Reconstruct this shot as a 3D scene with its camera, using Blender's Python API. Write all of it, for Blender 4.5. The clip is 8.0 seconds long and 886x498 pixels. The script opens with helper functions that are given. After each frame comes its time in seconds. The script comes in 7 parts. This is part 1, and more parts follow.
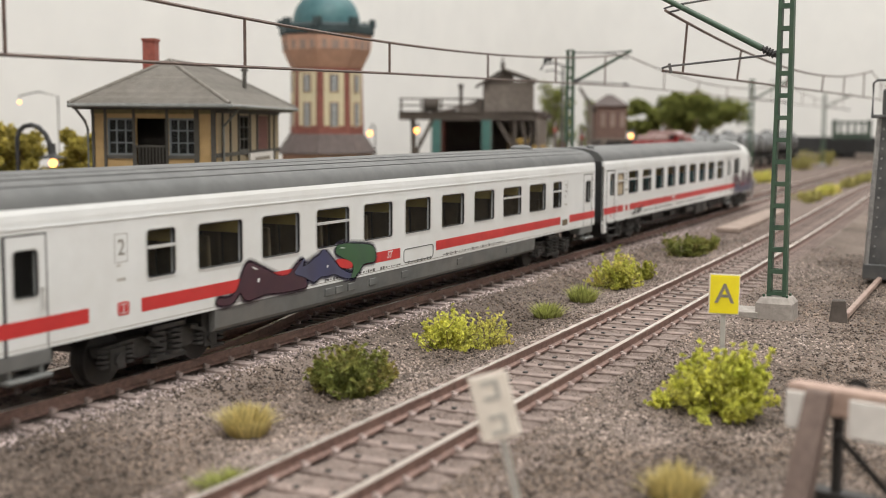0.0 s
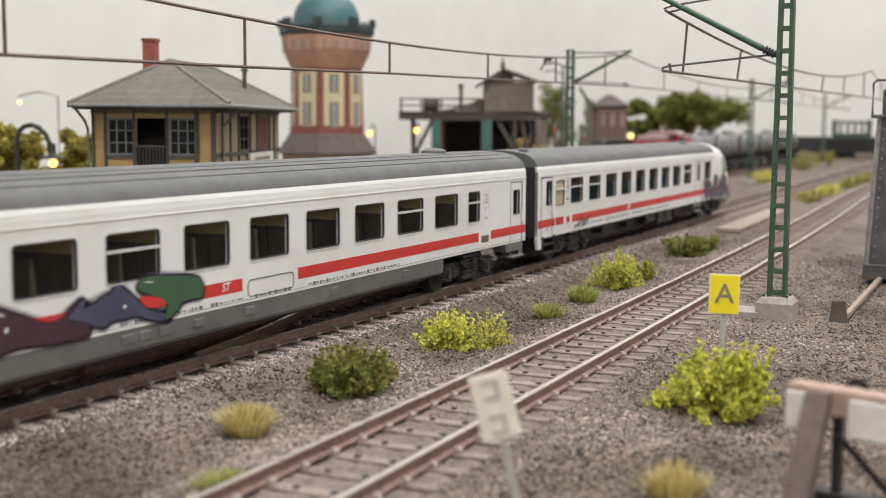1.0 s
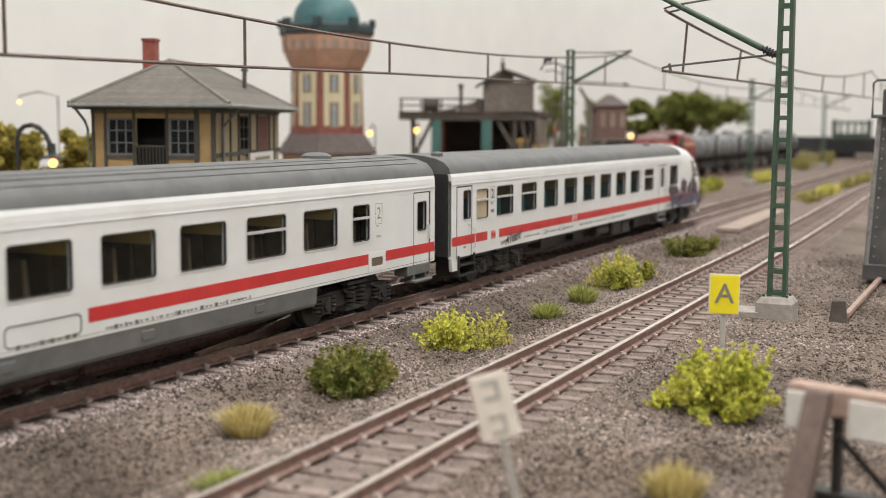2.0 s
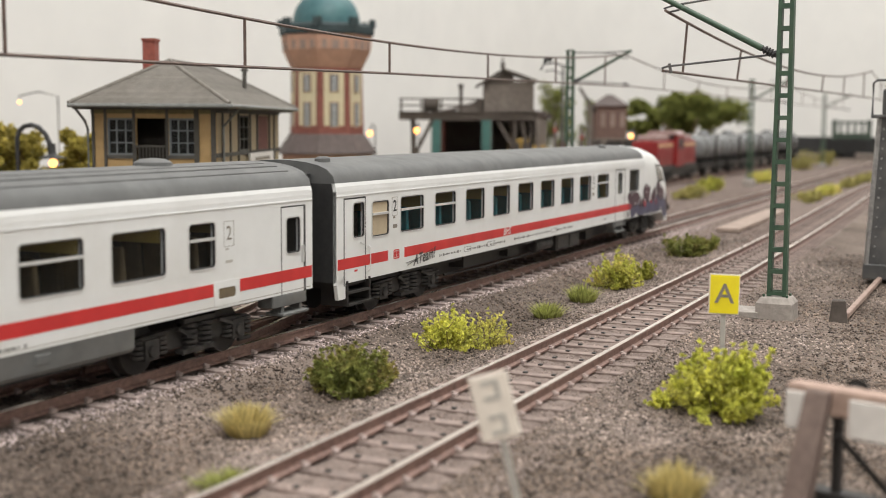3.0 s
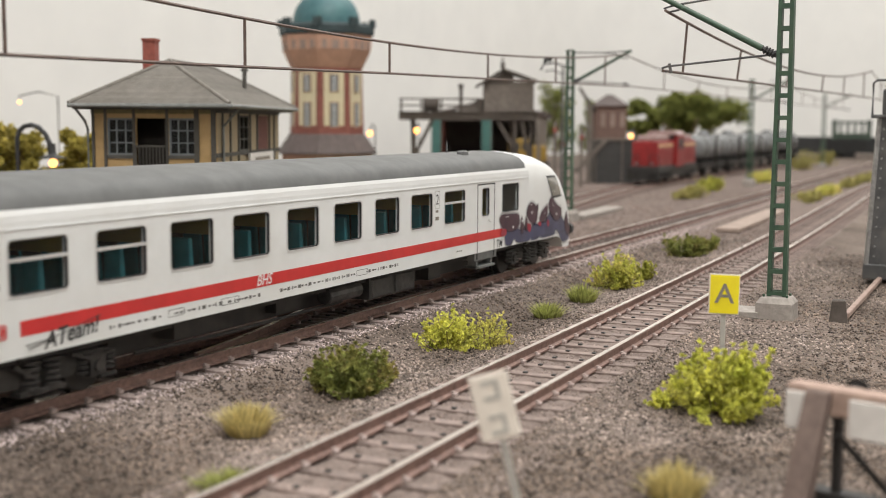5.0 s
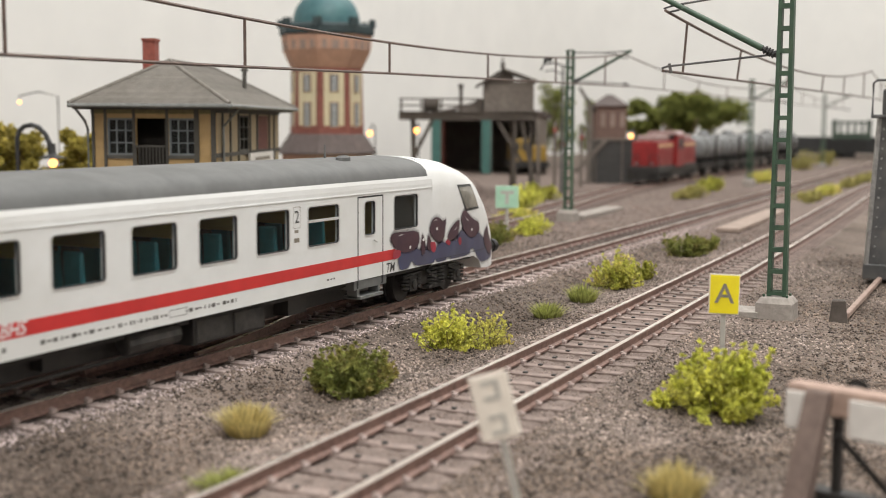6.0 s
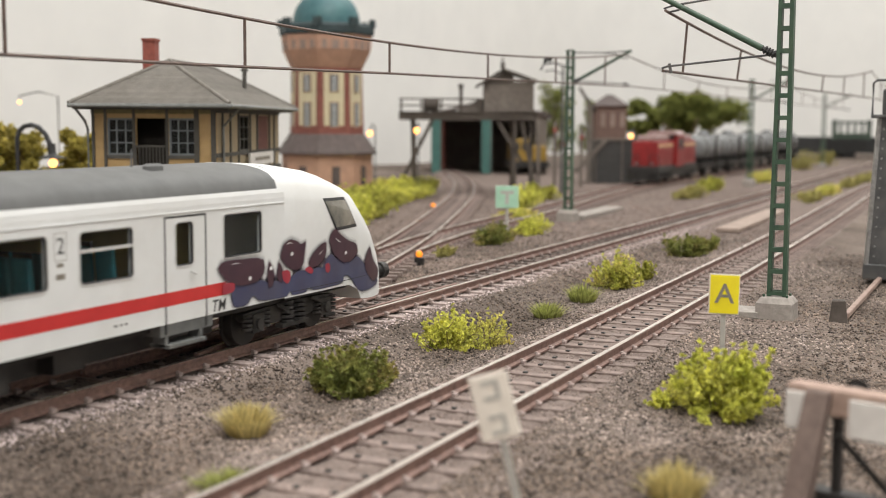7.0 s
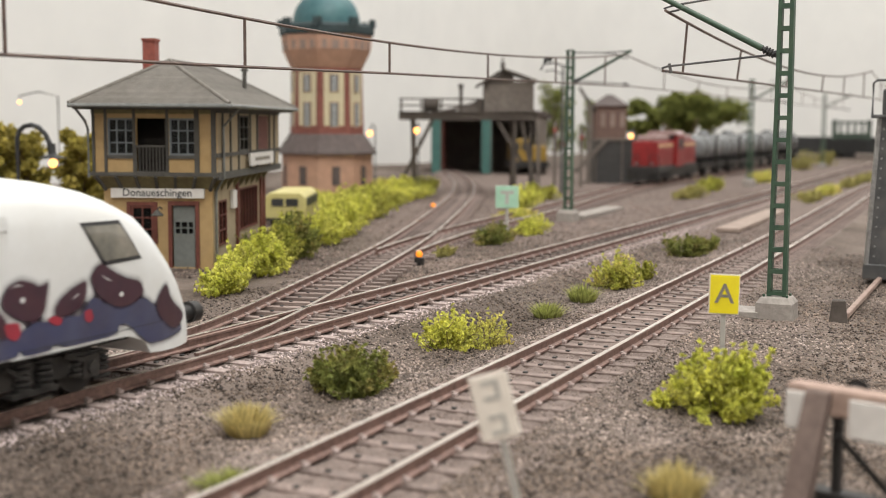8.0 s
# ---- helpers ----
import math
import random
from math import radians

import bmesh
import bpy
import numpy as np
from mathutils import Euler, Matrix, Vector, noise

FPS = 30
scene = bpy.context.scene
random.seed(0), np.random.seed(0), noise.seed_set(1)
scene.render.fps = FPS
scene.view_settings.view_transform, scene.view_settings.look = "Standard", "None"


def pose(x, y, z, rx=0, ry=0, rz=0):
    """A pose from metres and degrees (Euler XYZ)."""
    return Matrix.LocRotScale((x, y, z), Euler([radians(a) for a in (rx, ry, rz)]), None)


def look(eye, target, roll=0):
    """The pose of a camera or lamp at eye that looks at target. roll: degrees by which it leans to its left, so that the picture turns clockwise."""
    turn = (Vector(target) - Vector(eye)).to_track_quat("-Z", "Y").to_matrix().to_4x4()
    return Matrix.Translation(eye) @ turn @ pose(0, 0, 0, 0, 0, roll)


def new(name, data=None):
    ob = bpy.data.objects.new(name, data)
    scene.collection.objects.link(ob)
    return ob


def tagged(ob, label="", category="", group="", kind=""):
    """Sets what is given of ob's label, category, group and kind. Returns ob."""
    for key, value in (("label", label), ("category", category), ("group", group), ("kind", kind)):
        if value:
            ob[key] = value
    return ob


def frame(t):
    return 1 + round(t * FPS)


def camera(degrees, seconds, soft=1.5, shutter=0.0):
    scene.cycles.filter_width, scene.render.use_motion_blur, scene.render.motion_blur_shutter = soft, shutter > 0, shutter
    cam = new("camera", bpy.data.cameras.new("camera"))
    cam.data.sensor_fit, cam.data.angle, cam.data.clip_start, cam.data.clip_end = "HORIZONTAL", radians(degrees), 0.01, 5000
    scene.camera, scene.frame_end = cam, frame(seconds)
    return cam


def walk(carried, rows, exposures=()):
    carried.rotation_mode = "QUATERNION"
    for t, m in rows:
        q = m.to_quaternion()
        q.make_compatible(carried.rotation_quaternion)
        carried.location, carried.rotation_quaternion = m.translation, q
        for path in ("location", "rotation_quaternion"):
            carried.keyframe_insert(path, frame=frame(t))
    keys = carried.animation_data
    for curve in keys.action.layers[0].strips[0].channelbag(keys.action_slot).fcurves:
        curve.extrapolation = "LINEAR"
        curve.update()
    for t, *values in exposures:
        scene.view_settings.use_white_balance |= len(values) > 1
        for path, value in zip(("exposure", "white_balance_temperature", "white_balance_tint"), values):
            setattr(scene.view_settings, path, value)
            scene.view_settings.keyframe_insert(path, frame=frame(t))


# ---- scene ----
S = 0.001  # lengths below are in millimetres of the model

# ---- camera: stands still ----
EYE = Vector((0.0, -167.7, 50.3)) * S
AIM = EYE + Vector((0.89560, 0.43274, -0.10317))
cam = camera(40.2, 8.0, soft=0.5, shutter=0.25)
cam.data.dof.use_dof = True
cam.data.dof.focus_distance = 0.315
cam.data.dof.aperture_fstop = 26.0
VIEW = look(EYE, AIM, 0.33)
walk(cam, [(0.0, VIEW), (8.0, VIEW)])

# ---- light: white room lit by ceiling panels ----
world = bpy.data.worlds.new("room_air")
world.use_nodes = True
world.node_tree.nodes["Background"].inputs[0].default_value = (1.0, 0.97, 0.93, 1)
world.node_tree.nodes["Background"].inputs[1].default_value = 0.05
scene.world = world
scene.view_settings.exposure = 0.0


def area_lamp(name, x, y, z, sx, sy, watts, colour):
    data = bpy.data.lights.new(name, "AREA")
    data.shape, data.size, data.size_y, data.energy, data.color = "RECTANGLE", sx * S, sy * S, watts, colour
    ob = new(name, data)
    ob.matrix_basis = pose(x * S, y * S, z * S)
    return ob


area_lamp("ceiling_lamp", 0, -450, 1470, 1500, 1100, 34.6, (1.0, 0.988, 0.955))
area_lamp("ceiling_lamp", 1750, -100, 1470, 1300, 900, 21.0, (1.0, 0.988, 0.955))


# ---- helpers of this scene ----
class Geo:
    """Collects vertices and faces in millimetres."""

    def __init__(self):
        self.v, self.f = [], []

    def add(self, verts, faces):
        n = len(self.v)
        self.v.extend(verts)
        self.f.extend([tuple(i + n for i in f) for f in faces])
        return self

    def box(self, x0, x1, y0, y1, z0, z1):
        v = [(x, y, z) for z in (z0, z1) for y in (y0, y1) for x in (x0, x1)]
        return self.add(v, [(0, 2, 3, 1), (4, 5, 7, 6), (0, 1, 5, 4), (2, 6, 7, 3), (0, 4, 6, 2), (1, 3, 7, 5)])

    def loft(self, rings, caps=True):
        n = len(rings[0])
        v = [tuple(p) for r in rings for p in r]
        f = []
        for k in range(len(rings) - 1):
            for i in range(n):
                j = (i + 1) % n
                f.append((k * n + i, k * n + j, (k + 1) * n + j, (k + 1) * n + i))
        if caps:
            f.append(tuple(reversed(range(n))))
            f.append(tuple(range((len(rings) - 1) * n, len(rings) * n)))
        return self.add(v, f)

    def prism(self, pts, axis, a, b):
        put = {"x": lambda p, t: (t, p[0], p[1]), "y": lambda p, t: (p[0], t, p[1]), "z": lambda p, t: (p[0], p[1], t)}[axis]
        return self.loft([[put(p, a) for p in pts], [put(p, b) for p in pts]])

    def cyl(self, p0, p1, r0, r1=None, n=8, caps=True):
        p0, p1 = Vector(p0), Vector(p1)
        r1 = r0 if r1 is None else r1
        q = (p1 - p0).to_track_quat("Z", "Y")
        rings = []
        for p, r in ((p0, r0), (p1, r1)):
            rings.append([p + q @ Vector((r * math.cos(2 * math.pi * i / n), r * math.sin(2 * math.pi * i / n), 0)) for i in range(n)])
        return self.loft(rings, caps)

    def lathe(self, prof, n=16, cx=0.0, cy=0.0, turn=0.0):
        rings = [[(cx + r * math.cos(turn + 2 * math.pi * i / n), cy + r * math.sin(turn + 2 * math.pi * i / n), z) for i in range(n)] for r, z in prof]
        return self.loft(rings)

    def tube(self, pts, r, n=6):
        pts = [Vector(p) for p in pts]
        rings = []
        for k, p in enumerate(pts):
            d = pts[min(k + 1, len(pts) - 1)] - pts[max(k - 1, 0)]
            q = d.to_track_quat("Z", "Y")
            rings.append([p + q @ Vector((r * math.cos(2 * math.pi * i / n), r * math.sin(2 * math.pi * i / n), 0)) for i in range(n)])
        return self.loft(rings)

    def beam(self, p0, p1, w, h):
        """A square bar from p0 to p1."""
        p0, p1 = Vector(p0), Vector(p1)
        q = (p1 - p0).to_track_quat("Z", "Y")
        c = [(-w / 2, -h / 2), (w / 2, -h / 2), (w / 2, h / 2), (-w / 2, h / 2)]
        return self.loft([[p + q @ Vector((a, b, 0)) for a, b in c] for p in (p0, p1)])


def to_mesh(name, g, material, smooth=False, bevel=0.0, segments=1):
    me = bpy.data.meshes.new(name)
    me.from_pydata([(x * S, y * S, z * S) for x, y, z in g.v], [], g.f)
    bm = bmesh.new()
    bm.from_mesh(me)
    bmesh.ops.recalc_face_normals(bm, faces=bm.faces)
    if bevel:
        sharp = [e for e in bm.edges if len(e.link_faces) == 2 and e.calc_face_angle(0) > 0.6]
        bmesh.ops.bevel(bm, geom=sharp, offset=bevel * S, segments=segments, affect="EDGES", clamp_overlap=True)
    bm.to_mesh(me)
    bm.free()
    me.materials.append(material)
    if smooth:
        me.polygons.foreach_set("use_smooth", [True] * len(me.polygons))
        me.set_sharp_from_angle(angle=radians(38))
    return me


def part(name, g, material, parent=None, label="", smooth=False, bevel=0.0, segments=1, at=None):
    """Links a Geo (or a ready mesh) as one mesh object under a thing or a part."""
    me = to_mesh(name, g, material, smooth, bevel, segments) if isinstance(g, Geo) else g
    ob = new(name, me)
    ob.parent = parent
    if at is not None:
        ob.matrix_basis = at
    if label:
        ob["label"] = label
    return ob


def place(x, y, z, rz=0, rx=0, ry=0):
    return pose(x * S, y * S, z * S, rx, ry, rz)


def thing(name, label, category, x=0, y=0, z=0, rz=0, group="", kind="", rx=0, ry=0):
    ob = new(name)
    ob.empty_display_size = 0.005
    ob.matrix_basis = place(x, y, z, rz, rx, ry)
    return tagged(ob, label, category, group, kind)


def solid(name, g, material, label, category="", kind="", group="", smooth=False, bevel=0.0, at=None):
    return tagged(part(name, g, material, None, "", smooth, bevel, at=at), label, category, group, kind)


def text_mesh(name, words, size, material, align="CENTER", bold=0.0, shear=0.0, depth=0.0):
    """Lettering as a mesh in the xy plane, size in millimetres."""
    cu = bpy.data.curves.new(name, "FONT")
    cu.body, cu.size, cu.align_x, cu.align_y, cu.offset, cu.shear, cu.extrude = words, size * S, align, "CENTER", bold * S, shear, depth * S
    cu.resolution_u = 3
    ob = bpy.data.objects.new(name, cu)
    me = bpy.data.meshes.new_from_object(ob)
    bpy.data.objects.remove(ob)
    me.name = name
    me.materials.clear()
    me.materials.append(material)
    return me


# ---- materials ----
def surface(name, c1, c2=None, grain=1.0, rough=0.6, metal=0.0, bump=0.15, stain=None, stain_size=20.0, stain_amount=0.5,
            island=0.0, each=0.0, rough_var=0.1, stretch=(1, 1, 1), coat=0.0, fine=0.35, zone=None):
    """Two-scale procedural surface: grain (mm) mixes c1 and c2, stains (mm) lay a third colour over them,
    and zone (colour, mm, share) lays a fourth in wide patches."""
    m = bpy.data.materials.new(name)
    m.use_nodes = True
    nt = m.node_tree
    N, Lk = nt.nodes, nt.links
    b = N["Principled BSDF"]
    tc = N.new("ShaderNodeTexCoord")
    mp = N.new("ShaderNodeMapping")
    mp.inputs["Scale"].default_value = stretch
    Lk.new(tc.outputs["Object"], mp.inputs["Vector"])

    def noise_at(size, detail=4.0):
        n = N.new("ShaderNodeTexNoise")
        n.inputs["Scale"].default_value = 1000.0 / size
        n.inputs["Detail"].default_value = detail
        n.inputs["Roughness"].default_value = 0.62
        Lk.new(mp.outputs["Vector"], n.inputs["Vector"])
        return n

    def ramp(src, lo, hi):
        r = N.new("ShaderNodeMapRange")
        r.inputs["From Min"].default_value, r.inputs["From Max"].default_value = lo, hi
        Lk.new(src, r.inputs["Value"])
        return r.outputs["Result"]

    def mix(fac, a, c, mode="MIX"):
        x = N.new("ShaderNodeMix")
        x.data_type, x.blend_type = "RGBA", mode
        if isinstance(fac, float):
            x.inputs["Factor"].default_value = fac
        else:
            Lk.new(fac, x.inputs["Factor"])
        for sock, val in ((x.inputs["A"], a), (x.inputs["B"], c)):
            if isinstance(val, tuple):
                sock.default_value = (*val, 1)
            else:
                Lk.new(val, sock)
        return x.outputs["Result"]

    g = noise_at(grain)
    c2 = c2 or tuple(v * 0.8 for v in c1)
    col = mix(ramp(g.outputs["Fac"], 0.35, 0.65), c1, c2)
    if stain:
        s = noise_at(stain_size, 6.0)
        f = N.new("ShaderNodeMath")
        f.operation = "MULTIPLY"
        Lk.new(ramp(s.outputs["Fac"], 0.45, 0.7), f.inputs[0])
        f.inputs[1].default_value = stain_amount
        col = mix(f.outputs[0], col, stain)
    if zone:
        z = noise_at(zone[1], 5.0)
        f = N.new("ShaderNodeMath")
        f.operation = "MULTIPLY"
        Lk.new(ramp(z.outputs["Fac"], 0.42, 0.62), f.inputs[0])
        f.inputs[1].default_value = zone[2]
        col = mix(f.outputs[0], col, zone[0])
    if island or each:
        if island:
            src = N.new("ShaderNodeNewGeometry").outputs["Random Per Island"]
        else:
            src = N.new("ShaderNodeObjectInfo").outputs["Random"]
        k = island or each
        r = N.new("ShaderNodeMapRange")
        r.inputs["To Min"].default_value, r.inputs["To Max"].default_value = 1 - k, 1 + k
        Lk.new(src, r.inputs["Value"])
        hv = N.new("ShaderNodeHueSaturation")
        Lk.new(r.outputs["Result"], hv.inputs["Value"])
        Lk.new(col, hv.inputs["Color"])
        col = hv.outputs["Color"]
    Lk.new(col, b.inputs["Base Color"])
    b.inputs["Metallic"].default_value = metal
    rr = N.new("ShaderNodeMapRange")
    rr.inputs["To Min"].default_value, rr.inputs["To Max"].default_value = max(0.03, rough - rough_var), min(1.0, rough + rough_var)
    Lk.new(g.outputs["Fac"], rr.inputs["Value"])
    Lk.new(rr.outputs["Result"], b.inputs["Roughness"])
    if coat:
        b.inputs["Coat Weight"].default_value = coat
        b.inputs["Coat Roughness"].default_value = 0.2
    if bump:
        bp = N.new("ShaderNodeBump")
        bp.inputs["Strength"].default_value = 0.6
        bp.inputs["Distance"].default_value = bump * S
        fn = noise_at(grain * fine, 3.0)
        Lk.new(fn.outputs["Fac"], bp.inputs["Height"])
        Lk.new(bp.outputs["Normal"], b.inputs["Normal"])
    return m


def glowing(name, colour, strength):
    m = bpy.data.materials.new(name)
    m.use_nodes = True
    b = m.node_tree.nodes["Principled BSDF"]
    b.inputs["Base Color"].default_value = (*colour, 1)
    b.inputs["Emission Color"].default_value = (*colour, 1)
    b.inputs["Emission Strength"].default_value = strength
    return m


def glass(name, tint=(0.8, 0.83, 0.82), rough=0.03, alpha=0.25, film=(0.02, 0.022, 0.022)):
    """Thin clear pane: mostly see-through with a gloss of its own."""
    m = bpy.data.materials.new(name)
    m.use_nodes = True
    nt = m.node_tree
    b = nt.nodes["Principled BSDF"]
    b.inputs["Base Color"].default_value = (*film, 1)
    b.inputs["Roughness"].default_value = rough
    tr = nt.nodes.new("ShaderNodeBsdfTransparent")
    tr.inputs[0].default_value = (*tint, 1)
    mx = nt.nodes.new("ShaderNodeMixShader")
    mx.inputs[0].default_value = alpha
    nt.links.new(tr.outputs[0], mx.inputs[1])
    nt.links.new(b.outputs[0], mx.inputs[2])
    nt.links.new(mx.outputs[0], nt.nodes["Material Output"].inputs[0])
    return m


M_EARTH = surface("earth", (0.165, 0.122, 0.094), (0.05, 0.037, 0.029), 0.7, 0.95, bump=0.5, stain=(0.29, 0.228, 0.198), stain_size=60, stain_amount=0.7, zone=((0.06, 0.043, 0.033), 95, 0.62))
M_BED = surface("siding_bed", (0.215, 0.162, 0.14), (0.115, 0.086, 0.075), 0.8, 0.95, bump=0.4, stain=(0.27, 0.215, 0.19), stain_size=30, stain_amount=0.5)
M_YARD = surface("yard_earth", (0.20, 0.147, 0.126), (0.10, 0.074, 0.063), 2.5, 0.95, bump=0.6, stain=(0.135, 0.104, 0.085), stain_size=80, stain_amount=0.6)
M_GRAIN = surface("grain", (0.29, 0.22, 0.178), (0.10, 0.074, 0.058), 34.0, 0.92, bump=0.1, island=0.85, stain=(0.50, 0.42, 0.385), stain_size=42, stain_amount=0.65, zone=((0.07, 0.051, 0.039), 95, 0.72))
M_GRAINFAR = surface("yard_grain", (0.25, 0.187, 0.16), (0.11, 0.082, 0.07), 20.0, 0.92, bump=0.1, island=0.65)
M_BALLAST = surface("ballast", (0.31, 0.245, 0.215), (0.18, 0.143, 0.125), 3.0, 0.9, bump=0.1, island=0.45)
# brown ballast, coloured darker to deepen the shade beneath the train
M_BEDDARK = surface("shade_dark_ballast", (0.135, 0.105, 0.092), (0.068, 0.053, 0.046), 3.0, 0.9, bump=0.1, island=0.5)
M_PALE = surface("pale_ballast", (0.54, 0.445, 0.43), (0.27, 0.215, 0.205), 3.0, 0.9, bump=0.1, island=0.6)
M_SLEEPER = surface("sleeper", (0.27, 0.205, 0.18), (0.165, 0.125, 0.11), 2.0, 0.85, bump=0.15, each=0.18, stain=(0.33, 0.265, 0.24), stain_size=7)
# brown sleepers, darkened likewise to help the shade under the train
M_SLEEPDK = surface("main_sleeper", (0.19, 0.145, 0.125), (0.11, 0.083, 0.073), 2.0, 0.85, bump=0.15, each=0.2, stain=(0.25, 0.195, 0.175), stain_size=7)
M_CHAIR = surface("rail_chair", (0.40, 0.322, 0.298), (0.28, 0.22, 0.20), 1.5, 0.8, bump=0.08)
M_RAIL = surface("rail_rust", (0.24, 0.145, 0.12), (0.14, 0.085, 0.07), 1.5, 0.7, bump=0.08, stain=(0.26, 0.17, 0.14), stain_size=15)
M_RAILTOP = surface("rail_top", (0.80, 0.74, 0.68), (0.60, 0.53, 0.48), 4.0, 0.28, metal=0.85, bump=0.02, stretch=(0.15, 1, 1))
M_WALL = surface("backdrop_paint", (0.76, 0.752, 0.73), (0.725, 0.718, 0.70), 60, 0.9, bump=0.05, stain=(0.675, 0.672, 0.665), stain_size=420, stain_amount=0.5)
M_CEIL = surface("ceiling_paint", (0.78, 0.77, 0.75), (0.74, 0.73, 0.71), 80, 0.9, bump=0.05)
M_WHITE = surface("coach_white", (0.755, 0.765, 0.765), (0.715, 0.725, 0.722), 8, 0.38, bump=0.01, stain=(0.58, 0.565, 0.53), stain_size=35, stain_amount=0.45)
M_RED = surface("coach_red", (0.58, 0.035, 0.035), (0.50, 0.03, 0.03), 6, 0.42, bump=0.01)
M_ROOF = surface("coach_roof_grey", (0.118, 0.12, 0.12), (0.096, 0.098, 0.098), 6, 0.68, bump=0.02, stain=(0.14, 0.139, 0.136), stain_size=30, stain_amount=0.35)
M_SKIRT = surface("coach_skirt_grey", (0.135, 0.14, 0.138), (0.105, 0.108, 0.106), 5, 0.55, bump=0.02, stain=(0.2, 0.18, 0.16), stain_size=18, stain_amount=0.4)
M_BLACK = surface("running_gear", (0.011, 0.010, 0.010), (0.02, 0.018, 0.017), 2.5, 0.6, bump=0.06, stain=(0.045, 0.038, 0.033), stain_size=6, stain_amount=0.5)
M_RUBBER = surface("rubber", (0.022, 0.022, 0.023), (0.034, 0.034, 0.034), 2, 0.6, bump=0.05)
M_FRAME = surface("window_silver", (0.70, 0.70, 0.69), (0.60, 0.60, 0.59), 2, 0.35, metal=0.4, bump=0.01)
M_SEAT = surface("seat_teal", (0.05, 0.26, 0.30), (0.04, 0.20, 0.24), 3, 0.8, bump=0.05)
M_SEAT2 = surface("seat_brown", (0.16, 0.12, 0.07), (0.12, 0.09, 0.055), 3, 0.8, bump=0.05)
M_INNER = surface("coach_inside", (0.56, 0.44, 0.15), (0.48, 0.37, 0.12), 6, 0.8, bump=0.02)
# near-black brown: the dimness inside the coaches is put into this colour
M_CORRIDOR = surface("corridor_dim", (0.05, 0.042, 0.03), (0.035, 0.03, 0.022), 6, 0.7, bump=0.02)
M_GLASS = glass("coach_glass", (0.88, 0.90, 0.90), 0.06, 0.2, (0.03, 0.032, 0.031))
M_GREEN = surface("mast_green", (0.042, 0.088, 0.054), (0.034, 0.072, 0.045), 2, 0.5, bump=0.03, stain=(0.10, 0.12, 0.07), stain_size=9, stain_amount=0.35)
M_CONC = surface("concrete", (0.36, 0.325, 0.295), (0.27, 0.245, 0.222), 1.5, 0.9, bump=0.15, stain=(0.21, 0.18, 0.165), stain_size=7, stain_amount=0.55)
M_WIRE = surface("wire_brown", (0.17, 0.12, 0.10), (0.11, 0.08, 0.07), 3, 0.5, metal=0.4, bump=0.02)
M_STEEL = surface("steel_grey", (0.095, 0.095, 0.098), (0.07, 0.07, 0.072), 2, 0.5, metal=0.3, bump=0.04, stain=(0.22, 0.21, 0.2), stain_size=8, stain_amount=0.5)
M_YELLOW = surface("sign_yellow", (0.90, 0.76, 0.02), (0.85, 0.70, 0.02), 3, 0.4, bump=0.01)
M_PAPER = surface("sign_white", (0.80, 0.73, 0.65), (0.72, 0.655, 0.58), 2, 0.6, bump=0.02)
M_INK = surface("ink_black", (0.025, 0.025, 0.027), (0.04, 0.04, 0.04), 2, 0.5, bump=0.0)
M_GREYINK = surface("ink_grey", (0.24, 0.21, 0.17), (0.2, 0.18, 0.15), 2, 0.5, bump=0.0)
M_PRINT = surface("ink_print", (0.085, 0.082, 0.078), (0.12, 0.115, 0.11), 2, 0.5, bump=0.0)
M_POST = surface("post_grey", (0.48, 0.46, 0.42), (0.40, 0.38, 0.35), 2, 0.6, bump=0.03)
M_WOODDK = surface("dark_timber", (0.075, 0.06, 0.05), (0.05, 0.04, 0.033), 2, 0.85, bump=0.15, stain=(0.13, 0.11, 0.095), stain_size=12)
M_BOGIE = surface("bogie_grime", (0.028, 0.026, 0.025), (0.011, 0.0105, 0.010), 2.0, 0.6, bump=0.06, stain=(0.085, 0.073, 0.066), stain_size=5, stain_amount=0.5)
M_LAMP = glowing("lamp_glow", (1.0, 0.42, 0.10), 4.2)


# ---- setting ----
def rail_line(off, kap, x):
    """Sideways place of a track's middle at x, with a slight curve."""
    xc = min(x, 1300.0)
    return off + kap * 1e-6 * (xc * xc / 2 + xc * (x - xc))


def line1(x):
    return rail_line(0.0, 12.7, x)


def line2(x):
    xc = min(x, 900.0)
    return -77.8 + 54.8e-6 * (xc * xc / 2) + (54.8e-6 * xc if x > xc else 0) * (x - xc) * 0.55


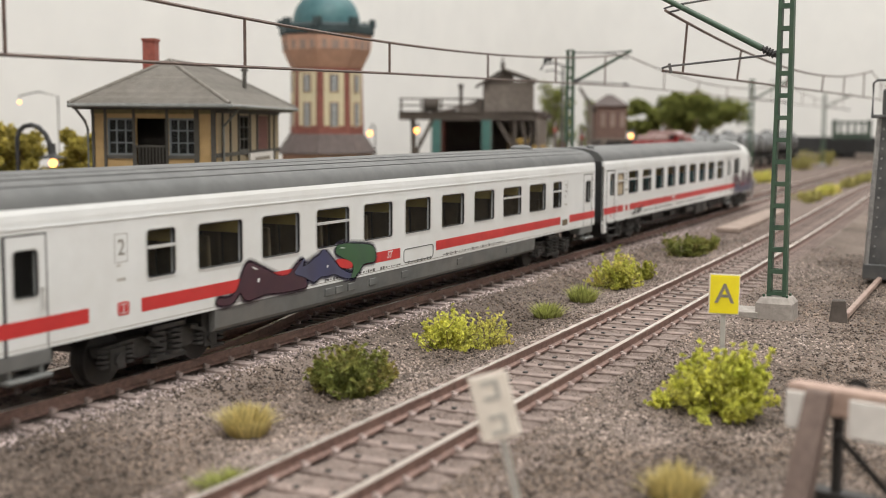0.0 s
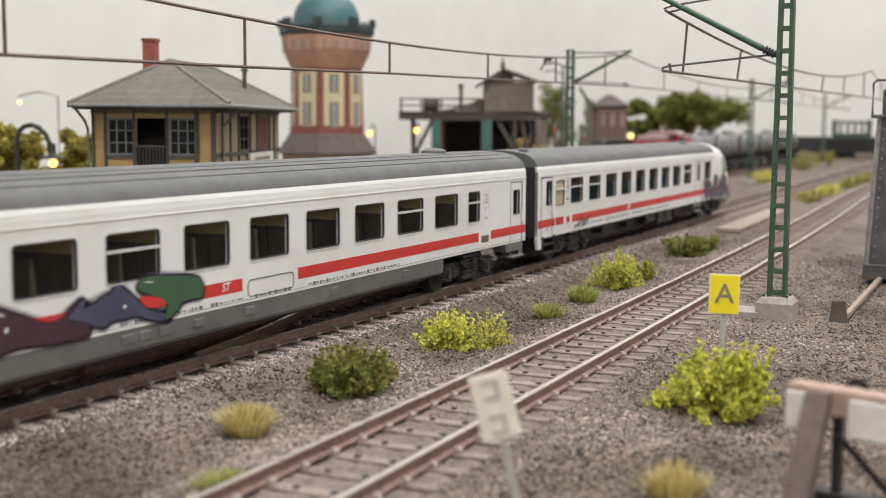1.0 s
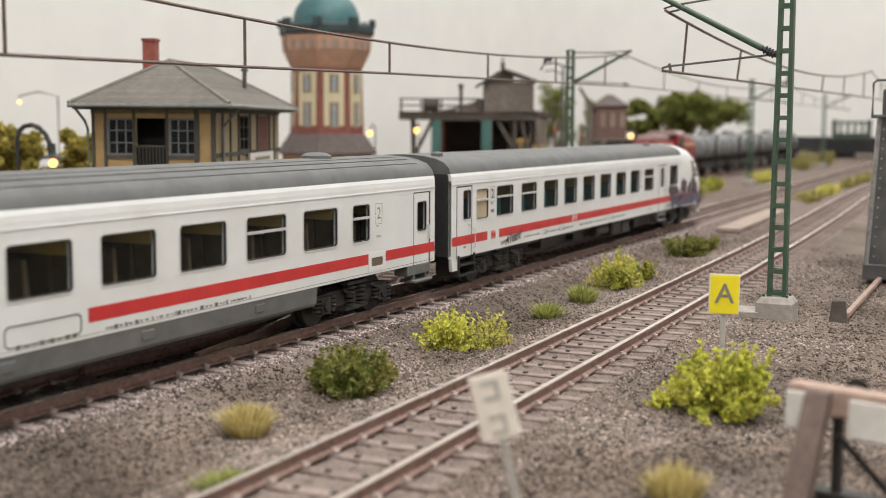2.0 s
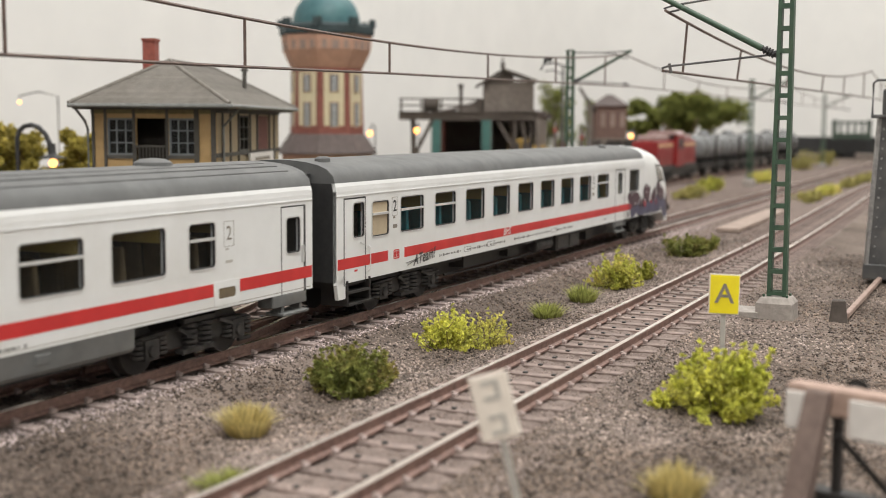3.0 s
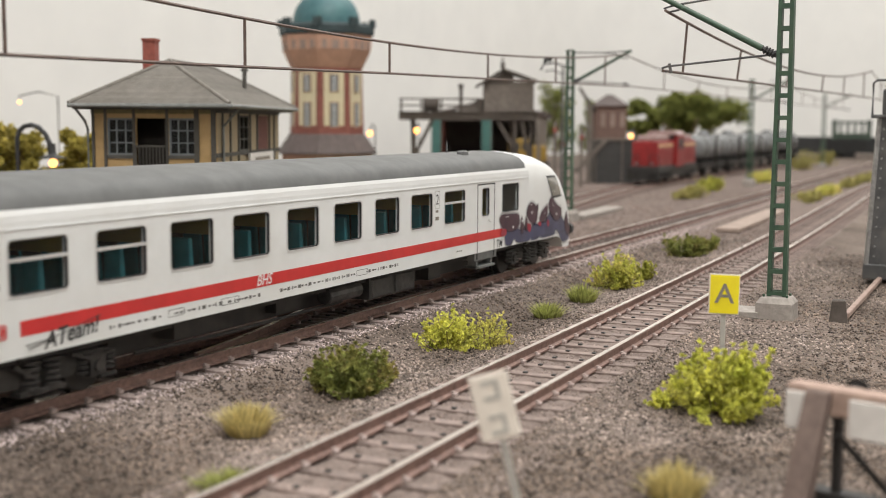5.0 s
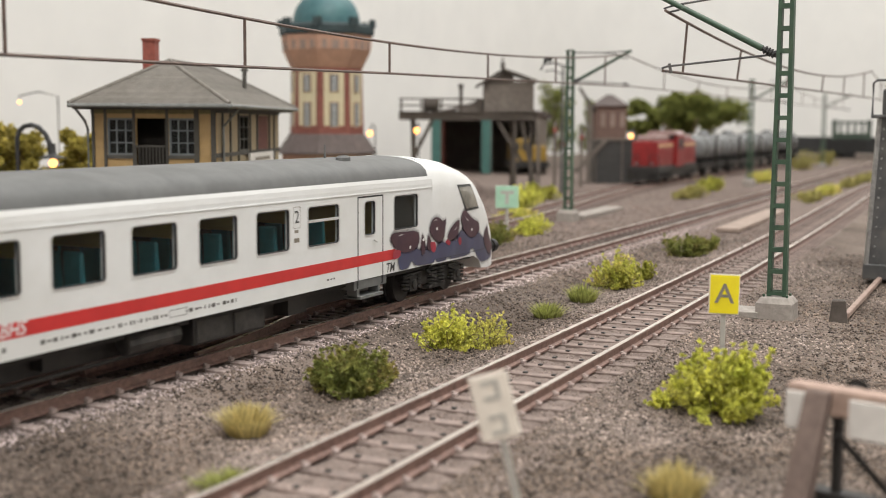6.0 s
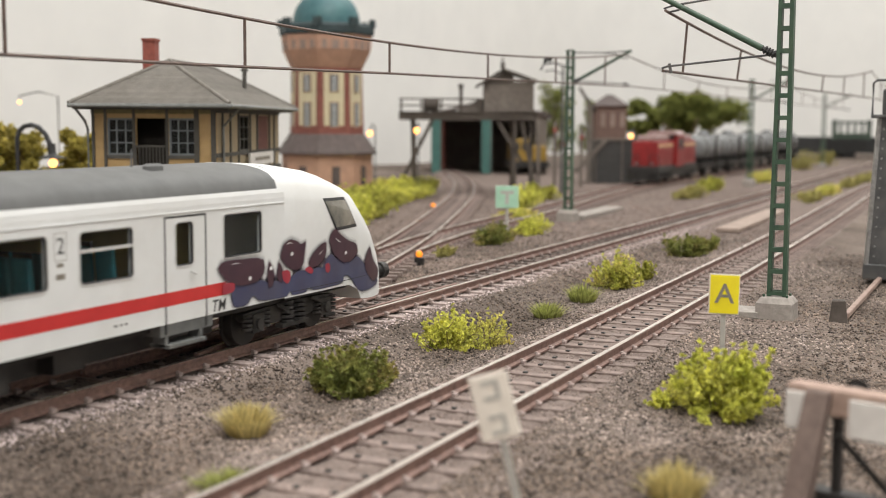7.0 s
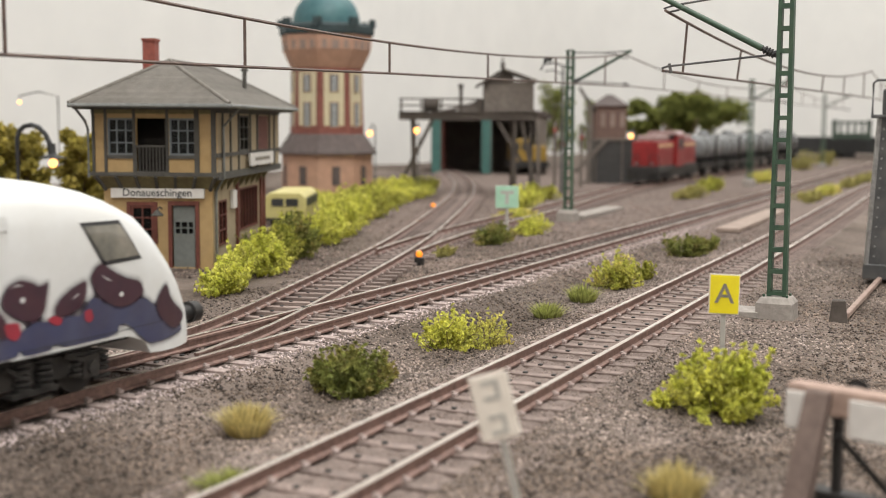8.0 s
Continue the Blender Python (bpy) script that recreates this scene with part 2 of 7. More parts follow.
def build_room():
    low, top = -40, 1500
    solid("wall_south", Geo().box(-900, 2640, -1500, -1460, low, top), M_WALL, "plain white painted room wall", kind="structure")
    solid("wall_west", Geo().box(-940, -900, -1500, 640, low, top), M_WALL, "plain white painted room wall", kind="structure")
    # backdrop: one board that curves round the far corner
    line = [(-900, 600), (2000, 600)] + [(2000 + 600 * math.sin(radians(a)), 600 * math.cos(radians(a))) for a in range(5, 91, 5)] + [(2600, -1460)]
    outer = [(-900, 640), (2000, 640)] + [(2000 + 640 * math.sin(radians(a)), 640 * math.cos(radians(a))) for a in range(5, 91, 5)] + [(2640, -1460)]
    g = Geo()
    n = len(line)
    v = [(x, y, z) for z in (low, top) for x, y in line] + [(x, y, z) for z in (low, top) for x, y in outer]
    f = []
    for i in range(n - 1):
        f.append((i, i + 1, n + i + 1, n + i))
        f.append((2 * n + i, 3 * n + i, 3 * n + i + 1, 2 * n + i + 1))
    g.add(v, f)
    solid("backdrop", g, M_WALL, "off-white curved backdrop behind the layout", kind="structure", smooth=True)
    solid("ceiling", Geo().box(-940, 2640, -1500, 640, top, top + 40), M_CEIL, "plain white painted ceiling", kind="structure")


build_room()


def axis_steps(stops):
    out = []
    for (a, step), (b, _) in zip(stops, stops[1:]):
        k = max(1, int(round((b - a) / step)))
        out += [a + (b - a) * i / k for i in range(k)]
    return np.array(out + [stops[-1][0]])


def ground_height(x, y):
    n = noise.noise(Vector((x * 0.012, y * 0.018, 0.3))) * 1.1 + noise.noise(Vector((x * 0.06, y * 0.07, 4.3))) * 0.45
    z = -4.3 + n
    for line, half, bed in ((line1, 19.0, -3.15), (line2, 17.0, -3.0)):
        d = abs(y - line(x))
        if d < half + 9:
            k = min(1.0, max(0.0, (half + 9 - d) / 9))
            z = z * (1 - k) + bed * k
    return z


def build_ground():
    xs = axis_steps([(-880, 60), (0, 8), (110, 1.3), (420, 3), (800, 10), (1500, 60), (2640, 60)])
    ys = axis_steps([(-1450, 60), (-260, 8), (-160, 1.3), (60, 4), (300, 14), (640, 14)])
    nx, ny = len(xs), len(ys)
    v = [(x * S, y * S, (ground_height(x, y) + (random.gauss(0, 0.16) if x < 500 else 0)) * S) for y in ys for x in xs]
    f = [(j * nx + i, j * nx + i + 1, (j + 1) * nx + i + 1, (j + 1) * nx + i) for j in range(ny - 1) for i in range(nx - 1)]
    me = bpy.data.meshes.new("ground")
    me.from_pydata(v, [], f)
    for m in (M_EARTH, M_BED, M_BEDDARK, M_YARD):
        me.materials.append(m)
    mid = [((xs[i] + xs[i + 1]) / 2, (ys[j] + ys[j + 1]) / 2) for j in range(ny - 1) for i in range(nx - 1)]
    kinds = []
    for x, y in mid:
        wob = 1.6 * noise.noise(Vector((x * 0.15, y * 0.15, 2.0)))
        wide = noise.noise(Vector((x * 0.006, y * 0.009, 7.0)))
        if abs(y - line2(x)) < 16.5 + wob and 55 < x < 1500:
            kinds.append(1)
        elif abs(y - line1(x)) < 12.5 and 55 < x < 700:
            kinds.append(2)
        else:
            yard = math.hypot((x - 1150) / 620, (y - 130) / 260) + 0.35 * wide + 0.05 * wob
            kinds.append(3 if yard < 1.0 else 0)
    me.polygons.foreach_set("material_index", kinds)
    me.polygons.foreach_set("use_smooth", [True] * len(me.polygons))
    tagged(new("ground", me), "brown-grey gritty model ground of earth and ballast", kind="structure")


build_ground()


def strip(g, line, off, x0, x1, zprof, step=20.0):
    """Sweeps a profile (sideways, height) along a track's line."""
    k = max(2, int((x1 - x0) / step))
    rings = []
    for i in range(k + 1):
        x = x0 + (x1 - x0) * i / k
        y = line(x) + off
        rings.append([(x, y + a, b) for a, b in zprof])
    g.loft(rings)


FOOT = [(-1.1, -2.5), (1.1, -2.5), (1.1, -2.1), (0.35, -1.8), (0.35, -0.75), (0.62, -0.55), (0.62, -0.06), (-0.62, -0.06), (-0.62, -0.55), (-0.35, -0.75), (-0.35, -1.8), (-1.1, -2.1)]
HEAD = [(-0.58, -0.07), (0.58, -0.07), (0.52, 0.0), (-0.52, 0.0)]


def sleeper_mesh(wood, dusty=False):
    g = Geo().box(-1.35, 1.35, -15.5, 15.5, -4.2, -2.55)
    if dusty:
        for a, b in ((-15.7, -10.9), (10.9, 15.7)):
            g.box(-1.42, 1.42, a, b, -4.0, -2.5)
    for y in (-8.75, 8.75):
        for d in (-1.55, 1.55):
            g.box(-0.75, 0.75, y + d - 0.45, y + d + 0.45, -2.6, -1.75)
            g.box(-0.35, 0.35, y + d * 0.75 - 0.4, y + d * 0.75 + 0.4, -1.8, -1.45)
    for y in (-3.2, 3.2):
        g.box(-0.5, 0.5, y - 0.5, y + 0.5, -2.6, -2.2)
    me = to_mesh("sleeper", g, wood, bevel=0.12)
    me.materials.append(M_BLACK)
    me.materials.append(M_CHAIR)
    for p in me.polygons:
        if abs(p.center.y) < 0.0042 and p.center.z > -0.0025:
            p.material_index = 1
        elif p.center.z > -0.0024 or (dusty and abs(p.center.y) > 0.0108):
            p.material_index = 2
    return me


SLEEPER = sleeper_mesh(M_SLEEPER)
SLEEPER_MAIN = sleeper_mesh(M_SLEEPDK, True)


def build_track(line, x0, x1, pitch, label, kind_of=SLEEPER, rails_from=None):
    t = thing("railway_track", label, "track", kind="structure")
    for off in (-8.75, 8.75):
        g = Geo()
        strip(g, line, off, rails_from or x0, x1, FOOT)
        r = part("rail", g, M_RAIL, t)
        h = Geo()
        strip(h, line, off, rails_from or x0, x1, HEAD)
        part("rail_head", h, M_RAILTOP, r, "worn shiny running surface")
    x = x0 + 3
    n = 0
    while x < x1 and n < 300:
        slope = math.degrees(math.atan2(line(x + 5) - line(x - 5), 10))
        part("sleeper", kind_of, None, t, at=place(x, line(x), 0, slope + random.gauss(0, 0.5)))
        x += pitch
        n += 1
    return t


def smooth_line(xs, ys):
    """A sideways line through a few stations, rounded off."""
    gx = np.arange(xs[0], xs[-1] + 1, 10.0)
    gy = np.interp(gx, xs, ys)
    k = np.ones(11) / 11
    pad = np.concatenate([gy[0] + (gy[1] - gy[0]) * np.arange(-5, 0), gy, gy[-1] + (gy[-1] - gy[-2]) * np.arange(1, 6)])
    gy = np.convolve(pad, k, "valid")
    return lambda x: float(np.interp(x, gx, gy))


def line_shed(x):
    if x < 280:
        return 18.0 * max(0.0, (x - 160) / 120) ** 2
    return SHED_LINE(x)


SHED_LINE = smooth_line([270, 280, 440, 517, 645, 778, 925, 1136, 1420], [15, 18, 66, 93, 141, 193, 259, 370, 530])
line_yard = smooth_line([380, 400, 440, 470, 512, 555, 600, 700, 850, 984, 1400, 1740], [48, 53.5, 62, 68.5, 75.5, 80, 84, 95, 116, 131, 133, 134])

MAIN = build_track(line1, 60, 1740, 9.14, "railway track with rusty rails on brown sleepers", SLEEPER_MAIN)
for off, x0, x1 in ((-6.6, 285, 345), (6.4, 190, 262)):
    g = Geo()
    strip(g, line1, off, x0, x1, FOOT, 6.0)
    part("check_rail", g, M_RAIL, MAIN, "short rusty check rail")
build_track(line2, 60, 1500, 9.14, "railway siding with worn shiny rails on brown sleepers")
build_track(line_shed, 262, 1400, 9.14, "branch track leading to the engine shed", SLEEPER, 212)
build_track(line_yard, 425, 1700, 9.14, "yard track with rusty rails on brown sleepers")


# ---- train ----
HALF = 16.2
ROOF_PROFILE = [(15.85, 35.5), (15.35, 37.2), (13.6, 38.9), (11.0, 39.9), (7.5, 40.6), (3.5, 40.95), (0, 41.05)]


def wall_with_openings(g, x0, x1, z0, z1, holes, y, side, thick=0.9):
    """An upright panel along x with rectangular openings cut through it; its outer face lies at y."""
    xs = sorted({x0, x1, *[h[0] for h in holes], *[h[1] for h in holes]})
    zs = sorted({z0, z1, *[h[2] for h in holes], *[h[3] for h in holes]})
    yi = y - side * thick
    for a, b in zip(xs, xs[1:]):
        for c, d in zip(zs, zs[1:]):
            mx, mz = (a + b) / 2, (c + d) / 2
            if any(h[0] < mx < h[1] and h[2] < mz < h[3] for h in holes):
                continue
            g.add([(a, y, c), (b, y, c), (b, y, d), (a, y, d)], [(0, 1, 2, 3)])
            g.add([(a, yi, c), (b, yi, c), (b, yi, d), (a, yi, d)], [(3, 2, 1, 0)])
    for h in holes:
        a, b, c, d = h[:4]
        g.add([(a, y, c), (b, y, c), (b, y, d), (a, y, d), (a, yi, c), (b, yi, c), (b, yi, d), (a, yi, d)],
              [(0, 1, 5, 4), (1, 2, 6, 5), (2, 3, 7, 6), (3, 0, 4, 7)])
    g.add([(x0, y, z0), (x1, y, z0), (x1, yi, z0), (x0, yi, z0)], [(0, 1, 2, 3)])


def rounded(w, h, r, n=4):
    pts = []
    for cx, cz, a0 in ((w / 2 - r, h / 2 - r, 0), (-w / 2 + r, h / 2 - r, 90), (-w / 2 + r, -h / 2 + r, 180), (w / 2 - r, -h / 2 + r, 270)):
        for i in range(n + 1):
            a = radians(a0 + 90 * i / n)
            pts.append((cx + r * math.cos(a), cz + r * math.sin(a)))
    return pts


def ring(g, w, h, r, width, y0, y1):
    """A rounded frame lying in the xz plane between y0 and y1."""
    o, i = rounded(w, h, r), rounded(w - 2 * width, h - 2 * width, max(0.2, r - width))
    n = len(o)
    v = [(a, y0, b) for a, b in o] + [(a, y0, b) for a, b in i] + [(a, y1, b) for a, b in o] + [(a, y1, b) for a, b in i]
    f = []
    for k in range(n):
        j = (k + 1) % n
        f += [(k, j, n + j, n + k), (2 * n + k, 3 * n + k, 3 * n + j, 2 * n + j), (k, 2 * n + k, 2 * n + j, j), (n + k, n + j, 3 * n + j, 3 * n + k)]
    g.add(v, f)


WINDOW_CACHE = {}


def coach_window(parent, a, b, c, d, side, bar=False, blind=False, name="window"):
    """A window with a silver frame, a pane and, where it opens, a middle bar."""
    key = (round(b - a, 1), round(d - c, 1), side, bar, blind)
    if key not in WINDOW_CACHE:
        w, h = b - a + 1.0, d - c + 1.0
        g = Geo()
        ring(g, w, h, 1.2, 0.32, side * 0.12, -side * 0.2)
        if bar:
            g.box(-w / 2 + 0.4, w / 2 - 0.4, -0.35, 0.3, h * 0.13 - 0.3, h * 0.13 + 0.3)
        p = Geo().add([(x, -side * 0.3, z) for x, z in rounded(w - 0.5, h - 0.5, 0.9)], [tuple(range(20))])
        q = Geo()
        ring(q, w - 0.6, h - 0.6, 0.95, 0.28, side * 0.04, -side * 0.4)
        WINDOW_CACHE[key] = (to_mesh("window_frame", g, M_FRAME), to_mesh("pane", p, M_BLIND if blind else M_GLASS), to_mesh("rubber_seal", q, M_INK))
    fm, pm, sm = WINDOW_CACHE[key]
    w_ob = part(name, fm, None, parent, at=place((a + b) / 2, side * HALF, (c + d) / 2))
    part("rubber_seal", sm, None, w_ob)
    pane = part("pane", pm, None, w_ob)
    pane.visible_shadow = False


def wheel_mesh():
    g = Geo()
    prof = [(0.6, -1.3), (5.2, -1.3), (5.3, -0.9), (5.3, 0.9), (5.9, 1.0), (5.9, 1.5), (0.6, 1.5)]
    g.loft([[(r * math.cos(2 * math.pi * i / 20), h, r * math.sin(2 * math.pi * i / 20)) for i in range(20)] for r, h in prof])
    return to_mesh("wheel", g, M_BLACK, smooth=True)


WHEEL = wheel_mesh()


def bogie(parent, cx, wheels):
    """Bogie with side frames, springs, axle boxes and four wheels; wheels are listed to be turned."""
    g = Geo()
    for s in (-1, 1):
        y = s * 12.4
        g.prism([(cx - 19, 6.2), (cx - 13, 6.2), (cx - 8, 4.4), (cx + 8, 4.4), (cx + 13, 6.2), (cx + 19, 6.2), (cx + 19, 8.0), (cx + 11, 8.4), (cx - 11, 8.4), (cx - 19, 8.0)], "y", y - s * 0.9, y + s * 0.9)
        for wx in (-14.5, 14.5):
            g.box(cx + wx - 2.1, cx + wx + 2.1, y - 0.6 * s, y + 1.7 * s, 3.4, 7.6)
            g.cyl((cx + wx, y + 1.6 * s, 5.3), (cx + wx, y + 2.3 * s, 5.3), 1.3, n=10)
            for d in (-3.6, 3.6):
                for k in range(4):
                    g.cyl((cx + wx + d, y + 0.9 * s, 4.2 + k * 1.0), (cx + wx + d, y + 0.9 * s, 4.75 + k * 1.0), 1.25, n=8)
        for d in (-2.6, 2.6):
            for k in range(5):
                g.cyl((cx + d, y + 1.3 * s, 4.0 + k * 1.1), (cx + d, y + 1.3 * s, 4.6 + k * 1.1), 1.7, n=10)
        g.box(cx - 5.5, cx + 5.5, y, y + 2.2 * s, 3.0, 3.9)
        g.box(cx - 5.0, cx + 5.0, y, y + 2.3 * s, 9.3, 10.2)
        g.beam((cx - 7, y + 2 * s, 8.6), (cx - 1, y + 2 * s, 5.6), 0.7, 0.7)
        g.beam((cx + 7, y + 2 * s, 8.6), (cx + 12, y + 2 * s, 7.0), 0.7, 0.7)
        g.cyl((cx + 16.5, y, 2.6), (cx + 21, y, 2.6), 0.5, n=6)
    g.box(cx - 4, cx + 4, -12, 12, 5.5, 9)
    g.box(cx - 18, cx - 16, -11, 11, 6.5, 7.8)
    g.box(cx + 16, cx + 18, -11, 11, 6.5, 7.8)
    b = part("bogie", g, M_BOGIE, parent, "dark weathered bogie")
    for wx in (-14.5, 14.5):
        for s in (-1, 1):
            w = part("wheel", WHEEL, None, b, at=place(cx + wx, s * 8.9, 5.3, 0 if s < 0 else 180))
            wheels.append((w, cx + wx, s * 8.9))


def side_stripes(parent, runs, side, z0=14.0, z1=16.7):
    for a, b in runs:
        part("red_stripe", Geo().box(a, b, side * (HALF + 0.05), side * (HALF - 0.1), z0, z1), M_RED, parent, "bright red band")


def roof_shell(x0, x1, ridges, ends=()):
    """Arched roof; it goes down to the cant rail on both sides."""
    prof = [(y, z) for y, z in ROOF_PROFILE] + [(-y, z) for y, z in reversed(ROOF_PROFILE[:-1])]
    prof += [(-15.0, 35.4), (15.0, 35.4)]
    g = Geo().prism(prof, "x", x0, x1)
    return g


def inside(parent, x0, x1, seat_mat, pitch, first):
    g = Geo().box(x0, x1, -15.2, 15.2, 12.3, 13.0)
    part("interior_floor", g, M_INNER, parent)
    part("interior_ceiling", Geo().box(x0, x1, -15.0, 15.0, 34.6, 35.2), M_INNER, parent)
    x = first - 6.5
    while x < x1 - 14:
        part("partition", Geo().box(x - 0.4, x + 0.4, -14.6, 3.0, 26.5, 34.4), M_INNER, parent, "yellow wood partition")
        x += pitch * 2
    # added wall whose dark colour stands for the unlit interior
    part("corridor_wall", Geo().box(x0 + 14, x1 - 14, 3.0, 3.8, 13, 34.4), M_CORRIDOR, parent, "corridor wall coloured near-black for the dim interior")
    x = first
    while x < x1 - 14:
        for y in (-10.3, -4.9, 5.2, 10.6):
            s = Geo().box(x - 2.5, x + 2.5, y - 2.4, y + 2.4, 13, 17.5)
            s.prism([(x - 3.4, 17), (x - 2.0, 17), (x - 2.8, 26.4), (x - 3.8, 26.4)], "y", y - 2.3, y + 2.3)
            part("seat", s, seat_mat, parent, bevel=0.3)
        x += pitch


def letters(parent, name, words, size, mat, x, z, side=-1, bold=0.0, shear=0.0, lift=0.07, turn=0.0, align="CENTER"):
    me = text_mesh(name, words, size, mat, align, bold, shear)
    return part(name, me, None, parent, at=place(x, side * (HALF + lift), z) @ pose(0, 0, 0, 90, 0, 0) @ pose(0, 0, 0, 0, 0, turn))


def small_print(parent, x0, x1, z, count, seed, side=-1):
    """Rows of unreadable small marks as plain bars."""
    rnd = random.Random(seed)
    g = Geo()
    x = x0
    for _ in range(count):
        w = rnd.uniform(0.25, 1.3)
        h = rnd.choice((0.35, 0.45, 0.8))
        g.box(x, x + w, side * (HALF + 0.04), side * (HALF - 0.05), z - h / 2, z + h / 2)
        x += w + rnd.uniform(0.2, 0.6 + (x1 - x0) / count * 0.4)
        if x > x1:
            break
    part("small_print", g, M_PRINT, parent, "tiny dark lettering bars")


M_BLIND = surface("blind_beige", (0.50, 0.41, 0.29), (0.44, 0.36, 0.25), 3, 0.8, bump=0.05)
M_DPURPLE = surface("spray_purple", (0.066, 0.026, 0.038), (0.05, 0.022, 0.036), 5, 0.4, bump=0.0)
M_FADEDRED = surface("spray_red", (0.36, 0.03, 0.05), (0.28, 0.03, 0.05), 4, 0.5, bump=0.0)
M_DBLUE = surface("spray_blue", (0.05, 0.055, 0.12), (0.06, 0.058, 0.10), 7, 0.4, bump=0.0, stain=(0.10, 0.11, 0.17), stain_size=9, stain_amount=0.5)
M_DGREEN = surface("spray_green", (0.04, 0.115, 0.045), (0.045, 0.10, 0.055), 7, 0.4, bump=0.0)


def logo(parent, x, z, side=-1):
    g = Geo()
    ring(g, 3.3, 2.5, 0.5, 0.28, 0.0, 0.12)
    k = part("logo_plate", g, M_RED, parent, "small red outlined emblem", at=place(x, side * (HALF + 0.1), z))
    part("logo_bar", Geo().box(-1.1, -0.2, -0.02, 0.1, -0.75, 0.75).box(0.25, 1.1, -0.02, 0.1, -0.75, 0.75), M_RED, k)


def swollen(pts, grow):
    """An outline moved outwards by grow along its own normals."""
    n = len(pts)
    turn = sum(pts[k][0] * pts[(k + 1) % n][1] - pts[(k + 1) % n][0] * pts[k][1] for k in range(n))
    out = []
    for k in range(n):
        (xa, za), (xb, zb) = pts[k - 1], pts[(k + 1) % n]
        dx, dz = xb - xa, zb - za
        d = max(0.05, math.hypot(dx, dz)) * (1 if turn > 0 else -1)
        out.append((pts[k][0] + dz / d * grow, pts[k][1] - dx / d * grow))
    return out


def cut_corners(pts):
    out = []
    for k, (xa, za) in enumerate(pts):
        xb, zb = pts[(k + 1) % len(pts)]
        out += [(xa * 0.8 + xb * 0.2, za * 0.8 + zb * 0.2), (xa * 0.2 + xb * 0.8, za * 0.2 + zb * 0.8)]
    return out


def spray(parent, name, pts, mat, lift, edge=-(HALF)):
    """Sprayed colour as flat lacquer shapes on the coach side, with thin overspray round them."""
    pts = cut_corners(pts)
    y = edge - lift
    if mat in (M_DPURPLE, M_DBLUE, M_DGREEN):
        mist = M_MISTPURPLE if mat is M_DPURPLE else M_MISTBLUE
        for n, grow in enumerate((0.12, 0.3, 0.52, 0.8, 1.15)):
            part("overspray", Geo().prism(swollen(pts, grow), "y", y + 0.012 * (n + 1), y + 0.012 * (n + 1) + 0.004), mist, parent)
    return part(name, Geo().prism(pts, "y", y, y + 0.06), mat, parent)


PIECE = (
    ([(-106.5, 12.6), (-105.3, 13.5), (-103.3, 13.0), (-100.9, 13.2), (-98.8, 14.5), (-97.0, 17.6), (-95.7, 19.4), (-94.2, 19.9), (-91.9, 19.1), (-85.7, 16.7), (-82.3, 15.4), (-78.8, 15.3), (-75.9, 17.1), (-73.2, 18.4), (-72.5, 16.9), (-74.0, 15.8), (-71.5, 14.2), (-71.0, 12.4), (-71.4, 11.5), (-77.7, 11.5), (-82.4, 11.7), (-88.0, 12.2), (-91.4, 11.8), (-94.4, 11.4), (-96.3, 11.9), (-97.9, 13.8), (-99.6, 12.4), (-101.3, 11.5), (-103.7, 11.5), (-105.9, 12.0)], M_DPURPLE, 0.09),
    ([(-76.9, 15.4), (-74.4, 17.1), (-71.9, 18.7), (-73.0, 16.5), (-70.2, 17.0), (-67.5, 18.1), (-64.9, 18.7), (-63.6, 20.2), (-61.2, 18.6), (-58.6, 16.7), (-55.9, 14.6), (-51.7, 12.9), (-48.1, 12.5), (-48.1, 11.6), (-51.8, 11.4), (-55.4, 12.4), (-58.6, 13.5), (-61.8, 13.2), (-64.9, 13.5), (-67.5, 12.3), (-70.3, 13.3), (-72.0, 14.2)], M_DBLUE, 0.13),
    ([(-58.0, 18.5), (-57.2, 20.2), (-53.7, 20.5), (-44.6, 19.6), (-39.3, 18.7), (-37.7, 17.2), (-37.4, 15.6), (-38.0, 14.3), (-42.2, 14.5), (-44.6, 14.1), (-45.5, 13.0), (-47.5, 12.0), (-48.1, 11.4), (-50.3, 11.4), (-49.2, 13.1), (-48.9, 14.6), (-51.7, 16.0), (-55.1, 17.2)], M_DGREEN, 0.17),
    ([(-58.0, 16.9), (-54.5, 16.8), (-50.3, 15.6), (-49.2, 14.3), (-52.6, 14.1), (-55.9, 14.7)], M_RED, 0.24),
    ([(-91.7, 15.2), (-91.2, 16.1), (-90.6, 15.9), (-90.9, 15.0)], M_WHITE, 0.26),
    ([(-62.3, 15.4), (-61.9, 16.0), (-61.3, 15.8), (-61.6, 15.2)], M_WHITE, 0.26),
    ([(-94.0, 19.0), (-92.4, 18.5), (-91.0, 17.9), (-92.6, 18.1)], M_WHITE, 0.26),
    ([(-56.4, 19.5), (-54.6, 19.6), (-52.8, 19.2), (-54.6, 19.3)], M_WHITE, 0.26),
)


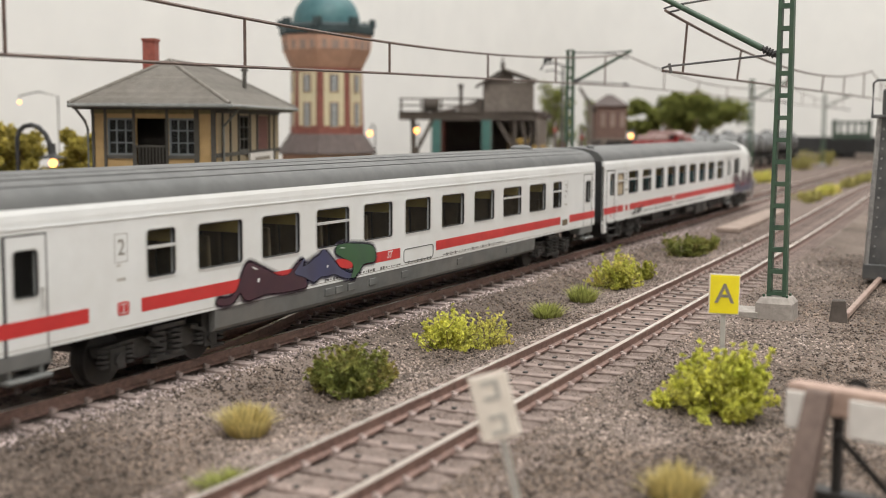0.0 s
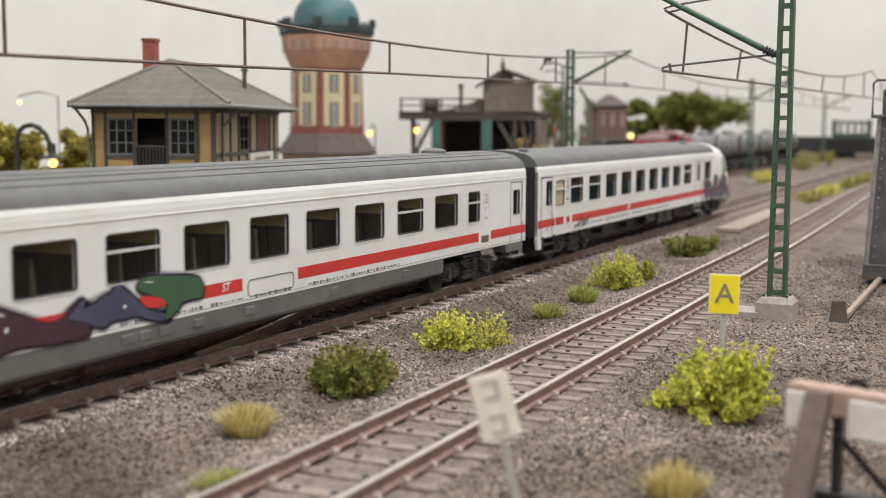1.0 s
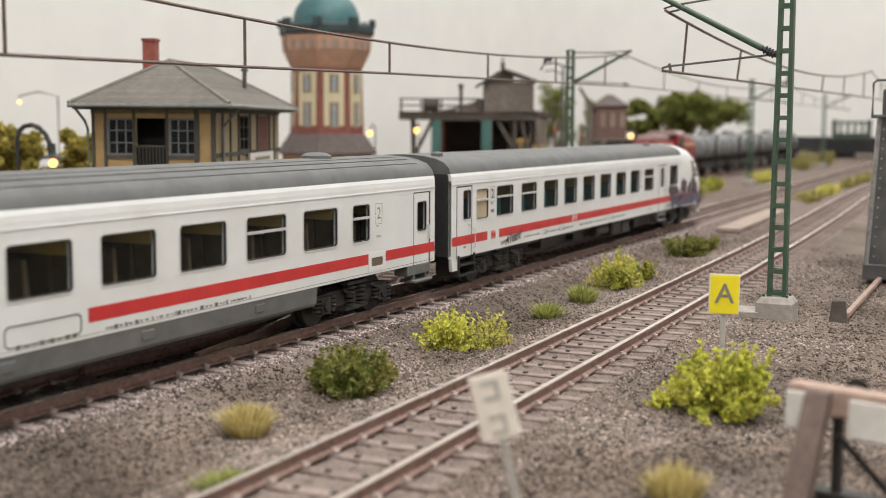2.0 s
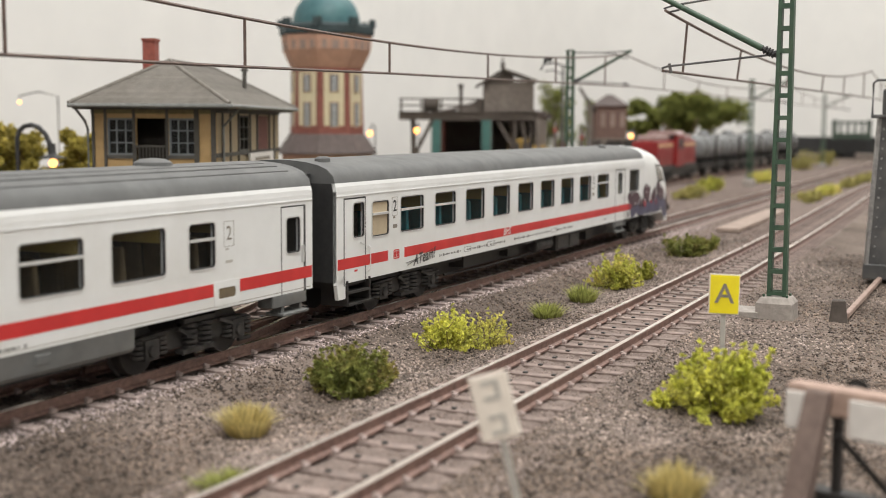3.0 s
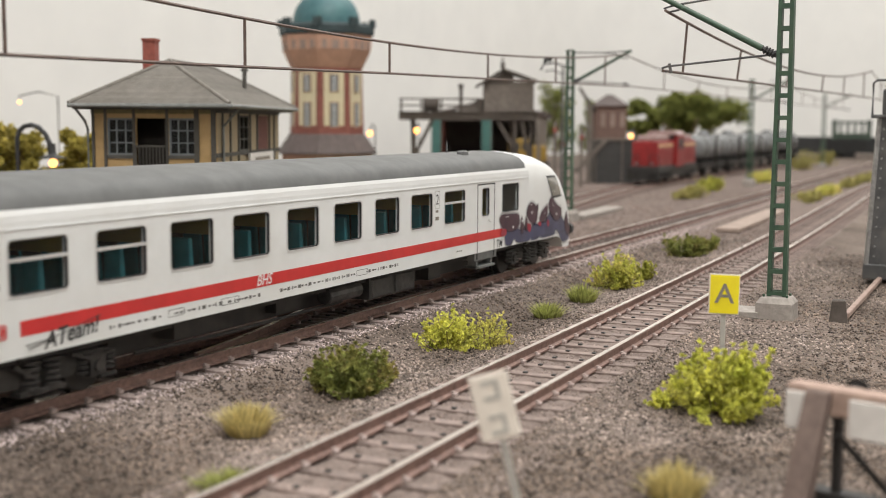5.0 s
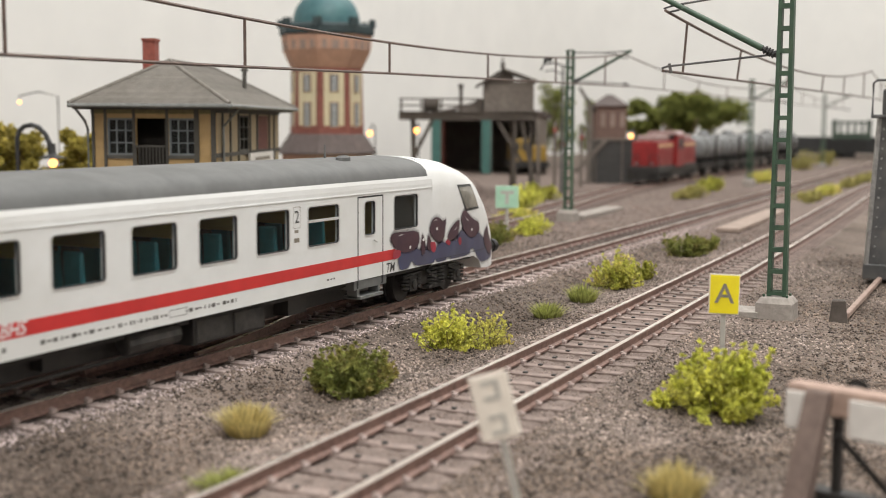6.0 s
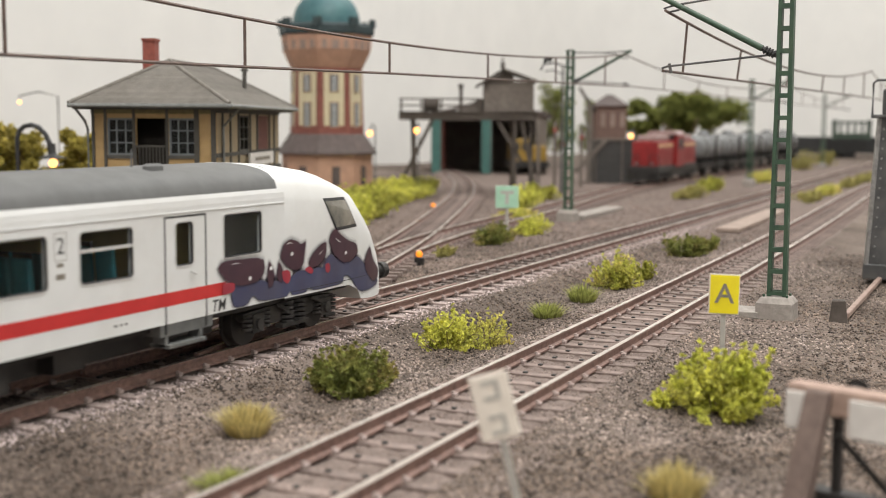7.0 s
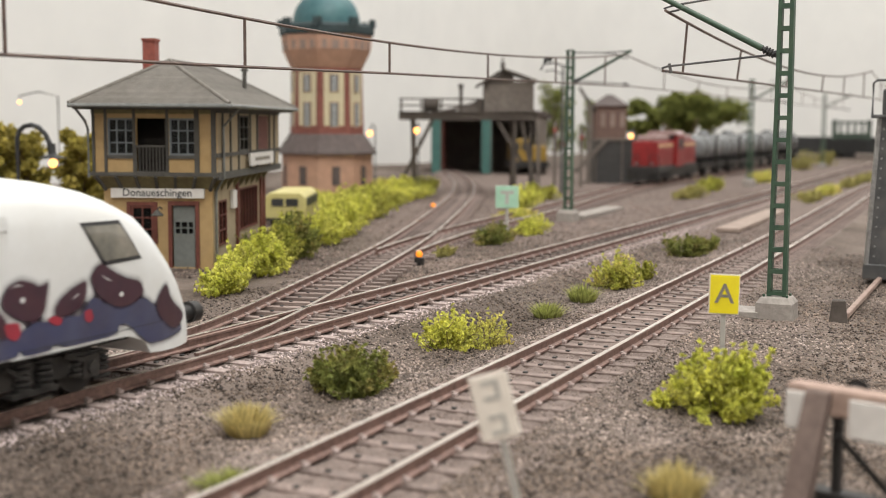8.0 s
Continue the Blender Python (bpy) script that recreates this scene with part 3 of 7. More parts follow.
def open_coach():
    """Second-class coach; its middle is the origin, its right end points to +x."""
    c = thing("passenger_coach", "white express coach, red band, grey roof and sprayed graffiti", "train coach")
    wheels = []
    x0, x1 = -154.0, 155.6
    o = 16.0  # measured stations are counted from 16 right of the middle
    big = [(-113.4 + 22.93 * k, -98.3 + 22.93 * k) for k in range(9)]
    small = [(-129.5, -121.2), (93.0, 101.3)]
    doors = [(-163.8, -158.4), (128.6, 134.0)]
    holes = [(a + o, b + o, 20.4, 29.4) for a, b in big + small] + [(a + o, b + o, 20.6, 28.4) for a, b in doors]
    for side in (-1, 1):
        g = Geo()
        wall_with_openings(g, x0, x1, 11.2, 33.4, holes, side * HALF, side)
        cant = [(side * HALF, 33.4), (side * 16.1, 34.6), (side * 15.85, 35.5), (side * 14.9, 35.5), (side * 15.3, 33.4)]
        g.prism(cant, "x", x0, x1)
        w = part("side_wall", g, M_WHITE, c, "white lacquered coach side")
        part("gutter", Geo().box(x0, x1, side * (HALF + 0.16), side * (HALF - 0.05), 32.2, 32.4), M_WHITE, w)
        for n, (a, b) in enumerate(big):
            coach_window(w, a + o, b + o, 20.4, 29.4, side, bar=n in (2, 7))
        for a, b in small:
            coach_window(w, a + o, b + o, 20.4, 29.4, side, bar=True)
        for a, b in doors:
            cx = (a + b) / 2 + o
            d = Geo()
            for e in (-4.9, 4.9):
                thick = 0.42 if e * cx > 0 else 0.16
                d.box(cx + e - thick, cx + e + thick, side * (HALF + 0.03), side * (HALF - 0.2), 9.5, 31.2)
            d.box(cx - 4.9, cx + 4.9, side * (HALF + 0.03), side * (HALF - 0.2), 31.0, 31.3)
            dd = part("door", d, M_INK, w, "door with dark seals")
            coach_window(dd, a + o, b + o, 20.6, 28.4, side, name="door_window")
            part("handle", Geo().box(cx + 3.4, cx + 3.8, side * (HALF + 0.7), side * HALF, 18, 22), M_FRAME, dd)
            st = Geo().box(cx - 8.5, cx + 5.6, side * 16.25, side * 12, 8.4, 11.2).box(cx - 5.5, cx + 5.0, side * 17.2, side * 12, 6.2, 7.0)
            st.box(cx - 4.5, cx - 3.5, side * 16, side * 13, 6.4, 9).box(cx + 3, cx + 4, side * 16, side * 13, 6.4, 9)
            part("step", st, M_SKIRT, w, "grey door step", bevel=0.2)
        side_stripes(w, [(x0 + 0.3, -146 + o), (-131.5 + o, -24.8 + o), (-2.6 + o, 100.8 + o), (110.2 + o, x1 - 0.3)], side)
        h = Geo()
        ring(h, 18.4, 3.9, 1.2, 0.25, side * 0.1, -side * 0.1)
        part("hatch", h, M_SKIRT, w, "rounded access panel outline", at=place(-13.6 + o, side * HALF, 14.2))
        v = Geo()
        ring(v, 9.0, 5.2, 0.3, 1.5, side * 0.12, -side * 0.1)
        vent = part("toilet_vent", v, M_WHITE, w, at=place(105.5 + o, side * HALF, 14.4))
        part("grille", Geo().prism(rounded(6.0, 2.5, 0.9), "y", side * 0.05, -side * 0.1), M_SEAT2, vent)
        k = Geo()
        k.prism([(side * 16.1, 11.2), (side * 15.9, 7.2), (side * 15.2, 6.4), (side * 14.4, 6.4), (side * 14.4, 11.2)], "x", -108 + o, 76 + o)
        sk = part("skirt", k, M_SKIRT, w, "grey lower skirt")
        for a in (-62, -57, -51, -40, -22, 14, 52):
            part("skirt_flap", Geo().box(a + o - 1.8, a + o + 1.8, side * 16.25, side * 15.6, 8.3, 10.2), M_SKIRT, sk, bevel=0.15)
        for a, b, n, s in ((-64, -40, 26, 3), (-36, -24, 12, 5), (2, 48, 34, 8), (-20, -5, 10, 11)):
            small_print(w, a + o, b + o, 12.3, n, s, side)
        letters(w, "class_number", "2", 4.3, M_GREYINK, -137 + o if side < 0 else 106.4 + o, 26.8, side)
        if side < 0:
            letters(w, "class_number", "2", 4.3, M_GREYINK, 106.4 + o, 26.8, side)
            for a in (-137.0, 106.4):
                fr = Geo()
                ring(fr, 3.6, 5.4, 0.2, 0.1, -0.03, 0.05)
                part("number_frame", fr, M_GREYINK, w, "thin grey outline", at=place(a + o, -HALF, 26.8))
            part("stripe_seam", Geo().box(x0 + 1, x1 - 1, -HALF - 0.03, -HALF, 11.75, 11.87), M_GREYINK, w, "fine panel seam")
            for a in (-138.3, 105.2):
                part("door_notice", Geo().box(a + o, a + 2.4 + o, -HALF - 0.04, -HALF, 20.6, 21.2).box(a + o, a + 1.0 + o, -HALF - 0.04, -HALF, 23.4, 23.8), M_POST, w)
            logo(w, -136.7 + o, 15.4)
            for shape, paint, lift in PIECE:
                spray(w, "graffiti", [(px + o - 1.3, pz + 0.1) for px, pz in shape], paint, lift)
            letters(w, "graffiti_tag", "ST", 2.6, M_WHITE, -31 + o, 15.4, bold=0.05, shear=0.3)
    roof = part("roof", roof_shell(x0, x1, []), M_ROOF, c, "matt grey ribbed roof", smooth=True)
    for y, z in [(-13.2, 39.1), (-10.2, 40.15), (-6.6, 40.7), (6.6, 40.7), (10.2, 40.15), (13.2, 39.1)]:
        part("roof_rib", Geo().box(x0 + 6, x1 - 6, y - 0.22, y + 0.22, z - 0.5, z + 0.1), M_ROOF, roof)
    for a, b in ((x0, x0 + 0.9), (x1 - 0.9, x1)):
        part("end_wall", Geo().box(a, b, -15.3, 15.3, 11, 35.4), M_RUBBER, c, "dark grey gangway end")
    inside(c, x0 + 2, x1 - 2, M_SEAT2, 11.4, x0 + 34)
    u = Geo().box(x0 + 4, x1 - 4, -13.5, 13.5, 10.4, 12.0)
    u.box(-94, 84, -14.0, 14.0, 5.6, 10.4)
    part("underframe", u, M_BLACK, c, "black underframe")
    g = Geo()
    for s in (-1, 1):
        e0 = x1 if s > 0 else x0
        g.box(min(e0, e0 + s * 5.2), max(e0, e0 + s * 5.2), -8.5, 8.5, 13, 37.4)
        for k in range(3):
            xx = e0 + s * (0.9 + k * 1.6)
            g.box(xx - 0.4, xx + 0.4, -9.3, 9.3, 12.4, 38.0)
    part("gangway", g, M_RUBBER, c, "black rubber gangway bellows", bevel=0.2)
    part("roof_vent", Geo().lathe([(4.2, 40.4), (4.0, 41.7), (2.6, 42.4), (0.3, 42.6)], 14, 118, 0), M_ROOF, c, smooth=True)
    for bx in (-105.5, 114.0):
        bogie(c, bx, wheels)
    return c, wheels


def driving_trailer():
    """Control car: flat gangway end at x = 0, rounded cab end to +x."""
    c = thing("driving_trailer", "white and grey control car with red band, rounded cab and graffiti", "train coach")
    wheels = []
    o = -150.6
    x0, x1 = 0.0, 268.0
    wins = [(184.8, 198.3), (206.1, 219.5), (227.3, 240.8), (248.2, 261.6), (269.3, 282.5), (290.2, 303.3), (310.9, 323.8), (331.4, 344.1)]
    extra = [(352.6, 366.4)]
    holes = [(a + o, b + o, 21.2, 30.3) for a, b in wins + extra] + [(168.9 + o, 177.6 + o, 21.2, 29.9), (159.1 + o, 164.4 + o, 21.7, 30.1), (379.6 + o, 384.8 + o, 21.8, 30.1), (395.6 + o, 409.2 + o, 21.9, 30.7)]
    for side in (-1, 1):
        g = Geo()
        wall_with_openings(g, x0, x1, 10.4, 33.4, holes, side * HALF, side)
        cant = [(side * HALF, 33.4), (side * 16.1, 34.6), (side * 15.85, 35.5), (side * 14.9, 35.5), (side * 15.3, 33.4)]
        g.prism(cant, "x", x0, x1)
        w = part("side_wall", g, M_WHITE, c, "white lacquered coach side")
        part("gutter", Geo().box(x0, x1, side * (HALF + 0.16), side * (HALF - 0.05), 32.2, 32.4), M_WHITE, w)
        for n, (a, b) in enumerate(wins):
            coach_window(w, a + o, b + o, 21.2, 30.3, side, bar=n in (0, 1))
        coach_window(w, 352.6 + o, 366.4 + o, 21.2, 30.3, side, bar=True)
        coach_window(w, 168.9 + o, 177.6 + o, 21.2, 29.9, side, bar=True, blind=True)
        coach_window(w, 395.6 + o, 409.2 + o, 21.9, 30.7, side, name="cab_side_window")
        for (a, b, lo, wa, wb, wc, wd) in ((154.4, 165.2, 9.8, 159.1, 164.4, 21.7, 30.1), (376.1, 389.2, 8.4, 379.6, 384.8, 21.8, 30.1)):
            d = Geo()
            for e in (a + o, b + o):
                d.box(e - 0.22, e + 0.22, side * (HALF + 0.03), side * (HALF - 0.2), lo, 31.6)
            d.box(a + o, b + o, side * (HALF + 0.03), side * (HALF - 0.2), 31.3, 31.7)
            dd = part("door", d, M_INK, w, "door with dark rubber seals")
            coach_window(dd, wa + o, wb + o, wc, wd, side, name="door_window")
            part("handle", Geo().cyl((a + o + 7.5, side * (HALF + 0.5), 20.2), (a + o + 9.2, side * (HALF + 0.5), 19.6), 0.22, n=6), M_FRAME, dd)
        part("grab_rail", Geo().tube([(166.6 + o, side * (HALF + 0.1), 12.5), (166.6 + o, side * (HALF + 0.7), 13), (166.6 + o, side * (HALF + 0.7), 18.6), (166.6 + o, side * (HALF + 0.1), 19)], 0.22), M_WHITE, w)
        side_stripes(w, [(x0 + 0.6, 177.4 + o), (186.9 + o, 396 + o)], side)
        s = Geo().box(155.5 + o, 166.5 + o, side * 15.6, side * 9, 9.6, 13)
        s.box(155.5 + o, 167 + o, side * 16.6, side * 10, 7.6, 8.2).box(155.5 + o, 168.5 + o, side * 16.9, side * 10, 4.6, 5.2)
        s.box(155.2 + o, 155.8 + o, side * 16.6, side * 9, 4.6, 11).box(166.6 + o, 167.2 + o, side * 16.6, side * 9, 4.6, 11)
        part("step", s, M_BLACK, w, "black double door step")
        part("corner_skirt", Geo().prism([(150.8 + o, 10.4), (155.0 + o, 12.8), (155.0 + o, 6.6), (151.6 + o, 6.6)], "y", side * 16.2, side * 15.2), M_WHITE, w)
        f = Geo().box(374.5 + o, 391.5 + o, side * 16.0, side * 12, 8.0, 10.4).box(376 + o, 388 + o, side * 17, side * 12, 5.6, 6.3).box(376 + o, 377 + o, side * 16, side * 13, 5.8, 9)
        f.box(387 + o, 388 + o, side * 16, side * 13, 5.8, 9)
        part("step", f, M_SKIRT, w, "grey door step")
        for a, b, n, q in ((209, 224, 20, 21), (228, 243, 16, 22), (246, 258, 9, 23), (266, 300, 27, 24), (306, 330, 12, 25), (361, 364, 3, 29)):
            small_print(w, a + o, b + o, 12.3, n, q, side)
        if side < 0:
            letters(w, "class_number", "2", 4.2, M_INK, 181.2 + o, 28.2, bold=0.05)
            for a, b in ((181.2, 28.2), (347.6, 28.4)):
                fr = Geo()
                ring(fr, 3.0, 5.0, 0.2, 0.1, -0.03, 0.05)
                part("number_frame", fr, M_GREYINK, w, "thin grey outline", at=place(a + o, -HALF, b))
            for a, b, lo, hi in ((243.6, 250.0, 11.7, 13.2), (300.8, 306.6, 11.6, 13.1), (226.0, 231.0, 11.7, 13.2)):
                fr = Geo()
                ring(fr, b - a, hi - lo, 0.2, 0.12, -0.03, 0.05)
                part("data_panel", fr, M_PRINT, w, "small outlined data panel", at=place((a + b) / 2 + o, -HALF, (lo + hi) / 2))
            letters(w, "class_number", "2", 4.2, M_INK, 347.6 + o, 28.4)
            part("door_notice", Geo().box(180.2 + o, 182.6 + o, -HALF - 0.04, -HALF, 22.4, 23.4).box(180.4 + o, 181.4 + o, -HALF - 0.04, -HALF, 25.0, 25.6).box(346.4 + o, 348.6 + o, -HALF - 0.04, -HALF, 22.6, 23.6).box(346.6 + o, 348.2 + o, -HALF - 0.04, -HALF, 24.8, 25.5), M_GREYINK, w)
            logo(w, 182.2 + o, 15.3)
            letters(w, "graffiti_tag", "ATeam!", 4.2, M_INK, 199.0 + o, 12.9, bold=0.09, shear=0.3, turn=5)
            part("graffiti_tag", Geo().beam((188.6 + o, -HALF - 0.06, 11.6), (206.5 + o, -HALF - 0.06, 15.2), 0.3, 0.06).beam((188.0 + o, -HALF - 0.06, 12.3), (194.5 + o, -HALF - 0.06, 12.9), 0.3, 0.06), M_INK, w)
            letters(w, "graffiti_tag", "BHS", 3.4, M_WHITE, 259.5 + o, 15.4, bold=0.03, shear=0.3)
            letters(w, "graffiti_tag", "TM", 3.6, M_INK, 393.2 + o, 11.9, bold=0.03, shear=0.2)
            part("door_mark", Geo().box(159.5 + o, 161 + o, -HALF - 0.05, -HALF, 12.9, 13.4).box(379 + o, 380.4 + o, -HALF - 0.05, -HALF, 14.3, 14.8), M_RED, w)
    # grey roof stops short of the cab
    part("roof", roof_shell(x0, 265.5, []), M_ROOF, c, "matt grey roof", smooth=True)
    # cab: lofted from the side walls to the blunt nose

    def section(x, halfw, top, low, cantz):
        full = [(HALF, low), (HALF, 20.0), (HALF, cantz)] + [(y, 36.4 + (z - 36.4)) for y, z in ROOF_PROFILE]
        out = []
        for y, z in full:
            zz = z if z <= 20 else 20 + (z - 20) * (top - 20) / (41.05 - 20)
            out.append((x, y / HALF * halfw, zz))
        return out + [(a, -b, d) for a, b, d in reversed(out[:-1])]

    body = Geo()
    body.loft([section(265.5, 15.85, 41.0, 33.4, 33.5), section(268.0, 15.85, 40.95, 33.4, 33.5)])
    part("cab_roof", body, M_WHITE, c, "white rounded cab roof", smooth=True)
    nose = Geo()
    stations = [(268.0, 16.2, 40.95, 10.2), (277, 16.2, 40.35, 10.1), (285, 16.15, 39.35, 10.0), (292, 16.0, 37.8, 10.0), (298, 15.7, 35.9, 9.8), (303, 15.3, 33.8, 8.0), (305, 15.1, 32.5, 5.4), (309, 14.7, 29.1, 5.0), (313, 14.1, 25.0, 4.8), (316.5, 13.4, 20.0, 4.8), (319.3, 12.5, 14.8, 4.9), (321, 11.5, 10.6, 5.2), (321.6, 10.8, 8.0, 5.8)]
    rings = []
    for x, hw, top, low in stations:
        ring_pts = []
        h = top - low
        for fy, fz in ((1.0, 0.0), (1.0, 0.3), (1.0, 0.55), (0.985, 0.72), (0.94, 0.84), (0.84, 0.93), (0.62, 0.98), (0.3, 1.0)):
            ring_pts.append((x, fy * hw, low + h * fz))
        ring_pts += [(a, -b, d) for a, b, d in reversed(ring_pts)]
        rings.append(ring_pts)
    nose.loft(rings)
    part("cab_nose", nose, M_WHITE, c, "white rounded cab front", smooth=True)

    def on_nose(x, fz):
        """A point of the nose's right side at station x and share fz of its height."""
        xs = [s[0] for s in stations]
        hw, top, low = (float(np.interp(x, xs, [s[k] for s in stations])) for k in (1, 2, 3))
        f = float(np.interp(fz, [0, 0.3, 0.55, 0.72, 0.84, 0.93, 0.98, 1.0], [1, 1, 1, 0.985, 0.94, 0.84, 0.62, 0.3]))
        return Vector((x, -f * hw, low + (top - low) * fz))

    def patch_z(x, z):
        xs = [s[0] for s in stations]
        top, low = (float(np.interp(x, xs, [s[k] for s in stations])) for k in (2, 3))
        return (x, min(1.0, max(0.0, (z - low) / (top - low))))

    # quarter windows beside the windscreen
    for mirror in (1, -1):
        q = [(286.2, 31.4), (296.4, 31.2), (301.6, 24.9), (291.2, 24.7)]
        for nm, grow, lift, mat in (("cab_window", 0.7, 0.08, M_INK), ("cab_glass", 0.0, 0.16, M_CABGLASS)):
            cx, cz = sum(a for a, _ in q) / 4, sum(b for _, b in q) / 4
            g = Geo()
            rows = 5
            quad = [(cx + (a - cx) * (1 + grow / 6), cz + (b - cz) * (1 + grow / 3)) for a, b in q]
            grid = []
            for i in range(rows + 1):
                for j in range(rows + 1):
                    u, v = i / rows, j / rows
                    a = quad[0][0] * (1 - u) * (1 - v) + quad[1][0] * u * (1 - v) + quad[2][0] * u * v + quad[3][0] * (1 - u) * v
                    b = quad[0][1] * (1 - u) * (1 - v) + quad[1][1] * u * (1 - v) + quad[2][1] * u * v + quad[3][1] * (1 - u) * v
                    pnt = on_nose(*patch_z(a, b))
                    grid.append((pnt.x + lift * 0.6, (pnt.y - lift) * mirror, pnt.z + lift * 0.3))
            g.add(grid, [(i * (rows + 1) + j, i * (rows + 1) + j + 1, (i + 1) * (rows + 1) + j + 1, (i + 1) * (rows + 1) + j) for i in range(rows) for j in range(rows)])
            part(nm, g, mat, c)
    # windscreen across the front
    ws = Geo()
    grid = []
    for k in range(9):
        fy = -0.72 + 1.44 * k / 8
        for x, z in ((301.0, 35.6), (304.0, 33.2), (307.5, 29.6), (311.0, 27.0)):
            hw = float(np.interp(x, [s[0] for s in stations], [s[1] for s in stations]))
            top = float(np.interp(x, [s[0] for s in stations], [s[2] for s in stations]))
            grid.append((x + 0.35, fy * hw * 0.85, top - abs(fy) ** 3 * 1.4 + 0.1))
    ws.add(grid, [(k * 4 + j, k * 4 + j + 1, k * 4 + j + 5, k * 4 + j + 4) for k in range(8) for j in range(3)])
    part("windscreen", ws, M_CABGLASS, c, "dark front windscreen")
    # graffiti over the cab side
    part_graffiti(c, on_nose, patch_z, o)
    bu = Geo()
    for y in (-10.0, 10.0):
        bu.cyl((317.5, y, 10.4), (323.4, y, 10.4), 1.7, n=12)
        bu.cyl((323.2, y, 10.4), (325.8, y, 10.4), 2.3, 2.2, n=16)
    part("buffer", bu, M_BLACK, c, "black round buffers", smooth=True)
    part("coupling", Geo().box(320, 327, -1.2, 1.2, 6.5, 9), M_BLACK, c)
    e = Geo().box(x0, x0 + 0.9, -15.3, 15.3, 11, 35.4)
    part("end_wall", e, M_RUBBER, c, "dark grey gangway end")
    g = Geo().box(-5.2, 0, -8.5, 8.5, 13, 37.4)
    for k in range(3):
        g.box(-1.3 - k * 1.6, -0.5 - k * 1.6, -9.3, 9.3, 12.4, 38.0)
    part("gangway", g, M_RUBBER, c, "black rubber gangway bellows", bevel=0.2)
    inside(c, x0 + 2, 240, M_SEAT, 10.6, x0 + 38)
    part("cab_partition", Geo().box(240, 241, -15.2, 15.2, 12.5, 36), M_INNER, c)
    u = Geo().box(4, 302, -13.5, 13.5, 8.8, 11.6)
    u.box(66, 250, -9.0, 9.0, 4.6, 9).box(80, 96, -14, 14, 6.4, 10).box(160, 186, -14.5, 14.5, 4.2, 10).box(198, 206, -13, 13, 5, 10).box(120, 130, -12, 12, 6, 10)
    part("underframe", u, M_BLACK, c, "black underframe with equipment boxes")
    boxes = Geo().box(161, 172, -14.9, -14.4, 4.6, 9.4).box(174, 185, -14.9, -14.4, 4.6, 9.4).cyl((140, -13, 7.5), (156, -13, 7.5), 2.1, n=12)
    part("equipment_box", boxes, M_BOGIE, c, "dark underfloor equipment boxes", bevel=0.3)
    part("brake_rigging", Geo().tube([(70, -12, 5.2), (100, -12, 4.4), (150, -12, 5.0)], 0.4), M_BLACK, c)
    for xx in (8.0, 233.0):
        part("roof_vent", Geo().loft([[(xx + a, -7.5 + b, 40.0) for a, b in rounded(5.2, 2.6, 1.2)], [(xx + a, -7.5 + b, 41.3) for a, b in rounded(5.0, 2.4, 1.1)], [(xx + a, -7.5 + b, 41.8) for a, b in rounded(3.6, 1.4, 0.6)]]), M_ROOF, c, smooth=True)
    part("antenna", Geo().cyl((233, -2, 40.6), (233, -2, 44.6), 0.3, 0.15, n=6), M_ROOF, c)
    for bx in (43.0, 275.0):
        bogie(c, bx, wheels)
    return c, wheels


M_CABGLASS = surface("cab_glass_dark", (0.12, 0.12, 0.105), (0.27, 0.25, 0.21), 9, 0.08, bump=0.0, coat=0.5)


def thin_spray(name, colour, amount):
    m = bpy.data.materials.new(name)
    m.use_nodes = True
    nt = m.node_tree
    b = nt.nodes["Principled BSDF"]
    b.inputs["Base Color"].default_value = (*colour, 1)
    b.inputs["Roughness"].default_value = 0.5
    tr = nt.nodes.new("ShaderNodeBsdfTransparent")
    mx = nt.nodes.new("ShaderNodeMixShader")
    mx.inputs[0].default_value = amount
    nt.links.new(tr.outputs[0], mx.inputs[1])
    nt.links.new(b.outputs[0], mx.inputs[2])
    nt.links.new(mx.outputs[0], nt.nodes["Material Output"].inputs[0])
    return m


M_MISTPURPLE = thin_spray("overspray_purple", (0.085, 0.05, 0.075), 0.085)
M_MISTBLUE = thin_spray("overspray_blue", (0.10, 0.09, 0.15), 0.085)


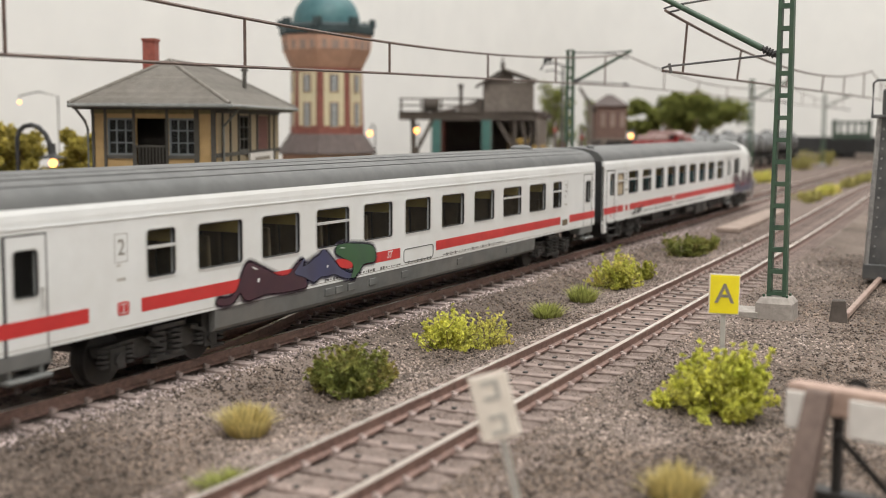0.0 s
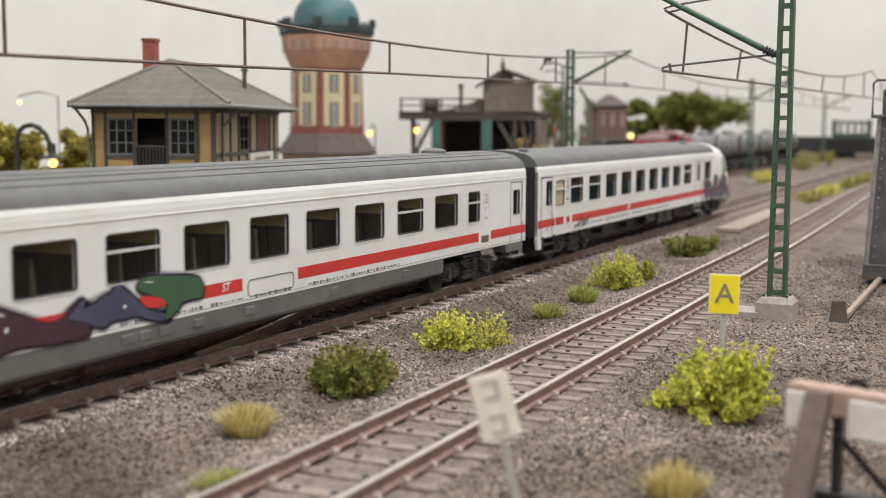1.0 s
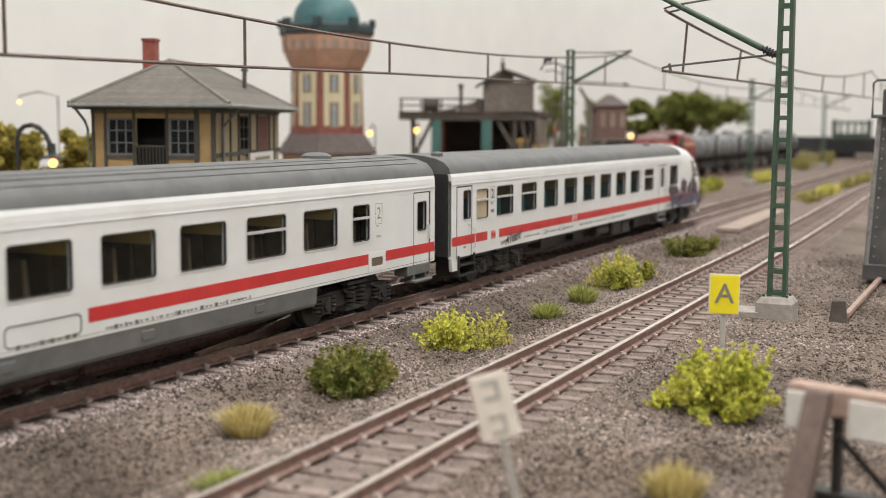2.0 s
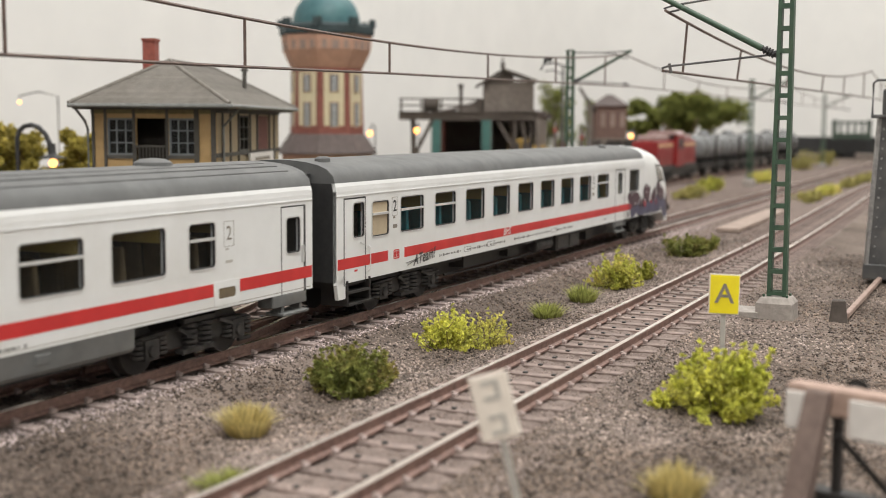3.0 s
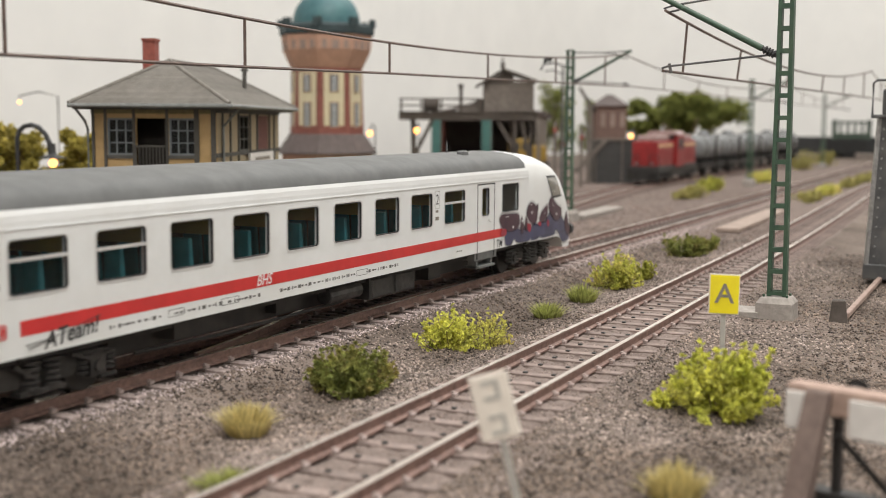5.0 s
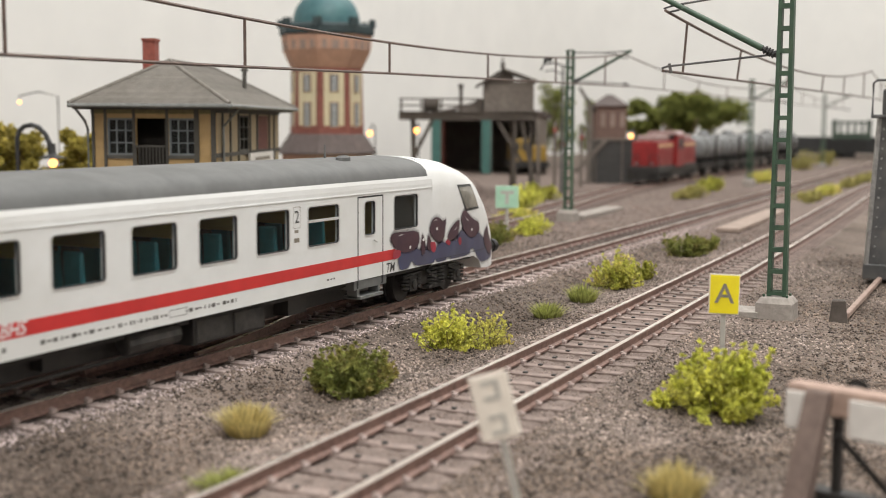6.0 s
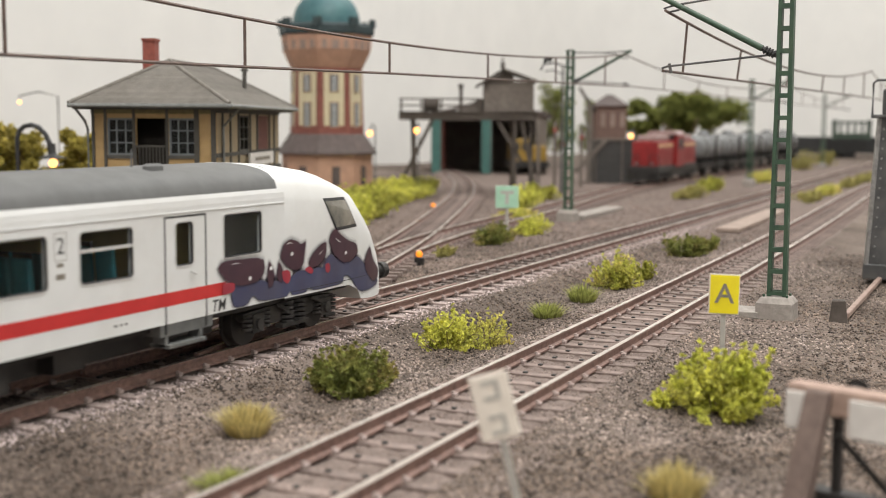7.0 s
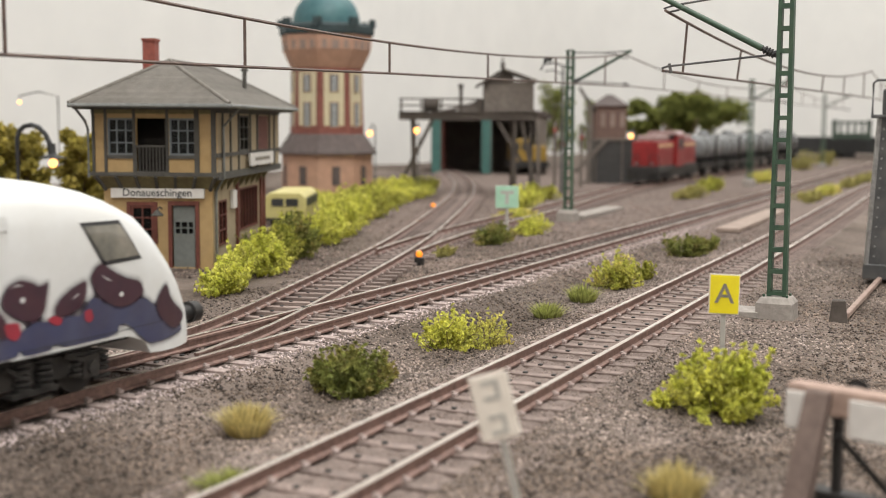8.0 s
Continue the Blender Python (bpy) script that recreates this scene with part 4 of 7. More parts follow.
def part_graffiti(c, on_nose, patch_z, o):
    def curved(name, outline, mat, lift):
        """A sprayed patch laid over the flat side and the rounded nose."""
        bm = bmesh.new()
        face = bm.faces.new([bm.verts.new((x, 0, max(z, 10.5) if x < 300 else z)) for x, z in cut_corners(outline)])
        bmesh.ops.triangulate(bm, faces=[face])
        for cut in range(3):
            long_edges = [e for e in bm.edges if e.calc_length() > 2.5]
            if long_edges:
                bmesh.ops.subdivide_edges(bm, edges=long_edges, cuts=1)
                bmesh.ops.triangulate(bm, faces=[f for f in bm.faces if len(f.verts) > 3])
        for v in bm.verts:
            x, z = v.co.x, v.co.z
            if x > 268:
                q = on_nose(*patch_z(x, z))
                v.co = Vector((q.x + lift * 0.6, q.y - lift, q.z))
            else:
                v.co = Vector((x, -HALF - lift, z))
            v.co *= S
        bmesh.ops.recalc_face_normals(bm, faces=bm.faces)
        me = bpy.data.meshes.new(name)
        bm.to_mesh(me)
        bm.free()
        me.materials.append(mat)
        part(name, me, None, c)

    def mist(outline, mat, lift):
        """Thin overspray round a sprayed shape."""
        for k, grow in enumerate((0.12, 0.3, 0.52, 0.8, 1.15)):
            curved("overspray", swollen(outline, grow), mat, lift - 0.014 * (k + 1))

    base = [(247.8, 15.7), (253.7, 15.6), (257.6, 15.8), (260.1, 15.0), (263.4, 14.2), (266.0, 14.8), (269.8, 14.6), (273.2, 16.1), (276.0, 15.8), (278.8, 15.4), (281.1, 16.1), (285.0, 15.4), (287.8, 18.9), (291.9, 16.8), (298.7, 15.8), (302.5, 16.9), (307.7, 13.7),
            (313.0, 9.2), (316.3, 9.3), (316.6, 8.0), (309.9, 7.2), (303.9, 7.4), (300.3, 10.1), (297.5, 12.2), (295.2, 12.9), (294.2, 10.9), (290.7, 10.6), (281.0, 10.5), (277.7, 11.7), (276.5, 10.5), (270.8, 10.5), (269.8, 11.9), (268.5, 10.5), (257.6, 10.9), (255.1, 12.8), (252.7, 10.6), (248.1, 10.7), (247.0, 13.4)]
    mist(base, M_MISTBLUE, 0.12)
    curved("graffiti", base, M_DBLUE, 0.14)
    for blob in ([(242.3, 19.6), (243.5, 20.8), (245.5, 21.1), (259.1, 20.6), (259.8, 17.6), (257.6, 15.7), (253.7, 15.2), (249.8, 15.3), (245.4, 16.7)],
                 [(261.4, 19.8), (263.5, 16.6), (262.9, 13.9), (261.2, 13.4), (260.6, 16.4)],
                 [(266.1, 20.7), (267.4, 22.8), (270.1, 23.7), (273.0, 22.9), (274.4, 22.0), (276.7, 22.7), (276.1, 20.2), (275.4, 17.4), (273.2, 16.1), (269.6, 16.9), (267.5, 18.3), (266.1, 19.6)],
                 [(265.2, 19.3), (267.2, 16.6), (266.5, 13.9), (264.3, 15.3)],
                 [(277.9, 17.6), (279.3, 19.2), (282.8, 21.0), (286.1, 21.9), (285.9, 19.1), (284.3, 17.1), (281.1, 16.1), (278.4, 16.2)],
                 [(287.2, 22.0), (288.5, 23.8), (290.5, 24.5), (293.5, 22.6), (297.2, 21.0), (301.7, 19.9), (302.7, 17.5), (298.7, 15.8), (294.8, 15.7), (290.8, 17.4), (288.4, 19.5)],
                 [(310.7, 18.6), (312.1, 14.9), (317.6, 11.2), (316.1, 9.7), (312.9, 8.8), (308.2, 11.7), (306.7, 14.2), (307.8, 16.4)]):
        mist(blob, M_MISTPURPLE, 0.2)
        curved("graffiti_letter", blob, M_DPURPLE, 0.22)
    for pts in ([(266.2, 16.8), (269.5, 16.6), (270.0, 14.6), (268.7, 13.4), (267.0, 14.4)], [(275.9, 16.1), (277.9, 16.7), (279.9, 15.6), (279.1, 14.6), (277.2, 15.2)],
                [(285.3, 16.4), (287.1, 16.6), (287.7, 14.7), (286.6, 14.0), (285.4, 14.6)], [(243.9, 16.5), (248.3, 16.2), (248.2, 14.3), (243.8, 13.8)]):
        curved("graffiti_fill", pts, M_FADEDRED, 0.26)
    for x, z in ((253.4, 16.0), (270.0, 19.8), (295.1, 17.7), (261.5, 17.4)):
        curved("graffiti_dot", [(x, z), (x + 0.9, z), (x + 1.1, z + 0.6), (x + 0.5, z + 1.0), (x - 0.1, z + 0.6)], M_WHITE, 0.28)
    for xa, za, xb, zb, up in ((246.6, 20.0, 250.7, 20.0, 0.3), (267.9, 22.4, 271.0, 22.5, 0.5), (289.7, 22.6, 293.3, 20.9, -0.3), (282.0, 18.8, 284.4, 19.9, 0.0)):
        xm, zm = (xa + xb) / 2, (za + zb) / 2 + up
        curved("graffiti_glint", [(xa, za), (xm, zm + 0.14), (xb, zb), (xm, zm - 0.14)], M_WHITE, 0.28)
    curved("panel_seam", [(269.0, 11.5), (288, 11.4), (308.8, 11.2), (308.8, 11.05), (288, 11.25), (269.0, 11.35)], M_INK, 0.27)


COACH, COACH_WHEELS = open_coach()
TRAILER, TRAILER_WHEELS = driving_trailer()


# ---- overhead line ----
def lattice_mast(x, y, height, wb, wt, pitch, label, turn=0.0, base=True):
    """Two tapering channel legs joined by battens, on a concrete foot."""
    m = thing("catenary_mast", label, "mast", x, y, 0, turn, group="overhead line masts")
    z0 = 2.2

    def w_at(z):
        return wb + (wt - wb) * (z - z0) / (height - z0)

    for s in (-1, 1):
        rings = []
        for z in (z0, height):
            o = s * w_at(z) / 2
            rings.append([(-1.5, o, z), (1.5, o, z), (1.5, o - s * 1.15, z), (-1.5, o - s * 1.15, z)])
        part("leg", Geo().loft(rings), M_GREEN, m, bevel=0.12)
    z = z0 + 1.0
    while z < height:
        h = w_at(z) / 2 - 0.5
        for xx in (-1.35, 1.35):
            part("batten", Geo().box(xx - 0.2, xx + 0.2, -h, h, z - 0.62, z + 0.62), M_GREEN, m)
        z += pitch
    part("cap", Geo().box(-1.7, 1.7, -wt / 2 - 0.2, wt / 2 + 0.2, height, height + 0.5), M_GREEN, m)
    if base:
        f = Geo().loft([[(-5.4, -5.2, -5), (5.4, -5.2, -5), (5.4, 5.2, -5), (-5.4, 5.2, -5)], [(-5.1, -5.0, 0.6), (5.1, -5.0, 0.6), (5.1, 5.0, 0.6), (-5.1, 5.0, 0.6)], [(-3.9, -3.9, 2.2), (3.9, -3.9, 2.2), (3.9, 3.9, 2.2), (-3.9, 3.9, 2.2)]])
        part("foundation", f, M_CONC, m, "chipped grey concrete foot", bevel=0.25)
        for a in (-2.6, 2.6):
            for b in (-3.2, 3.2):
                part("bolt", Geo().cyl((a, b, 2.2), (a, b, 2.9), 0.35, n=6), M_GREEN, m)
    return m


def insulator(m, p0, p1):
    p0, p1 = Vector(p0), Vector(p1)
    g = Geo().cyl(p0, p1, 0.7, n=8)
    for k in range(4):
        a = p0.lerp(p1, 0.15 + 0.2 * k)
        b = p0.lerp(p1, 0.15 + 0.2 * k + 0.1)
        g.cyl(a, b, 1.25, 1.05, n=12)
    part("insulator", g, M_RUBBER, m, "black ribbed insulator", smooth=True)


def cantilever(m, reach, arm_z, top_z, wire_z, s=1):
    """Arm towards +y: sloping tube, lower steady rod, hooks for the two wires."""
    a = Vector((0, s * 2.4, arm_z))
    tip = Vector((0, s * (reach + 1.5), top_z + 3.0))
    q = a.lerp(tip, 0.12)
    insulator(m, a, q)
    part("arm_tube", Geo().cyl(q, tip, 0.95, 0.8, n=10), M_GREEN, m, "green sloping bracket tube", smooth=True)
    part("top_rod", Geo().tube([(0, s * (reach - 16), top_z + 2.2), (0, s * (reach - 2), top_z + 0.4), (0, s * (reach + 0.6), top_z - 0.4), (0, s * (reach - 1.0), top_z - 1.4), (0, s * (reach - 4), top_z - 0.9)], 0.32), M_STEEL, m)
    part("steady_rod", Geo().tube([(0, s * 2.4, arm_z + 0.4), (0, s * (reach - 1), wire_z + 1.2), (0, s * (reach + 0.7), wire_z + 0.7), (0, s * (reach + 0.8), wire_z - 0.2), (0, s * (reach - 0.8), wire_z - 0.3)], 0.34), M_STEEL, m, "thin steel steady arm")
    part("wire_clip", Geo().beam((0, s * (reach - 2.0), wire_z - 0.8), (0, s * (reach - 1.4), wire_z + 2.0), 0.5, 0.8), M_STEEL, m)


MAST_A = lattice_mast(347, -105.2, 104, 5.4, 4.0, 6.15, "green steel lattice mast on concrete foot beside siding")
cantilever(MAST_A, 34.2, 69.6, 84.0, 65.9)
MAST_B = lattice_mast(646, 66, 91, 5.2, 4.2, 5.6, "green steel lattice mast between main line and yard")
cantilever(MAST_B, 33.5, 73.7, 87.5, 71.3, -1)
part("top_tie", Geo().tube([(0, -1.5, 90.0), (0, -18, 89.6), (0, -35, 90.4)], 0.36), M_STEEL, MAST_B, "thin steel top tie")
part("side_bracket", Geo().tube([(0, 2, 82), (0, 9, 84.5), (0, 15, 84.0)], 0.5).tube([(0, 15, 87.5), (0, 15.6, 84), (0, 18, 80.5)], 0.5), M_STEEL, MAST_B, "dark side bracket")
insulator(MAST_B, (0, 11, 86.5), (0, 16, 86.0))
POLE = thing("yard_pole", "slim grey steel pole behind the yard track", "pole", 891, 160.6, -4)
part("shaft", Geo().cyl((0, 0, 0), (0, 0, 100), 1.3, 0.9, n=8), M_STEEL, POLE)
part("arm", Geo().tube([(0, 0, 92), (0, 8, 96), (0, 15, 95)], 0.5), M_STEEL, POLE)
MAST_C = lattice_mast(1105, 59.6, 91, 5.0, 4.2, 6.0, "distant green lattice mast with bracket arm")
cantilever(MAST_C, 31.0, 73.7, 87.5, 70.0, -1)
MAST_D = lattice_mast(1620, 72.8, 90, 5.0, 4.2, 6.0, "far green lattice mast with bracket arm")
cantilever(MAST_D, 31.0, 73.7, 87.5, 70.0, -1)


def overhead(points_low, points_high, droppers, label, r=0.42):
    """Contact wire below, carrying wire above, droppers between."""
    t = thing("overhead_wire", label, "wire", group="overhead wires")

    def at(points, x):
        xs = [q[0] for q in points]
        return Vector((x, float(np.interp(x, xs, [q[1] for q in points])), float(np.interp(x, xs, [q[2] for q in points]))))

    part("contact_wire", Geo().tube(points_low, r), M_WIRE, t)
    fine = []
    xs = np.array([q[0] for q in points_high], float)
    co = np.polyfit(xs, [q[2] for q in points_high], 2)
    for x in np.linspace(xs[0], xs[-1], 24):
        y = float(np.interp(x, xs, [q[1] for q in points_high]))
        fine.append((x, y, float(np.polyval(co, x))))
    part("carrying_wire", Geo().tube(fine, r), M_WIRE, t)
    for x in droppers:
        a, b = at(points_low, x), at(fine, x)
        part("dropper", Geo().tube([a, b], r * 0.9), M_WIRE, t)


overhead([(100, -4.5, 61.2), (164.7, 0, 62.2), (247.5, 5.8, 63.75), (333, 11.8, 65.6), (647, 33.8, 71.1)], [(100, -4.5, 80.5), (204, 2.8, 76.4), (248, 5.8, 75.3), (333, 11.8, 74.8), (422.7, 18.1, 76.4), (511.7, 24.3, 80.0), (647, 33.8, 88.4)],
         [164.7, 247.5, 332.8, 422.6, 511.8, 600], "rust-brown overhead wire with droppers above the main track")
overhead([(345, -71.2, 65.8), (806, -76, 67.7)], [(343, -72, 83.9), (362.8, -72.4, 80.3), (446.8, -73.5, 75.6), (540.4, -74, 74.4), (667, -75, 76.6), (806, -76, 84.2)], [366, 438, 530, 620, 690, 770],
         "rust-brown overhead wire with droppers above the siding")
overhead([(647, 33.8, 71.3), (1105, 29, 70.0), (1620, 42, 70.0)], [(647, 33.8, 88.0), (760, 32, 80), (876, 31, 77.5), (990, 30, 80), (1105, 29, 87.5)], [720, 800, 880, 960, 1040],
         "thin distant overhead wire above the main track", 0.36)
overhead([(1105, 29, 70.0), (1620, 42, 70.0)], [(1105, 29, 87.5), (1230, 32, 80), (1360, 36, 77.5), (1500, 39, 80), (1620, 42, 87.5)], [1200, 1290, 1380, 1470, 1550],
         "thin far overhead wire above the main track", 0.36)
overhead([(806, -76, 67.7), (1300, -60, 69.0)], [(806, -76, 84.2), (900, -73, 78), (1050, -68, 75.5), (1180, -64, 78), (1300, -60, 84)], [880, 960, 1050, 1140, 1230], "thin overhead wire above the siding beyond", 0.36)


# ---- signs, posts and the buffer stop ----
def plate(g, w, h, t, bow=0.0):
    """A thin upright plate facing -y, bowed backwards at its sides."""
    n = 8
    front, back = [], []
    rows = [0, h / 2, h]
    v = []
    for y0 in (0, t):
        for z in rows:
            for i in range(n + 1):
                u = -1 + 2 * i / n
                v.append((u * w / 2, y0 + bow * u * u + 0.05 * math.sin(z), z))
    f = []
    m = n + 1
    for j in range(2):
        for i in range(n):
            a = j * m + i
            f.append((a, a + 1, a + m + 1, a + m))
            b = a + 3 * m
            f.append((b, b + m, b + m + 1, b + 1))
    for j in range(2):
        for i in (0, n):
            a = j * m + i
            f.append((a, a + m, a + 4 * m, a + 3 * m))
    for i in range(n):
        f.append((i, i + 3 * m, i + 3 * m + 1, i + 1))
        a = 2 * m + i
        f.append((a, a + 1, a + 3 * m + 1, a + 3 * m))
    g.add(v, f)
    return g


def sign_a():
    t = thing("stop_sign", "yellow square sign with letter A on grey post", "sign", 258, -110, -4, -76.0)
    part("post", Geo().box(-0.55, 0.55, -0.55, 0.55, 0, 22.0), M_POST, t, bevel=0.12)
    p = part("plate", plate(Geo(), 6.4, 8.6, 0.35, 0.25), M_PAPER, t, "white plate edge", at=place(0, -1.0, 14.0, 0, 0, 1.0))
    part("face", plate(Geo(), 6.0, 8.2, 0.1, 0.22), M_YELLOW, p, "bright yellow face", at=place(0.05, -0.14, 0.2))
    part("letter", text_mesh("letter", "A", 5.9, M_GREYINK, bold=0.06), None, p, at=place(0.1, -0.26, 4.3, 0, 90))


sign_a()


def sign_near():
    t = thing("kilometre_sign", "small weathered white board sign leaning on thin post", "sign", 140.2, -112.1, -2.4, -66, ry=-14)
    part("post", Geo().box(-0.45, 0.45, -0.4, 0.4, 0, 16), M_POST, t, "pale thin post")
    p = part("board", Geo().box(-2.5, 2.5, -0.8, -0.4, 13.4, 22.0), M_PAPER, t, "dull white board", bevel=0.15)
    for z in (15.4, 19.9):
        g = Geo().box(-1.1, 1.1, -0.88, -0.8, z - 1.3, z - 0.7).box(-1.1, 1.1, -0.88, -0.8, z + 0.7, z + 1.3).box(0.5, 1.1, -0.88, -0.8, z - 0.7, z + 0.7)
        part("marking", g, M_POST, p, "faded grey bars")


sign_near()


def sign_green():
    t = thing("green_sign", "small pale green board sign on post", "sign", 545, 61, -4, -70)
    part("post", Geo().cyl((0, 0, 0), (0, 0, 22), 0.8, n=8), M_POST, t)
    p = part("board", Geo().box(-5.6, 5.6, -1.3, -0.7, 13.4, 24.2), M_SIGNGREEN, t, bevel=0.2)
    part("marking", Geo().box(-3.2, 3.2, -1.4, -1.3, 20.4, 21.8).box(-0.8, 0.8, -1.4, -1.3, 15.4, 20.4), M_POST, p, "grey T-shaped bars")


M_SIGNGREEN = surface("sign_green", (0.42, 0.66, 0.50), (0.36, 0.60, 0.45), 3, 0.6, bump=0.02)
sign_green()


def point_lantern(x, y, glow=True):
    t = thing("point_lantern", "tiny black point lantern with orange light", "lantern", x, y, -4.5, 0, group="point lanterns")
    part("body", Geo().box(-1.5, 1.5, -1.5, 1.5, 0, 4.0).cyl((0, 0, 4), (0, 0, 5.0), 1.0, n=8), M_BLACK, t, bevel=0.3)
    part("lens", Geo().lathe([(1.0, 4.2), (1.35, 5.2), (1.0, 6.2), (0.2, 6.6)], 10), M_AMBER, t, "glowing orange lens", smooth=True)


M_AMBER = glowing("amber_lens", (1.0, 0.30, 0.02), 0.7)
point_lantern(409, 40)
point_lantern(660, 158)


def buffer_stop():
    t = thing("buffer_stop", "brown timber buffer stop with white beam ends", "buffer stop", 166.4, -147.8, -4, -17.5)
    b = part("beam", Geo().box(-1.6, 1.6, -20, 8.5, 15.6, 19.4), M_BEAM, t, "faded pinkish timber cross beam", bevel=0.3)
    for a, e in ((5.6, 8.4), (-12.5, -0.6)):
        part("white_panel", Geo().box(-1.95, -1.6, a, e, 13.2, 18.4), M_PAINTW, b, "white painted board", bevel=0.15)
    for y in (3.6, -15.0):
        g = Geo().prism([(-2.6, 19.0), (-1.0, 19.0), (-7.5, -0.5), (-11.0, -0.5)], "y", y - 1.7, y + 1.7)
        part("raking_post", g, M_TIMBER, t, "brown sloping timber post", bevel=0.2)
        part("rail_post", Geo().box(-0.4, 1.0, y - 2.4, y - 1.4, 0, 18.6), M_BLACK, t)
        part("foot_rail", Geo().box(-9, 8, y - 0.8, y + 0.8, 0.2, 1.8), M_BLACK, t)
    part("stay", Geo().beam((-1, 1.2, 13.2), (4, -5.8, 3.5), 0.9, 0.9), M_BLACK, t)
    part("sill", Geo().box(-1.0, 2.2, -20, 8.5, 2.4, 5.0), M_BLACK, t, "dark sill timber", bevel=0.2)
    for y in (0.6, -13.0):
        part("buffer", Geo().cyl((1.6, y, 18.4), (3.4, y, 18.4), 1.0, n=10).cyl((3.2, y, 18.4), (4.0, y, 18.4), 1.9, 1.7, n=14), M_BLACK, t, "black round buffer", smooth=True)


M_TIMBER = surface("brown_timber", (0.165, 0.118, 0.10), (0.12, 0.085, 0.073), 1.2, 0.8, bump=0.12, stain=(0.27, 0.20, 0.17), stain_size=8)
M_BEAM = surface("faded_beam", (0.42, 0.30, 0.245), (0.32, 0.225, 0.185), 1.5, 0.8, bump=0.1)
M_PAINTW = surface("white_boards", (0.74, 0.71, 0.68), (0.66, 0.63, 0.60), 3, 0.6, bump=0.03)
buffer_stop()


def riveted_column():
    t = thing("riveted_column", "dark grey riveted steel signal column with railing", "column", 449, -125.0, -4, -6)
    h = 57.0
    rings = [[(-5.5, -6.5, 6), (5.5, -6.5, 6), (5.5, 6.5, 6), (-5.5, 6.5, 6)], [(-3.4, -4.4, h), (3.4, -4.4, h), (3.4, 4.4, h), (-3.4, 4.4, h)]]
    part("shaft", Geo().loft(rings), M_STEEL, t, "dark grey plated shaft")
    # lighter steel on the corners paints the highlight along the column's edge
    for a in (-1, 1):
        for b in (-1, 1):
            part("corner_angle", Geo().beam((a * 5.7, b * 6.7, 6), (a * 3.6, b * 4.6, h), 1.3, 1.3), M_STEELLT, t, "corner angle in bright steel, a painted highlight", bevel=0.15)
    for z in (18, 31, 44):
        k = (z - 6) / (h - 6)
        part("plate_band", Geo().box(-5.7 + 2.1 * k, 5.7 - 2.1 * k, -6.7 + 2.1 * k, 6.7 - 2.1 * k, z, z + 1.2), M_STEEL, t)
    rv = Geo()
    for row in range(14):
        z = 9 + row * 3.4
        k = (z - 6) / (h - 6)
        for yy in (-4.2, 4.2):
            y = yy * (1 - 0.32 * k)
            xx = -5.5 + 2.1 * k
            rv.cyl((xx + 0.1, y, z), (xx - 0.4, y, z), 0.42, 0.25, n=6)
    tagged(part("rivets", rv, M_STEELLT, t, "rows of small rivets"), kind="stuff")
    part("base_block", Geo().box(-6.6, 6.6, -7.6, 7.6, 1.0, 6.2), M_STEEL, t, bevel=0.3)
    part("gallery", Geo().box(-6, 6, -7, 7, h, h + 1.2), M_STEEL, t, bevel=0.2)
    part("railing", Geo().tube([(-5.6, 6.6, h + 1), (-5.6, 6.6, h + 12), (-5.6, 5.2, h + 13), (-5.6, -6.6, h + 13)], 0.45).tube([(-5.6, 2.0, h + 1), (-5.6, 2.0, h + 13)], 0.4).tube([(-5.6, -3.0, h + 1), (-5.6, -3.0, h + 13)], 0.4), M_STEEL, t)
    part("lantern_box", Geo().box(-3, 3, -4, 4, h + 1.2, h + 10), M_STEEL, t, bevel=0.4)


# brighter steel for edges and rivets, with the highlight put into its colour
M_STEELLT = surface("steel_highlight", (0.38, 0.37, 0.36), (0.25, 0.245, 0.24), 2, 0.4, metal=0.5, bump=0.05)
riveted_column()


def trackside():
    g = Geo().loft([[(-2.8, -2.6, -5), (2.8, -2.6, -5), (2.8, 2.6, -5), (-2.8, 2.6, -5)], [(-1.9, -1.8, 1.6), (1.9, -1.8, 1.6), (1.9, 1.8, 1.6), (-1.9, 1.8, 1.6)], [(-1.5, -1.4, 1.9), (1.5, -1.4, 1.9), (1.5, 1.4, 1.9), (-1.5, 1.4, 1.9)]])
    solid("cable_post", g, M_WOODDK, "short brown tapered post in the ballast", "post", at=place(350, -121.6, 0, 8))
    part_rod = Geo().box(-45, 45, -0.8, 0.8, -0.8, 0.8)
    solid("conduit", part_rod, M_PIPE, "rust-brown conduit lying on the ground", "pipe", at=place(398, -123.0, -2.8, 0.5), bevel=0.25)
    solid("concrete_slab", Geo().box(-6, 6, -4.2, 4.2, -1.2, 0.6), M_CONC, "pale concrete slab beside the mast foot", "slab", at=place(347, -96.5, -2.6, 3), bevel=0.2)
    s = Geo().box(-76, 76, -6.0, 6.0, -1.5, 0.8)
    solid("loading_slab", s, M_SLAB, "flat sandy concrete slab between the tracks", "slab", at=place(694, -28.5, -2.8, 1.5), bevel=0.3)
    solid("mast_slab", Geo().box(-42, 42, -6, 6, -1.5, 1.0), M_CONC, "pale concrete slab at the mast foot", "slab", at=place(700, 68, -2.6, 2), bevel=0.3)


M_PIPE = surface("conduit_brown", (0.33, 0.24, 0.20), (0.27, 0.19, 0.16), 3, 0.7, bump=0.05)
